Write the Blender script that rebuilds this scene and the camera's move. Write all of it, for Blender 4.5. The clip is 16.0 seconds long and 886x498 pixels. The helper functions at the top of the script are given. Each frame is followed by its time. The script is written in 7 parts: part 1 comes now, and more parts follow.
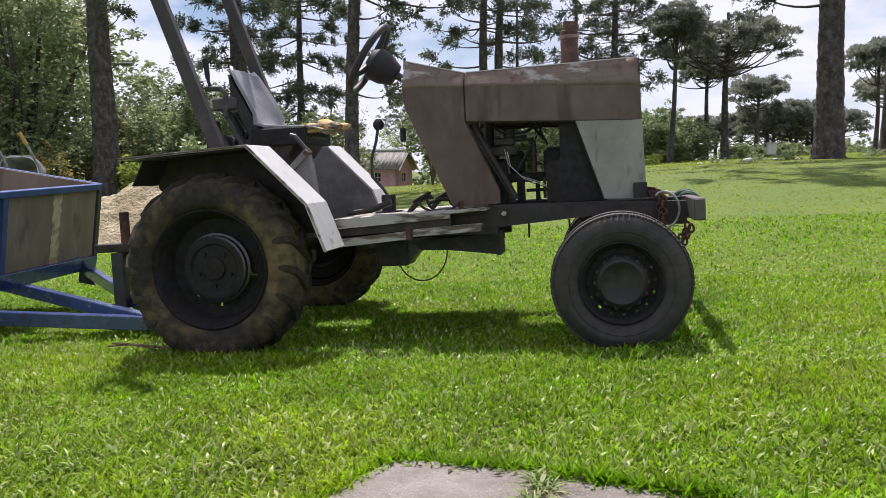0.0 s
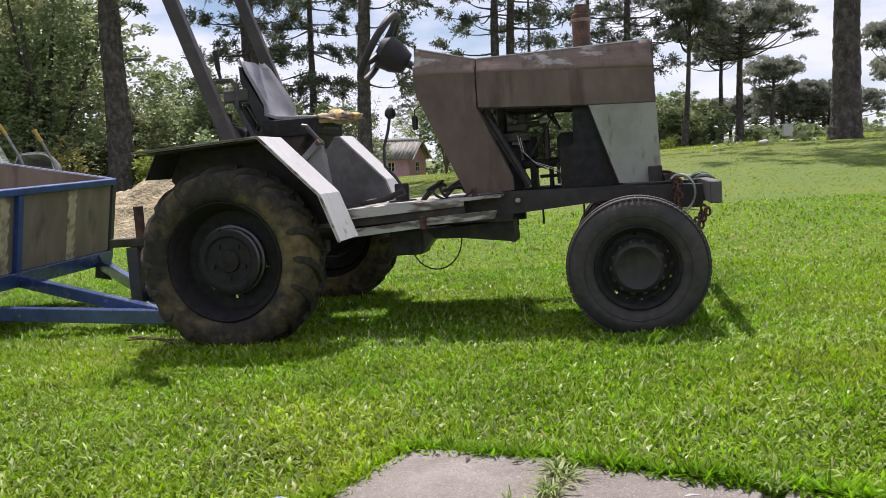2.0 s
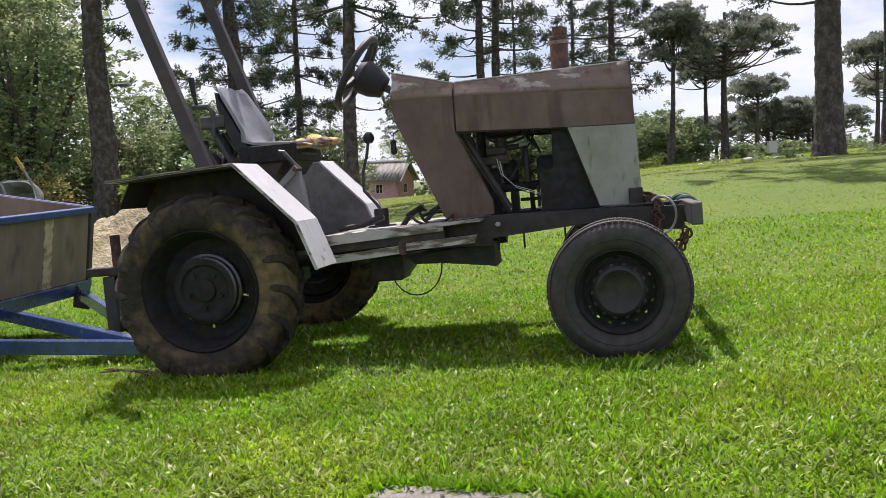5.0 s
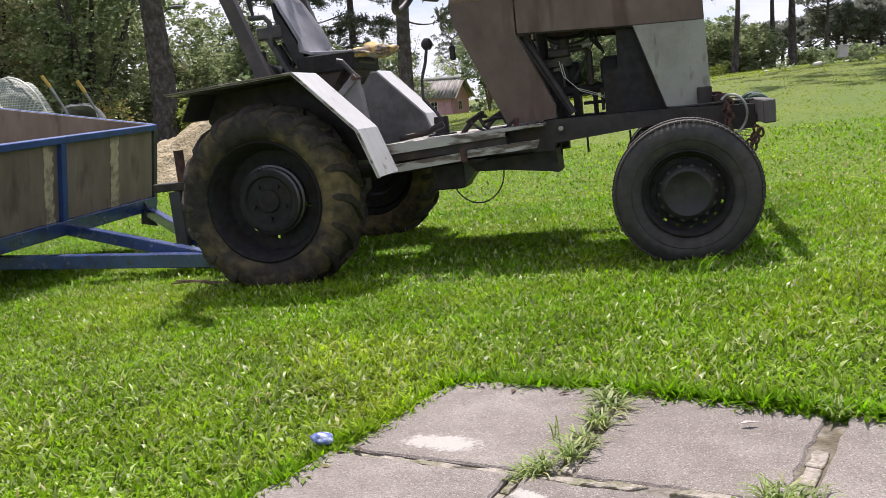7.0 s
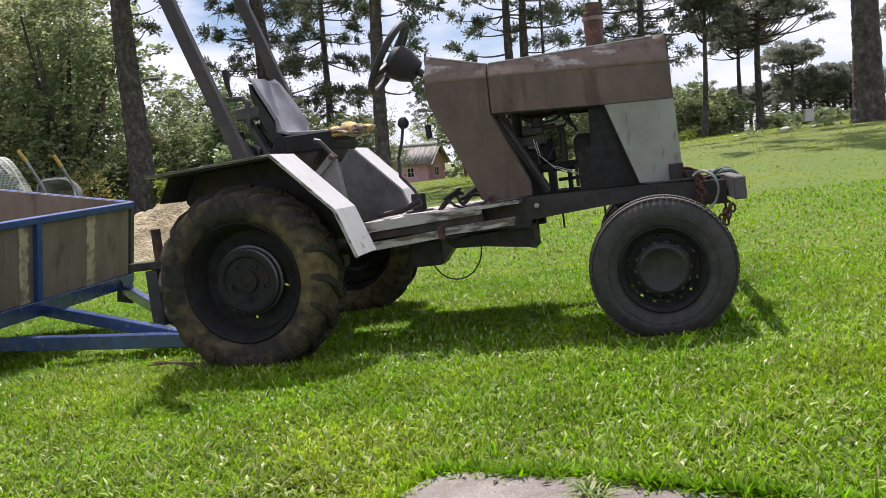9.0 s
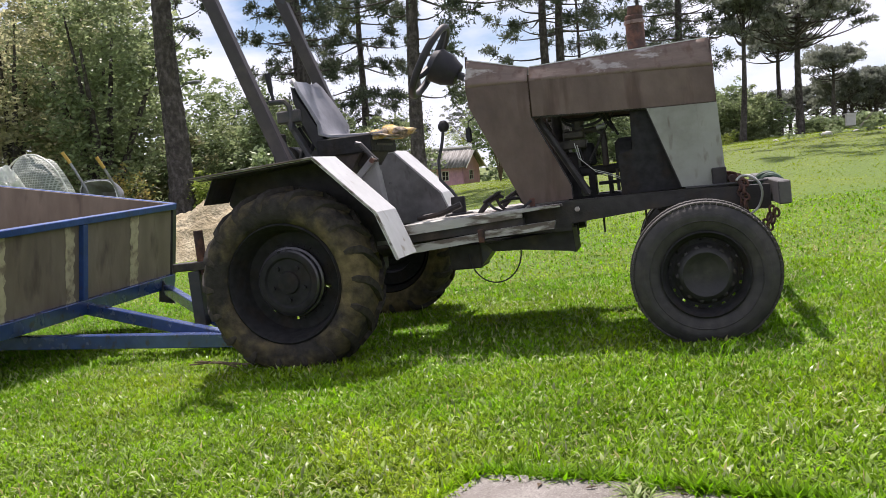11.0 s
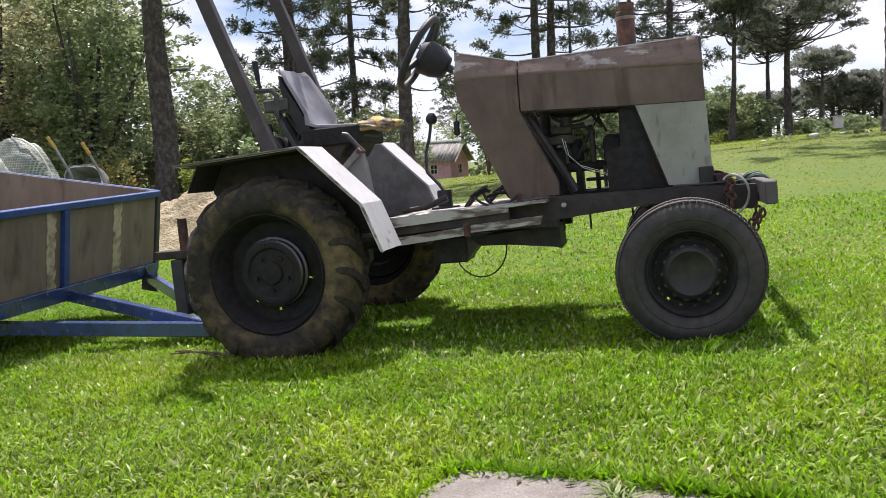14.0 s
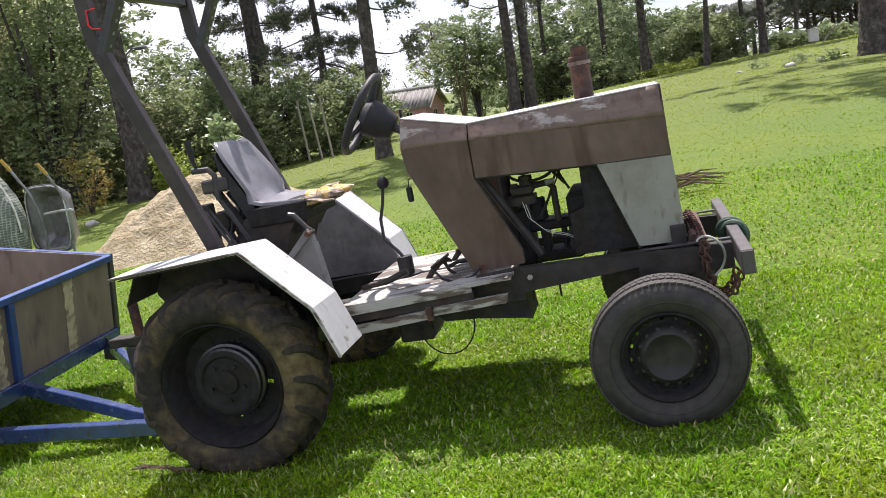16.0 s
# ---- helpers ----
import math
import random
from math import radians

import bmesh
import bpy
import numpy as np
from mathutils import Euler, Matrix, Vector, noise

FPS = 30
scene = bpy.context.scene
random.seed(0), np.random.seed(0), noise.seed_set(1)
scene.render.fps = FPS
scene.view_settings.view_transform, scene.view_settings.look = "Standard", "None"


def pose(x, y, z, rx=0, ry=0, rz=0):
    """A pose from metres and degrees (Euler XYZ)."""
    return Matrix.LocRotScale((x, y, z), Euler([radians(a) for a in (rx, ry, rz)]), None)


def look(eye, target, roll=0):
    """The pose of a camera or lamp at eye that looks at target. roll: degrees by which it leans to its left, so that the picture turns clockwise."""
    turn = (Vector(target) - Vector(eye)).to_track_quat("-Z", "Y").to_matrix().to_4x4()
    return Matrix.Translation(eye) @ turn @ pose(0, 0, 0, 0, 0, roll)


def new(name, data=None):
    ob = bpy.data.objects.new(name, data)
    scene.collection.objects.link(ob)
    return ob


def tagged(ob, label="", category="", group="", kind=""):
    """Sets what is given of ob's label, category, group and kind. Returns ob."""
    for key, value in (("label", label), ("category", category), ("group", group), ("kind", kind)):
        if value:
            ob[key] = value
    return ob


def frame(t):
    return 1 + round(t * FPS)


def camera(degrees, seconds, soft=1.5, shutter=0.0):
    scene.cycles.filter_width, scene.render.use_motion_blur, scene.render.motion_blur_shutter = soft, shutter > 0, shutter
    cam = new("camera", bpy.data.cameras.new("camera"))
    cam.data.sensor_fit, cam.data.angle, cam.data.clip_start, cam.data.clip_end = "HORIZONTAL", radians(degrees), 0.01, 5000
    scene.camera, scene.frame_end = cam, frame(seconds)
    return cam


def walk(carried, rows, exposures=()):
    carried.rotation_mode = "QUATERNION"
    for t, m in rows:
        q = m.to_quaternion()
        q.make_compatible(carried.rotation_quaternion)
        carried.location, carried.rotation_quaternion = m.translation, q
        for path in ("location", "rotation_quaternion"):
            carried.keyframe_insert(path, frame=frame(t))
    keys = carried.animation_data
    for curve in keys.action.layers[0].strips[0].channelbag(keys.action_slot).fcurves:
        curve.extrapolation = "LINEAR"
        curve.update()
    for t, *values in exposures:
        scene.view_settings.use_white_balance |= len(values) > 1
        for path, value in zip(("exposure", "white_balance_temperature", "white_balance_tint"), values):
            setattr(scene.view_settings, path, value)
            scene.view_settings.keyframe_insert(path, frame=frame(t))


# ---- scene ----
cam = camera(54.0, 16.0, soft=0.8)
PATH = [
    (0, (0.992, -0.095, 0.73), (0.478, 1.83, 0.549), -0.0),
    (0.5, (0.993, -0.09, 0.728), (0.447, 1.824, 0.525), -0.6),
    (1, (0.994, -0.088, 0.726), (0.448, 1.827, 0.539), -0.7),
    (1.5, (0.991, -0.086, 0.726), (0.465, 1.833, 0.523), -0.2),
    (2, (0.991, -0.076, 0.725), (0.444, 1.836, 0.519), -1.2),
    (2.5, (0.999, -0.078, 0.721), (0.442, 1.831, 0.506), -2.3),
    (3, (1.014, -0.096, 0.72), (0.498, 1.818, 0.45), -0.9),
    (3.5, (1.013, -0.04, 0.745), (0.508, 1.889, 0.59), -0.8),
    (6, (1.025, -0.007, 0.726), (0.474, 1.906, 0.534), -2.9),
    (6.5, (1.003, -0.003, 0.709), (0.399, 1.887, 0.454), -2.6),
    (7, (0.987, -0.002, 0.687), (0.337, 1.859, 0.349), -3.5),
    (7.5, (0.983, 0.02, 0.664), (0.367, 1.864, 0.195), -3.1),
    (8, (0.979, 0.015, 0.689), (0.352, 1.868, 0.274), -3.5),
    (8.5, (0.985, 0.01, 0.716), (0.364, 1.888, 0.422), -4.7),
    (9, (0.99, -0.003, 0.75), (0.391, 1.895, 0.553), -4.1),
    (11.5, (0.962, -0.021, 0.75), (0.275, 1.848, 0.566), -3.7),
    (12, (0.963, -0.015, 0.747), (0.27, 1.852, 0.557), -3.6),
    (12.5, (0.963, -0.005, 0.742), (0.28, 1.863, 0.526), -3.8),
    (13, (0.969, -0.001, 0.737), (0.309, 1.873, 0.514), -3.2),
    (13.5, (0.969, -0.005, 0.735), (0.317, 1.872, 0.507), -2.6),
    (14, (0.966, 0.003, 0.747), (0.322, 1.886, 0.547), -2.6),
    (14.3, (0.928, 0.039, 0.782), (0.395, 1.959, 0.592), 0.5),
    (14.5, (0.895, 0.107, 0.79), (0.309, 2.013, 0.637), -0.6),
    (14.7, (0.87, 0.167, 0.897), (0.278, 2.052, 0.58), -3.9),
    (15, (0.867, 0.266, 1.034), (0.314, 2.127, 0.552), -6.5),
    (15.2, (0.855, 0.321, 1.149), (0.394, 2.188, 0.596), -4.5),
    (15.5, (0.869, 0.364, 1.268), (0.481, 2.26, 0.761), -3.1),
    (15.7, (0.899, 0.374, 1.322), (0.512, 2.282, 0.853), -4.1),
    (15.8, (0.931, 0.372, 1.337), (0.505, 2.278, 0.893), -5.4),
    (16, (1.034, 0.376, 1.337), (0.407, 2.242, 0.985), -8.2),
]
walk(cam, [(t, look(eye, target, roll)) for t, eye, target, roll in PATH],
     [(t, stops, 6480, 19) for t, stops in ((0, 0.68), (3.7, 0.68), (5.8, 0.75), (7.2, 0.75), (8.0, 0.62), (8.8, 0.74), (9.2, 0.76), (11.3, 0.85), (14.2, 0.86), (14.6, 0.80), (15.2, 0.90), (16, 0.97))])

# ---- world, sun ----
SUN_TRAVEL = Vector((0.23, -0.50, -1.0)).normalized()
world = bpy.data.worlds.new("sky")
scene.world = world
world.use_nodes = True
wn, wl = world.node_tree.nodes, world.node_tree.links
wn.clear()
w_out, w_bg = wn.new("ShaderNodeOutputWorld"), wn.new("ShaderNodeBackground")
w_sky, w_mix, w_cloud, w_ramp = wn.new("ShaderNodeTexSky"), wn.new("ShaderNodeMix"), wn.new("ShaderNodeTexNoise"), wn.new("ShaderNodeValToRGB")
w_co, w_map = wn.new("ShaderNodeTexCoord"), wn.new("ShaderNodeMapping")
w_sky.sky_type, w_sky.sun_disc = "NISHITA", False
w_sky.sun_elevation = math.asin(-SUN_TRAVEL.z)
w_sky.sun_rotation = math.atan2(-SUN_TRAVEL.x, -SUN_TRAVEL.y)
w_sky.air_density, w_sky.dust_density, w_sky.altitude = 1.0, 0.6, 800
w_map.inputs["Scale"].default_value = (1.0, 1.0, 2.6)
w_cloud.inputs["Scale"].default_value, w_cloud.inputs["Detail"].default_value = 3.4, 7.0
w_cloud.inputs["Roughness"].default_value = 0.55
w_ramp.color_ramp.elements[0].position, w_ramp.color_ramp.elements[1].position = 0.37, 0.53
w_mix.data_type = "RGBA"
w_mix.inputs[7].default_value = (9.1, 9.6, 10.8, 1)
w_bg.inputs["Strength"].default_value = 0.062
wl.new(w_co.outputs["Generated"], w_map.inputs["Vector"])
wl.new(w_map.outputs["Vector"], w_cloud.inputs["Vector"])
wl.new(w_cloud.outputs["Fac"], w_ramp.inputs["Fac"])
wl.new(w_ramp.outputs["Color"], w_mix.inputs[0])
wl.new(w_sky.outputs["Color"], w_mix.inputs[6])
wl.new(w_mix.outputs[2], w_bg.inputs["Color"])
wl.new(w_bg.outputs["Background"], w_out.inputs["Surface"])

sun = new("sun", bpy.data.lights.new("sun", "SUN"))
sun.data.energy, sun.data.angle, sun.data.color = 4.5, radians(0.6), (1.0, 0.95, 0.87)
sun.matrix_world = Matrix.Translation((0, 0, 30)) @ SUN_TRAVEL.to_track_quat("-Z", "Y").to_matrix().to_4x4()


# ---- materials ----
def material(name, colour, rough=0.6, metal=0.0, vary=0.25, scale=8.0, second=None, amount=0.5, big=1.2,
             bump=0.2, grain=60.0, thin=0.0, island=0.0, streak=None, edge=0.08, spec=0.4, depth=0.01, drip=None, drips=0.35, tall=0.12, thick=22.0, passed=(1.0, 1.0, 1.0)):
    """A worn surface: base colour with grain, patches of a second colour, fine relief."""
    m = bpy.data.materials.new(name)
    m.use_nodes = True
    n, l = m.node_tree.nodes, m.node_tree.links
    b, out = n["Principled BSDF"], n["Material Output"]
    co = n.new("ShaderNodeTexCoord")
    vec = co.outputs["Object"]
    if streak:
        mp = n.new("ShaderNodeMapping")
        mp.inputs["Scale"].default_value = streak
        l.new(vec, mp.inputs["Vector"])
        vec = mp.outputs["Vector"]
    fine, coarse = n.new("ShaderNodeTexNoise"), n.new("ShaderNodeTexNoise")
    fine.inputs["Scale"].default_value, fine.inputs["Detail"].default_value = scale, 6
    coarse.inputs["Scale"].default_value, coarse.inputs["Detail"].default_value = big, 7
    coarse.inputs["Roughness"].default_value = 0.62
    l.new(vec, fine.inputs["Vector"])
    l.new(vec, coarse.inputs["Vector"])
    hsv = n.new("ShaderNodeHueSaturation")
    rng = n.new("ShaderNodeMapRange")
    rng.inputs[3].default_value, rng.inputs[4].default_value = 1 - vary, 1 + vary
    l.new(fine.outputs["Fac"], rng.inputs[0])
    rng.inputs[1].default_value, rng.inputs[2].default_value = 0.25, 0.75
    value = rng.outputs[0]
    if island:
        geo, mul, r2 = n.new("ShaderNodeNewGeometry"), n.new("ShaderNodeMath"), n.new("ShaderNodeMapRange")
        r2.inputs[3].default_value, r2.inputs[4].default_value = 1 - island, 1 + island
        l.new(geo.outputs["Random Per Island"], r2.inputs[0])
        mul.operation = "MULTIPLY"
        l.new(value, mul.inputs[0])
        l.new(r2.outputs[0], mul.inputs[1])
        value = mul.outputs[0]
    l.new(value, hsv.inputs["Value"])
    mix = n.new("ShaderNodeMix")
    mix.data_type = "RGBA"
    mix.inputs[6].default_value = (*colour, 1)
    mix.inputs[7].default_value = (*(second or colour), 1)
    ramp = n.new("ShaderNodeMapRange")
    ramp.inputs[1].default_value, ramp.inputs[2].default_value = 0.5 + (0.5 - amount) * 0.5 - edge, 0.5 + (0.5 - amount) * 0.5 + edge
    l.new(coarse.outputs["Fac"], ramp.inputs[0])
    l.new(ramp.outputs[0], mix.inputs[0])
    colour_out = mix.outputs[2]
    if drip:
        # runs of rust and dirt down the sheet
        dm, dn, dr, dx = n.new("ShaderNodeMapping"), n.new("ShaderNodeTexNoise"), n.new("ShaderNodeMapRange"), n.new("ShaderNodeMix")
        dm.inputs["Scale"].default_value = (1.0, 1.0, tall)
        dn.inputs["Scale"].default_value, dn.inputs["Detail"].default_value = thick, 5
        dr.inputs[1].default_value, dr.inputs[2].default_value = 0.72 - 0.4 * drips, 0.86 - 0.4 * drips
        dr.inputs[4].default_value = 0.85
        dx.data_type = "RGBA"
        dx.inputs[7].default_value = (*drip, 1)
        l.new(co.outputs["Object"], dm.inputs["Vector"])
        l.new(dm.outputs["Vector"], dn.inputs["Vector"])
        l.new(dn.outputs["Fac"], dr.inputs[0])
        l.new(dr.outputs[0], dx.inputs[0])
        l.new(colour_out, dx.inputs[6])
        colour_out = dx.outputs[2]
    l.new(colour_out, hsv.inputs["Color"])
    l.new(hsv.outputs["Color"], b.inputs["Base Color"])
    b.inputs["Metallic"].default_value, b.inputs["Specular IOR Level"].default_value = metal, spec
    rr = n.new("ShaderNodeMapRange")
    rr.inputs[3].default_value, rr.inputs[4].default_value = max(rough - 0.12, 0.05), min(rough + 0.12, 1)
    l.new(coarse.outputs["Fac"], rr.inputs[0])
    l.new(rr.outputs[0], b.inputs["Roughness"])
    if bump:
        bt, bp = n.new("ShaderNodeTexNoise"), n.new("ShaderNodeBump")
        bt.inputs["Scale"].default_value, bt.inputs["Detail"].default_value = grain, 4
        l.new(vec, bt.inputs["Vector"])
        bp.inputs["Strength"].default_value, bp.inputs["Distance"].default_value = bump, depth
        l.new(bt.outputs["Fac"], bp.inputs["Height"])
        l.new(bp.outputs["Normal"], b.inputs["Normal"])
    if thin:
        tr, ms = n.new("ShaderNodeBsdfTranslucent"), n.new("ShaderNodeMixShader")
        ms.inputs[0].default_value = thin
        tint = n.new("ShaderNodeMix")
        tint.data_type, tint.blend_type = "RGBA", "MULTIPLY"
        tint.inputs[0].default_value, tint.inputs[7].default_value = 1.0, (*passed, 1)
        l.new(hsv.outputs["Color"], tint.inputs[6])
        l.new(tint.outputs[2], tr.inputs["Color"])
        l.new(b.outputs["BSDF"], ms.inputs[1])
        l.new(tr.outputs["BSDF"], ms.inputs[2])
        l.new(ms.outputs["Shader"], out.inputs["Surface"])
    return m


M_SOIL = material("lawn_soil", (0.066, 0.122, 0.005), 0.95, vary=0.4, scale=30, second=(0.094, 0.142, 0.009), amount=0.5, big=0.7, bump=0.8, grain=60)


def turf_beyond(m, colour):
    """The lawn's ground: farther along y its colour passes from the near soil's to another tone."""
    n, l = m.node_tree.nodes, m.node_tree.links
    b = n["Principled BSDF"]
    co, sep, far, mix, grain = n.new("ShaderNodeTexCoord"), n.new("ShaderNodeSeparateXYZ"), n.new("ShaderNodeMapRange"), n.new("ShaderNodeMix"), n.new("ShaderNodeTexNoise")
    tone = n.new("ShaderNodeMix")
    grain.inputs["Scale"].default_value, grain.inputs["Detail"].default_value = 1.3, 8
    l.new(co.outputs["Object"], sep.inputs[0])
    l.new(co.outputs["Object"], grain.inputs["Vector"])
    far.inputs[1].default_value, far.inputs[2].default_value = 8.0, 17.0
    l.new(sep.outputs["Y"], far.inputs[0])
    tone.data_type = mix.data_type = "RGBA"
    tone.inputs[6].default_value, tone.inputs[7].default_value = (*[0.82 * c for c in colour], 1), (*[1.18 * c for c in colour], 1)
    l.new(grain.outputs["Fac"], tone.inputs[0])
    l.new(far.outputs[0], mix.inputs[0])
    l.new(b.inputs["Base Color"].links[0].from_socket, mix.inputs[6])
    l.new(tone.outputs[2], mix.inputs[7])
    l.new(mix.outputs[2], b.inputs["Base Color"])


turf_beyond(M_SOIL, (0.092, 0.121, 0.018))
M_GRASS = material("grass_blade", (0.152, 0.300, 0.006), 0.5, vary=0.25, scale=3, second=(0.235, 0.345, 0.010), amount=0.42, big=0.8, bump=0, thin=0.50, island=0.6, spec=0.16, passed=(0.80, 1.0, 0.3))
M_GRASS_NEAR = material("yellower_grass_blade", (0.190, 0.314, 0.012), 0.5, vary=0.25, scale=3, second=(0.285, 0.358, 0.022), amount=0.42, big=0.8, bump=0, thin=0.50, island=0.6, spec=0.16, passed=(0.80, 1.0, 0.3))
M_GRASS_DRY = material("dry_blade", (0.38, 0.34, 0.14), 0.6, bump=0, thin=0.3, island=0.3)
M_MORTARCHIP = material("joint_mortar", (0.29, 0.262, 0.225), 0.95, vary=0.4, scale=80, second=(0.17, 0.165, 0.10), amount=0.44, big=18, bump=0.9, grain=120)
M_TUFT = material("joint_grass", (0.205, 0.295, 0.065), 0.55, vary=0.2, scale=9, second=(0.27, 0.28, 0.11), amount=0.42, big=14, bump=0, thin=0.4, island=0.4)
# Paler leaves; their pale colour also paints blades that mirror the sky.
M_GRASS_GREY = material("pale_glint_grass_blade", (0.25, 0.34, 0.085), 0.4, vary=0.25, scale=3, second=(0.36, 0.41, 0.17), amount=0.42, big=2, bump=0, thin=0.38, island=0.5, spec=0.35)
M_MORTAR = material("joint_soil", (0.10, 0.085, 0.055), 0.95, vary=0.5, scale=60, second=(0.16, 0.145, 0.12), big=9, bump=0.9)
M_BROWN = material("brown_sheet_paint", (0.078, 0.048, 0.037), 0.44, vary=0.16, scale=14, second=(0.150, 0.105, 0.084), amount=0.46, big=2.2, bump=0.3, grain=7, depth=0.02, spec=0.45, edge=0.16, streak=(1.3, 1, 0.9), drip=(0.056, 0.027, 0.018), drips=0.50, tall=0.14, thick=13)
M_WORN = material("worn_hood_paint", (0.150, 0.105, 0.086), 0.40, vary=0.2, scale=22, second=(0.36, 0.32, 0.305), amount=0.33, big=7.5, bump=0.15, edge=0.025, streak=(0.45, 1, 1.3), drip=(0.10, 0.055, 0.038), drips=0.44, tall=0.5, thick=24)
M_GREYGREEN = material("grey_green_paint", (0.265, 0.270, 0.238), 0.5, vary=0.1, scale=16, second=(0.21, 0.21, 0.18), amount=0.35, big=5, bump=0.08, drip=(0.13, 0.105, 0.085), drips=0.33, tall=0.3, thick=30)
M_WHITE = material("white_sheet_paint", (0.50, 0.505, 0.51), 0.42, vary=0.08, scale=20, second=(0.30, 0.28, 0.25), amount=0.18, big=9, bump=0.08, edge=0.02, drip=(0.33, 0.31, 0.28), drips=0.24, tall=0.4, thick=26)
M_DECK = material("worn_deck_paint", (0.36, 0.35, 0.325), 0.55, vary=0.15, scale=25, second=(0.10, 0.078, 0.064), amount=0.46, big=13, bump=0.25, edge=0.04, streak=(0.3, 1, 1.4))
M_GREY = material("grey_panel_paint", (0.225, 0.22, 0.222), 0.55, vary=0.15, scale=18, second=(0.15, 0.145, 0.145), amount=0.38, big=5, bump=0.1, drip=(0.10, 0.09, 0.085), drips=0.29, tall=0.4, thick=24)
M_BUMPER = material("worn_grey_beam", (0.078, 0.072, 0.072), 0.5, vary=0.2, scale=25, second=(0.06, 0.055, 0.055), amount=0.35, big=9, bump=0.15)
M_POST = material("brown_black_tube", (0.034, 0.028, 0.029), 0.45, vary=0.2, scale=15, second=(0.052, 0.042, 0.040), amount=0.35, big=8, bump=0.1)
M_ENGINE = material("greasy_engine_metal", (0.040, 0.032, 0.025), 0.6, vary=0.35, scale=30, second=(0.018, 0.016, 0.015), amount=0.45, big=14, bump=0.3)
M_BLACK = material("black_greasy_steel", (0.036, 0.033, 0.033), 0.55, vary=0.4, scale=18, second=(0.052, 0.040, 0.032), amount=0.36, big=6, bump=0.25, spec=0.2)
M_STEEL = material("dark_painted_steel", (0.042, 0.042, 0.048), 0.45, vary=0.25, scale=15, second=(0.075, 0.064, 0.056), amount=0.34, big=8, bump=0.12)
M_RUST = material("rusty_steel", (0.105, 0.048, 0.032), 0.8, vary=0.35, scale=35, second=(0.05, 0.03, 0.026), amount=0.5, big=12, bump=0.5)
M_TYRE = material("tyre_rubber", (0.033, 0.031, 0.032), 0.75, vary=0.3, scale=30, second=(0.054, 0.048, 0.043), amount=0.42, big=8, bump=0.25, edge=0.15)
M_MUDTYRE = material("muddy_tyre_rubber", (0.030, 0.027, 0.024), 0.92, vary=0.45, scale=26, second=(0.125, 0.098, 0.050), amount=0.46, big=4.2, bump=0.6, edge=0.10, spec=0.2)
M_LUG = material("worn_lug_rubber", (0.036, 0.032, 0.028), 0.9, vary=0.4, scale=40, second=(0.060, 0.048, 0.030), amount=0.4, big=14, bump=0.5, spec=0.2)
M_RIM = material("matt_black_rim", (0.025, 0.0245, 0.0255), 0.62, vary=0.35, scale=30, second=(0.028, 0.023, 0.020), amount=0.35, big=10, bump=0.2, spec=0.10)
M_HUB = material("dull_black_wheel_disc", (0.027, 0.026, 0.026), 0.5, vary=0.3, scale=20, second=(0.040, 0.036, 0.033), amount=0.35, big=9, bump=0.15, spec=0.3)
M_DRUM = material("glossy_black_drum", (0.030, 0.028, 0.034), 0.30, vary=0.3, scale=30, second=(0.035, 0.03, 0.03), amount=0.35, big=10, bump=0.1, spec=0.8)
M_SEAT = material("grey_seat_shell", (0.20, 0.20, 0.225), 0.34, vary=0.15, scale=12, second=(0.14, 0.14, 0.16), amount=0.4, big=5, bump=0.1, spec=0.6)
M_FOAM = material("yellowed_foam", (0.55, 0.34, 0.09), 0.95, vary=0.3, scale=45, second=(0.62, 0.50, 0.32), amount=0.5, big=25, bump=0.8)
M_RAG = material("torn_cover", (0.20, 0.16, 0.13), 0.9, vary=0.4, scale=60, second=(0.36, 0.28, 0.2), amount=0.5, big=30, bump=0.6)
M_PLASTIC = material("black_plastic", (0.027, 0.026, 0.030), 0.55, vary=0.2, scale=20, second=(0.04, 0.038, 0.038), amount=0.35, big=9, bump=0.08, spec=0.25)
M_BLUE = material("blue_steel_paint", (0.020, 0.052, 0.185), 0.42, vary=0.2, scale=14, second=(0.034, 0.080, 0.25), amount=0.4, big=4, bump=0.08, drip=(0.05, 0.04, 0.045), drips=0.36, tall=0.6, thick=30)
M_NAVY = material("dark_blue_paint", (0.026, 0.052, 0.160), 0.26, vary=0.25, scale=14, second=(0.030, 0.050, 0.135), amount=0.4, big=6, bump=0.06, spec=1.0, drip=(0.035, 0.03, 0.03), drips=0.34, tall=0.6, thick=30)
M_PLY = material("weathered_plywood", (0.215, 0.178, 0.138), 0.75, vary=0.2, scale=9, second=(0.14, 0.108, 0.08), amount=0.42, big=3, bump=0.2, streak=(1, 1, 0.35), edge=0.2, drip=(0.075, 0.057, 0.045), drips=0.38, tall=0.3, thick=9)
M_TAPE = material("peeling_cream_strip", (0.44, 0.385, 0.255), 0.7, vary=0.12, scale=20, second=(0.20, 0.16, 0.115), amount=0.42, big=12, bump=0.2)
M_BARK = material("araucaria_bark", (0.060, 0.050, 0.046), 0.95, vary=0.5, scale=11, second=(0.112, 0.098, 0.093), amount=0.44, big=9, bump=1.0, grain=24, depth=0.06, streak=(1, 1, 0.7))
M_NEEDLE = material("araucaria_needle", (0.078, 0.100, 0.068), 0.55, vary=0.25, scale=0.8, second=(0.120, 0.140, 0.085), amount=0.45, big=0.4, bump=0, thin=0.30, island=0.35, spec=0.2)
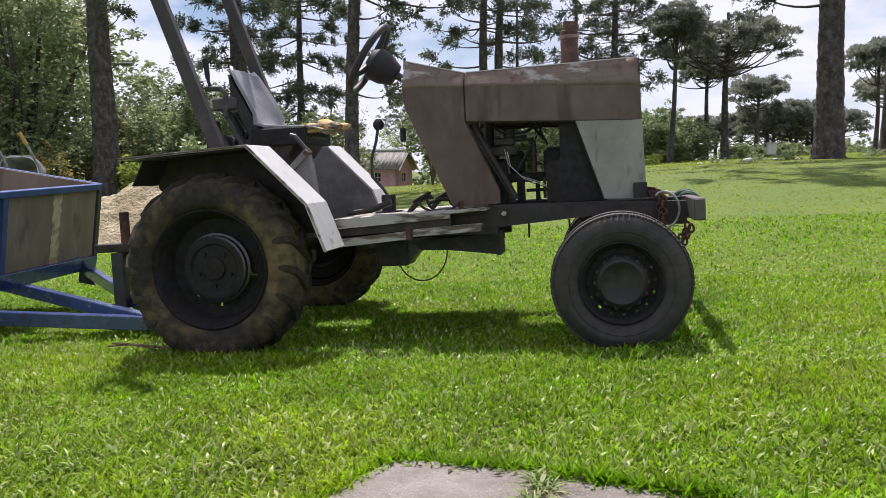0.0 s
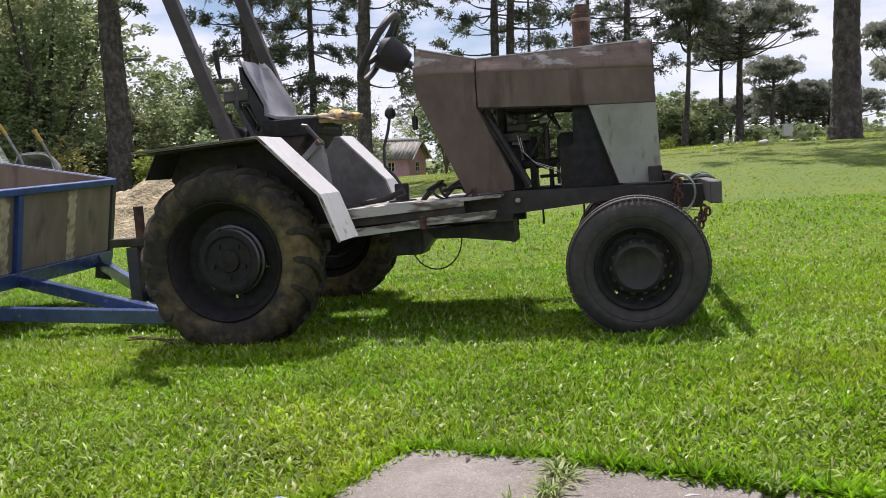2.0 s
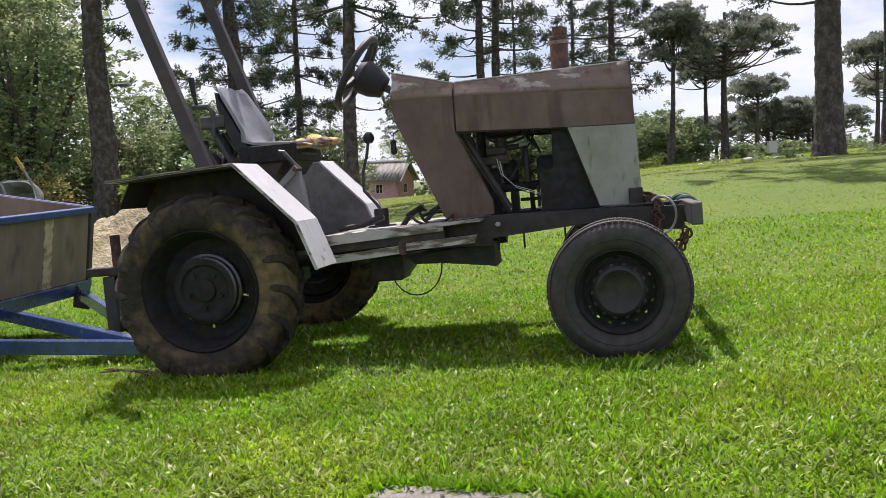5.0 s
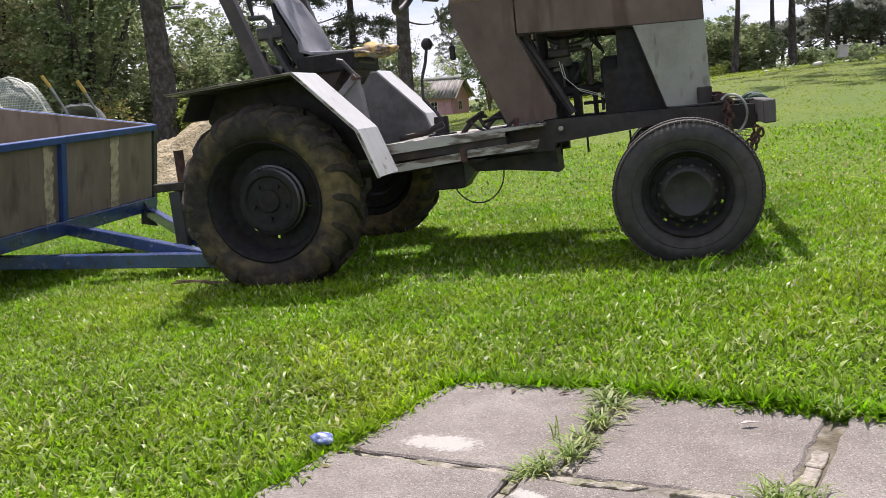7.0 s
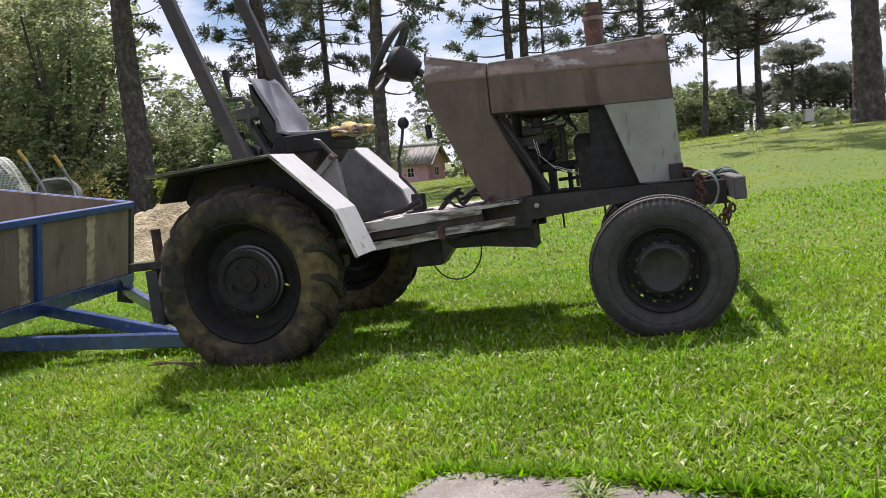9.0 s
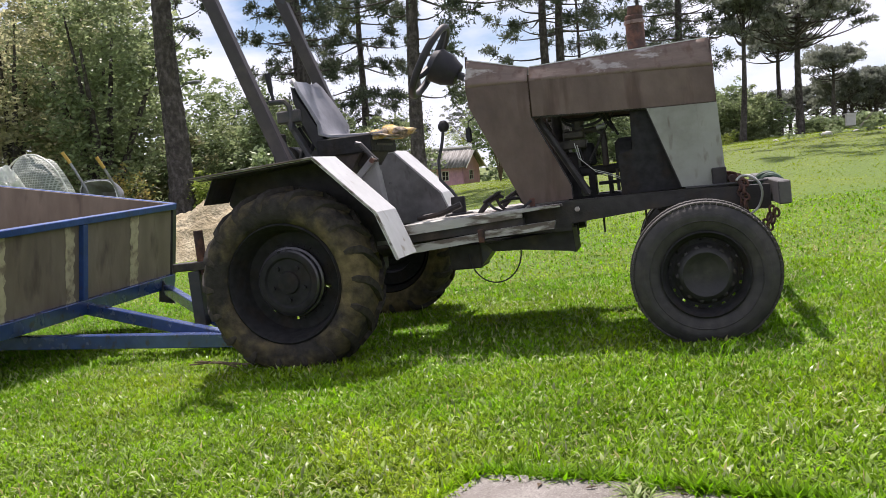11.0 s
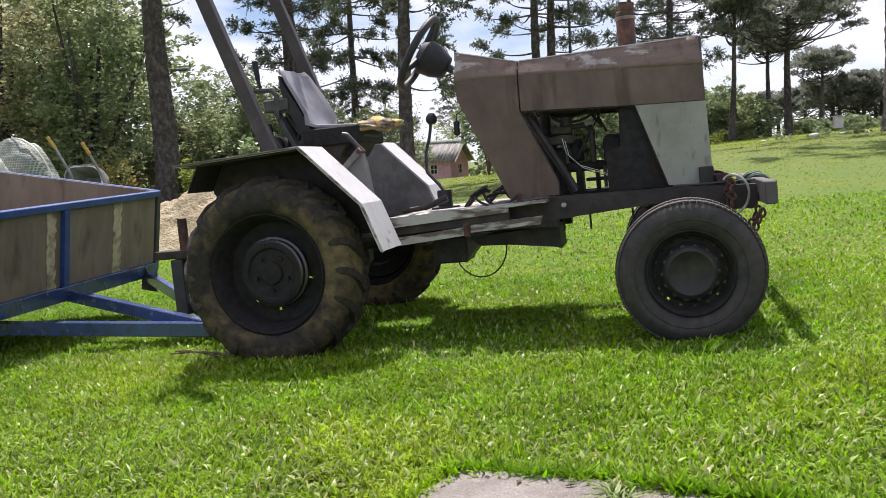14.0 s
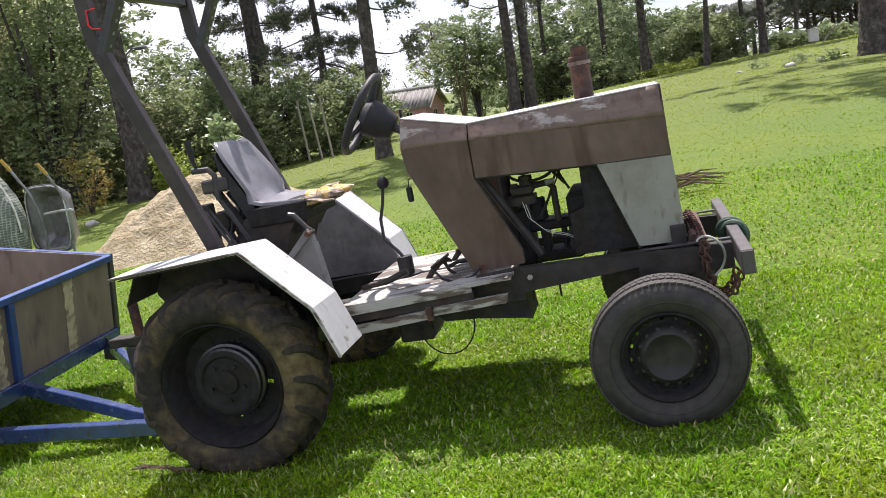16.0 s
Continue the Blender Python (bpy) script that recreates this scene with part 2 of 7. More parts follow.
M_LEAF = material("broad_leaf", (0.200, 0.258, 0.124), 0.45, vary=0.25, scale=0.8, second=(0.290, 0.328, 0.162), amount=0.45, big=0.35, bump=0, thin=0.54, island=0.3)
M_LEAF_LIGHT = material("young_leaf", (0.24, 0.31, 0.055), 0.5, vary=0.2, scale=0.8, second=(0.34, 0.36, 0.09), amount=0.4, big=0.5, bump=0, thin=0.45, island=0.35)
M_LEAF_DARK = material("olive_conifer_leaf", (0.350, 0.352, 0.205), 0.5, vary=0.25, scale=0.6, second=(0.410, 0.390, 0.215), amount=0.45, big=0.4, bump=0, thin=0.6, island=0.3)
# Paler than the near needle: distance haze is put into this colour.
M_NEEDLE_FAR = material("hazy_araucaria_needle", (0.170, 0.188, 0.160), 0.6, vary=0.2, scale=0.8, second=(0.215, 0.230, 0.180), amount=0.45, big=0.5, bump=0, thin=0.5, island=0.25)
# Leaf green lightened to carry the haze over crest and far trees.
M_LEAF_COOL = material("cool_green_leaf", (0.175, 0.232, 0.112), 0.5, vary=0.25, scale=0.7, second=(0.240, 0.292, 0.135), amount=0.45, big=0.4, bump=0, thin=0.48, island=0.32)
M_LEAF_PALE = material("large_pale_leaf", (0.36, 0.44, 0.24), 0.45, vary=0.2, scale=2, second=(0.26, 0.34, 0.15), amount=0.4, big=2, bump=0, thin=0.4, island=0.3)
M_LEAF_RUST = material("yellowing_leaf", (0.34, 0.25, 0.075), 0.55, vary=0.25, scale=2, second=(0.20, 0.23, 0.07), amount=0.45, big=2, bump=0, thin=0.45, island=0.4)
M_GRASS_FAR = material("far_grass_blade", (0.212, 0.282, 0.020), 0.55, vary=0.12, scale=1.2, second=(0.255, 0.305, 0.024), amount=0.45, big=0.35, bump=0, thin=0.5, island=0.12, spec=0.15, passed=(0.88, 1.0, 0.5))
M_TWIG = material("dry_twig", (0.12, 0.085, 0.055), 0.9, vary=0.3, scale=20, bump=0.3)
M_SAND = material("sand", (0.29, 0.235, 0.140), 0.95, vary=0.3, scale=14, second=(0.40, 0.342, 0.228), amount=0.42, big=2.6, bump=1.0, grain=26, depth=0.04)
M_PINK = material("pink_boards", (0.66, 0.38, 0.48), 0.7, vary=0.1, scale=5, second=(0.58, 0.33, 0.42), amount=0.4, big=1.5, bump=0.2)
M_ROOF = material("fibre_cement_roof", (0.27, 0.26, 0.25), 0.9, vary=0.4, scale=5, second=(0.155, 0.145, 0.135), amount=0.48, big=2.2, bump=0.3, streak=(2.5, 0.5, 0.5))
M_TRIM = material("white_trim", (0.62, 0.60, 0.57), 0.6, vary=0.1, scale=10, bump=0.1)
M_POLE = material("pale_weathered_pole", (0.36, 0.32, 0.27), 0.9, vary=0.25, scale=10, second=(0.25, 0.21, 0.17), amount=0.4, big=5, bump=0.4, streak=(1, 1, 0.2))
M_TIMBER = material("grey_timber", (0.20, 0.165, 0.13), 0.9, vary=0.3, scale=8, second=(0.13, 0.105, 0.08), amount=0.5, big=3, bump=0.4, streak=(1, 1, 0.3))
M_GALV = material("galvanised_tray", (0.27, 0.28, 0.30), 0.45, metal=0.6, vary=0.15, scale=12, second=(0.20, 0.19, 0.18), amount=0.4, big=5, bump=0.15)
M_MESHWHITE = material("white_woven_sack", (0.29, 0.32, 0.275), 0.6, vary=0.35, scale=30, second=(0.16, 0.18, 0.16), amount=0.42, big=7, bump=0.9, grain=40)
M_PALEBAR = material("bare_galvanised_bar", (0.62, 0.63, 0.64), 0.4, metal=0.6, vary=0.2, scale=40, second=(0.4, 0.4, 0.41), amount=0.4, big=8, bump=0.1)
M_SHEET = material("white_plastic_sheet", (0.62, 0.63, 0.58), 0.45, vary=0.25, scale=14, second=(0.42, 0.44, 0.36), amount=0.4, big=5, bump=0.6, grain=16, depth=0.02)


def weave_net(m, pitch, dark):
    """Squares of a coarse net: darker meshes between pale strands."""
    n, l = m.node_tree.nodes, m.node_tree.links
    b = n["Principled BSDF"]
    co, mix = n.new("ShaderNodeTexCoord"), n.new("ShaderNodeMix")
    strands = []
    for axis in ("X", "Z"):
        w, r = n.new("ShaderNodeTexWave"), n.new("ShaderNodeMapRange")
        w.bands_direction = axis
        w.inputs["Scale"].default_value, w.inputs["Distortion"].default_value = 0.314 / pitch, 0.6
        w.inputs["Detail Scale"].default_value = 0.4
        r.inputs[1].default_value, r.inputs[2].default_value = 0.55, 0.9
        l.new(co.outputs["Object"], w.inputs["Vector"])
        l.new(w.outputs["Fac"], r.inputs[0])
        strands.append(r.outputs[0])
    top = n.new("ShaderNodeMath")
    top.operation = "MAXIMUM"
    l.new(strands[0], top.inputs[0])
    l.new(strands[1], top.inputs[1])
    mix.data_type = "RGBA"
    mix.inputs[6].default_value = (*dark, 1)
    l.new(b.inputs["Base Color"].links[0].from_socket, mix.inputs[7])
    l.new(top.outputs[0], mix.inputs[0])
    l.new(mix.outputs[2], b.inputs["Base Color"])


weave_net(M_MESHWHITE, 0.031, (0.10, 0.12, 0.09))
M_YELLOW = material("yellow_grip", (0.42, 0.27, 0.06), 0.6, vary=0.25, scale=30, bump=0.1)
M_RED = material("red_cord", (0.62, 0.02, 0.03), 0.5, bump=0.05)
M_WIRE = material("pale_cable", (0.40, 0.40, 0.38), 0.5, bump=0.05)
M_GREENROPE = material("dull_green_hose", (0.055, 0.095, 0.07), 0.6, vary=0.3, scale=30, bump=0.3)
M_BLUECAP = material("blue_plastic", (0.10, 0.145, 0.36), 0.4, vary=0.3, scale=60, second=(0.30, 0.34, 0.46), amount=0.38, big=60, bump=0.2)
M_STONE = material("pale_stone", (0.48, 0.46, 0.43), 0.9, vary=0.2, scale=10, bump=0.4)
M_GLASS = material("dark_window_glass", (0.03, 0.03, 0.035), 0.1, bump=0)


def concrete_slab():
    """Washed aggregate with stains and a few ragged splashes of white plaster."""
    m = bpy.data.materials.new("concrete_slab")
    m.use_nodes = True
    n, l = m.node_tree.nodes, m.node_tree.links
    b, co = n["Principled BSDF"], n.new("ShaderNodeTexCoord")

    def tex(scale, detail, rough=0.55):
        t = n.new("ShaderNodeTexNoise")
        t.inputs["Scale"].default_value, t.inputs["Detail"].default_value, t.inputs["Roughness"].default_value = scale, detail, rough
        l.new(co.outputs["Object"], t.inputs["Vector"])
        return t.outputs["Fac"]

    def span(value, lo, hi, a=0.0, c=1.0):
        r = n.new("ShaderNodeMapRange")
        r.inputs[1].default_value, r.inputs[2].default_value, r.inputs[3].default_value, r.inputs[4].default_value = lo, hi, a, c
        l.new(value, r.inputs[0])
        return r.outputs[0]

    def blend(fac, one, two):
        x = n.new("ShaderNodeMix")
        x.data_type = "RGBA"
        l.new(fac, x.inputs[0])
        for k, v in ((6, one), (7, two)):
            if isinstance(v, tuple):
                x.inputs[k].default_value = (*v, 1)
            else:
                l.new(v, x.inputs[k])
        return x.outputs[2]

    def maths(kind, one, two):
        x = n.new("ShaderNodeMath")
        x.operation = kind
        for k, v in enumerate((one, two)):
            if isinstance(v, float):
                x.inputs[k].default_value = v
            else:
                l.new(v, x.inputs[k])
        return x.outputs[0]

    col = blend(span(tex(7, 8, 0.7), 0.36, 0.64), (0.176, 0.156, 0.140), (0.262, 0.241, 0.220))
    col = blend(span(tex(1.7, 4), 0.42, 0.66, 0.0, 0.6), col, (0.13, 0.112, 0.10))
    vor = n.new("ShaderNodeTexVoronoi")
    vor.inputs["Scale"].default_value = 400
    l.new(co.outputs["Object"], vor.inputs["Vector"])
    pick = n.new("ShaderNodeSeparateColor")
    l.new(vor.outputs["Color"], pick.inputs[0])
    col = blend(span(pick.outputs[0], 0.76, 0.94, 0.0, 0.45), col, (0.44, 0.41, 0.38))
    col = blend(span(pick.outputs[1], 0.70, 0.94, 0.0, 0.5), col, (0.075, 0.066, 0.06))
    ragged = maths("ADD", maths("MULTIPLY", tex(30, 6, 0.7), 1.5), maths("MULTIPLY", tex(120, 3), 0.6))
    for x, y, rx, ry, turn in ((0.410, 1.580, 0.100, 0.046, -8), (0.365, 1.235, 0.100, 0.044, 24), (0.645, 1.345, 0.050, 0.026, -30), (0.69, 1.475, 0.030, 0.018, 0), (0.92, 1.375, 0.03, 0.014, 0)):
        mp, ln = n.new("ShaderNodeMapping"), n.new("ShaderNodeVectorMath")
        mp.vector_type = "TEXTURE"
        mp.inputs["Location"].default_value, mp.inputs["Rotation"].default_value, mp.inputs["Scale"].default_value = (x, y, 0), (0, 0, radians(turn)), (rx, ry, 10)
        l.new(co.outputs["Object"], mp.inputs["Vector"])
        ln.operation = "LENGTH"
        l.new(mp.outputs["Vector"], ln.inputs[0])
        reach = maths("ADD", ln.outputs["Value"], ragged)
        col = blend(span(reach, 1.95, 1.66, 0.0, 0.72), col, (0.44, 0.43, 0.405))
    l.new(col, b.inputs["Base Color"])
    b.inputs["Roughness"].default_value, b.inputs["Specular IOR Level"].default_value = 0.92, 0.25
    bp = n.new("ShaderNodeBump")
    bp.inputs["Strength"].default_value, bp.inputs["Distance"].default_value = 0.7, 0.004
    l.new(maths("ADD", tex(160, 4), maths("MULTIPLY", vor.outputs["Distance"], -0.6)), bp.inputs["Height"])
    l.new(bp.outputs["Normal"], b.inputs["Normal"])
    return m


M_CONCRETE = concrete_slab()


# ---- mesh helpers ----
class Geo:
    """Vertices and faces gathered into one mesh."""

    def __init__(self):
        self.v, self.f = [], []

    def add(self, verts, faces):
        n = len(self.v)
        self.v += [tuple(p) for p in verts]
        self.f += [tuple(i + n for i in q) for q in faces]
        return self

    def box(self, lo, hi, m=None, cut=0.0):
        """A box, its long edges chamfered by cut."""
        bm = bmesh.new()
        bmesh.ops.create_cube(bm, size=1.0)
        for p in bm.verts:
            p.co = Vector([(lo[i] + hi[i]) / 2 + p.co[i] * (hi[i] - lo[i]) for i in range(3)])
        if cut:
            bmesh.ops.bevel(bm, geom=bm.edges[:], offset=cut, segments=1, affect="EDGES")
        return self.take(bm, m)

    def take(self, bm, m=None):
        bm.verts.index_update()
        self.add([(m @ p.co if m else p.co) for p in bm.verts], [[p.index for p in q.verts] for q in bm.faces])
        bm.free()
        return self

    def prism(self, poly, lo, hi, axis=1):
        """A polygon in the other two axes, drawn out along axis from lo to hi."""
        def place(a, b, c):
            return {0: (c, a, b), 1: (a, c, b), 2: (a, b, c)}[axis]
        n = len(poly)
        verts = [place(*p, lo) for p in poly] + [place(*p, hi) for p in poly]
        faces = [tuple(range(n)), tuple(range(2 * n - 1, n - 1, -1))]
        faces += [(i, (i + 1) % n, n + (i + 1) % n, n + i) for i in range(n)]
        return self.add(verts, faces)

    def tube(self, pts, r, n=8, ends=True):
        """A round bar along a line of points; r a number or one per point."""
        pts = [Vector(p) for p in pts]
        rs = r if isinstance(r, (list, tuple)) else [r] * len(pts)
        side, rings = None, []
        for i, p in enumerate(pts):
            d = (pts[min(i + 1, len(pts) - 1)] - pts[max(i - 1, 0)]).normalized()
            ref = side if side is not None else (Vector((0, 0, 1)) if abs(d.z) < 0.9 else Vector((1, 0, 0)))
            a = d.cross(ref).normalized()
            b = a.cross(d).normalized()
            side = b
            rings.append([p + rs[i] * (math.cos(k * math.tau / n) * a + math.sin(k * math.tau / n) * b) for k in range(n)])
        verts = [q for ring in rings for q in ring]
        faces = [(i * n + k, i * n + (k + 1) % n, (i + 1) * n + (k + 1) % n, (i + 1) * n + k) for i in range(len(pts) - 1) for k in range(n)]
        if ends:
            faces += [tuple(range(n - 1, -1, -1)), tuple(range((len(pts) - 1) * n, len(pts) * n))]
        return self.add(verts, faces)

    def lathe(self, prof, n=48, m=None, closed=False):
        """A profile of (radius, along) turned round the local y axis."""
        k = len(prof)
        verts = [Vector((r * math.cos(i * math.tau / n), a, r * math.sin(i * math.tau / n))) for i in range(n) for r, a in prof]
        faces = [(i * k + j, i * k + j + 1, ((i + 1) % n) * k + j + 1, ((i + 1) % n) * k + j) for i in range(n) for j in range(k - 1)]
        if closed:
            faces += [(i * k + k - 1, i * k, ((i + 1) % n) * k, ((i + 1) % n) * k + k - 1) for i in range(n)]
        return self.add([(m @ p if m else p) for p in verts], faces)

    def ring(self, centre, normal, big, small, n=32, k=10, arc=math.tau, squash=1.0):
        """A torus."""
        nz = Vector(normal).normalized()
        ax = nz.orthogonal().normalized()
        ay = nz.cross(ax)
        c = Vector(centre)
        pts = [c + big * (math.cos(i * arc / n) * ax + squash * math.sin(i * arc / n) * ay) for i in range(n + 1)]
        return self.tube(pts, small, k)

    def mesh(self, name, mat, smooth=False):
        me = bpy.data.meshes.new(name)
        me.from_pydata(self.v, [], self.f)
        for one in (mat if isinstance(mat, (list, tuple)) else [mat]):
            me.materials.append(one)
        bm = bmesh.new()
        bm.from_mesh(me)
        bmesh.ops.recalc_face_normals(bm, faces=bm.faces[:])
        bm.to_mesh(me)
        bm.free()
        if smooth:
            me.polygons.foreach_set("use_smooth", [True] * len(me.polygons))
            me.set_sharp_from_angle(angle=radians(40))
        me.update()
        return me


def part(name, geo, mat, parent, label="", smooth=False):
    ob = new(name, geo if isinstance(geo, bpy.types.Mesh) else geo.mesh(name, mat, smooth))
    ob.parent = parent
    if label:
        tagged(ob, label)
    return ob


def thing(name, m, label, category, group="", kind=""):
    ob = new(name)
    ob.matrix_world = m
    return tagged(ob, label, category, group, kind)


def solo(name, geo, mat, label, category, smooth=False, group="", kind="", m=None):
    ob = new(name, geo if isinstance(geo, bpy.types.Mesh) else geo.mesh(name, mat, smooth))
    if m is not None:
        ob.matrix_world = m
    return tagged(ob, label, category, group, kind)


def quick_mesh(name, verts, faces, mat, smooth=False):
    """Large meshes straight from arrays; faces all of one size."""
    verts, faces = np.asarray(verts, np.float32), np.asarray(faces, np.int32)
    me = bpy.data.meshes.new(name)
    me.vertices.add(len(verts))
    me.vertices.foreach_set("co", verts.ravel())
    k = faces.shape[1]
    me.loops.add(faces.size)
    me.loops.foreach_set("vertex_index", faces.ravel())
    me.polygons.add(len(faces))
    me.polygons.foreach_set("loop_start", np.arange(0, faces.size, k, dtype=np.int32))
    me.materials.append(mat)
    me.update(calc_edges=True)
    if smooth:
        me.polygons.foreach_set("use_smooth", [True] * len(me.polygons))
    return me


def step(a, b, y):
    t = np.clip((y - a) / (b - a), 0, 1)
    return t * t * (3 - 2 * t)


def ground_z(x, y):
    """The lawn's height: it climbs to the right and to a low crest behind."""
    x, y = np.asarray(x, float), np.asarray(y, float)
    z = 0.052 * (np.clip(x, -16, 14) - 0.7)
    z = z + 0.80 * step(4.2, 18.5, y) * (0.55 + 0.45 * step(-8, 2, x)) + 0.18 * step(18, 32, y) - 0.75 * step(33, 50, y) - 4.0 * step(55, 200, y)
    z = z + 0.012 * np.sin(1.7 * x + 0.6) * np.sin(1.3 * y + 1.1)
    return z


def up(x, y):
    return float(ground_z(x, y))


def off_path(x, y):
    """True where no slab lies."""
    back = 1.985 - 0.15 * (x - 0.32) - 0.22 * np.clip(x - 0.75, 0, 9)
    left = 0.055 + 0.262 * (y - 1.0)
    wob = 0.014 * np.sin(23 * x + 9 * y) + 0.012 * np.sin(41 * y - 17 * x)
    return ~((y < back + wob) & (x > left + wob) & (x < 2.08 + 0.25 * (y - 1.4) + wob) & (y > -0.30 - 0.25 * x + wob))


# ---- ground ----
def build_ground():
    xs = np.unique(np.concatenate([np.linspace(-6, 6, 100), np.linspace(-40, 40, 120), np.array([-3000, -900, -300, -120, -60, 60, 120, 300, 900, 3000])]))
    ys = np.unique(np.concatenate([np.linspace(-2, 10, 100), np.linspace(-20, 70, 120), np.array([-3000, -600, -100, -40, 100, 160, 300, 900, 3000])]))
    gx, gy = np.meshgrid(xs, ys)
    verts = np.stack([gx.ravel(), gy.ravel(), ground_z(gx, gy).ravel()], 1)
    n = len(xs)
    i, j = np.meshgrid(np.arange(n - 1), np.arange(len(ys) - 1))
    a = (j * n + i).ravel()
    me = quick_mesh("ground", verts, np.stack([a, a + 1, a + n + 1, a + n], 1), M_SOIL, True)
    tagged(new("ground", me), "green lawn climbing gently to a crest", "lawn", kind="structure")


build_ground()


# ---- the tractor ----
# Local axes: x forward along the tractor, y across, z up; the origin lies on the ground below the rear axle.
T = pose(-1.0225, 4.1113, -0.0974, 0, -3, 5)
tractor = thing("tractor", T, "home-built old tractor with brown and white sheet metal on a lawn", "tractor")


def mirrored(poly, y, thick, side):
    """A plate of that outline whose outer face lies at y on the given side."""
    return Geo().prism(poly, side * y, side * (y - thick))


def strip(a, b, c, d, thick=0.004):
    """A thin plate between four corners."""
    a, b, c, d = (Vector(p) for p in (a, b, c, d))
    n = (b - a).cross(d - a).normalized() * thick
    return Geo().add([a, b, c, d, a + n, b + n, c + n, d + n],
                     [(0, 1, 2, 3), (7, 6, 5, 4), (0, 4, 5, 1), (1, 5, 6, 2), (2, 6, 7, 3), (3, 7, 4, 0)])


def bent(a, b, c, d, n=14, k=5):
    """A gently warped sheet between four corners."""
    a, b, c, d = (Vector(p) for p in (a, b, c, d))
    v = [a.lerp(b, i / n).lerp(d.lerp(c, i / n), j / k) for j in range(k + 1) for i in range(n + 1)]
    return Geo().add(v, [(j * (n + 1) + i, j * (n + 1) + i + 1, (j + 1) * (n + 1) + i + 1, (j + 1) * (n + 1) + i) for j in range(k) for i in range(n)])


def body_sheets():
    side, top = 0.27, 0.225
    hood = part("hood", strip((1.088, -top, 1.232), (1.884, -top, 1.246), (1.884, top, 1.246), (1.088, top, 1.232)), M_WHITE, tractor, "brown hood with a pale top")
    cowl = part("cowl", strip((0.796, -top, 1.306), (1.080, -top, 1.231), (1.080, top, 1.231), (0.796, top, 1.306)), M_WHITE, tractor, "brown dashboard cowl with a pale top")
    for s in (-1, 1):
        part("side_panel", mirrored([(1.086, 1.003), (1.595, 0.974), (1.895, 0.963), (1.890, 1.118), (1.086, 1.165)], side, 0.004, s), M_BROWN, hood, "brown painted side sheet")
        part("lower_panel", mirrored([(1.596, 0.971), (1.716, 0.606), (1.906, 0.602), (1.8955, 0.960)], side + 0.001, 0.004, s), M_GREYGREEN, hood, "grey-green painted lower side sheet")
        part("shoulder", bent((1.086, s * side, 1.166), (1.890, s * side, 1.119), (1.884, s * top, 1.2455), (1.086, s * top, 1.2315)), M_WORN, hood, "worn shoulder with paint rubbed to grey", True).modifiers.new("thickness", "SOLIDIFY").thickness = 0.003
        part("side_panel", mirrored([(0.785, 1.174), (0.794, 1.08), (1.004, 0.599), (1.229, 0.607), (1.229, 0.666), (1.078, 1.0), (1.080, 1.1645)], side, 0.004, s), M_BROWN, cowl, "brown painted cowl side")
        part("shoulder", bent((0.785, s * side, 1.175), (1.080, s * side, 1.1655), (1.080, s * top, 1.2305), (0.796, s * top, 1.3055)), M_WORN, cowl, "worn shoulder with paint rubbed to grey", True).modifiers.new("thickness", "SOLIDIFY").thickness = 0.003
        part("edge_flange", Geo().tube([(1.079, s * 0.262, 1.0), (1.228, s * 0.262, 0.668), (1.228, s * 0.262, 0.608)], 0.006, 6), M_BLACK, cowl)
        part("edge_flange", Geo().tube([(1.086, s * 0.262, 1.0), (1.594, s * 0.262, 0.972), (1.714, s * 0.262, 0.608)], 0.006, 6), M_BLACK, hood)
        part("foot_bracket", Geo().box((1.03, s * 0.272 - 0.004, 0.555), (1.055, s * 0.272 + 0.004, 0.63), cut=0.002), M_RUST, cowl, "rusty bracket")
        part("corner_block", Geo().box((1.846, s * 0.285 - 0.012, 0.585), (1.908, s * 0.285 + 0.012, 0.675), cut=0.004), M_BLACK, hood)
    # front grille sheet and the inner back of the cowl
    part("front_sheet", Geo().prism([(-side, 0.604), (side, 0.604), (side, 1.117), (top, 1.245), (-top, 1.245), (-side, 1.117)], 1.889, 1.893, axis=0), M_BROWN, hood)
    part("cowl_back", strip((0.794, -top, 1.30), (0.794, top, 1.30), (0.800, 0.26, 1.08), (0.800, -0.26, 1.08)), M_BROWN, cowl)
    part("mounting_flange", Geo().box((0.775, -0.14, 1.235), (0.80, 0.14, 1.27), cut=0.003), M_BLACK, cowl)
    # exhaust
    pipe = part("exhaust_pipe", Geo().lathe([(0.0, 0.19), (0.038, 0.19), (0.043, 0.185), (0.043, 0.0), (0.0, 0.0)], 24, pose(1.575, 0, 1.235, 90)), M_RUST, tractor, "rusty upright exhaust pipe", True)
    part("pipe_collar", Geo().lathe([(0.0, 0.016), (0.047, 0.016), (0.05, 0.010), (0.05, 0.0), (0.0, 0.0)], 24, pose(1.575, 0, 1.385, 90)), M_WORN, pipe, "paler collar", True)
    part("pipe_end", Geo().lathe([(0.033, 0.05), (0.036, 0.05), (0.036, 0.0), (0.030, 0.0)], 20, pose(1.58, 0, 1.415, 90, 5)), M_RUST, pipe, "", True)


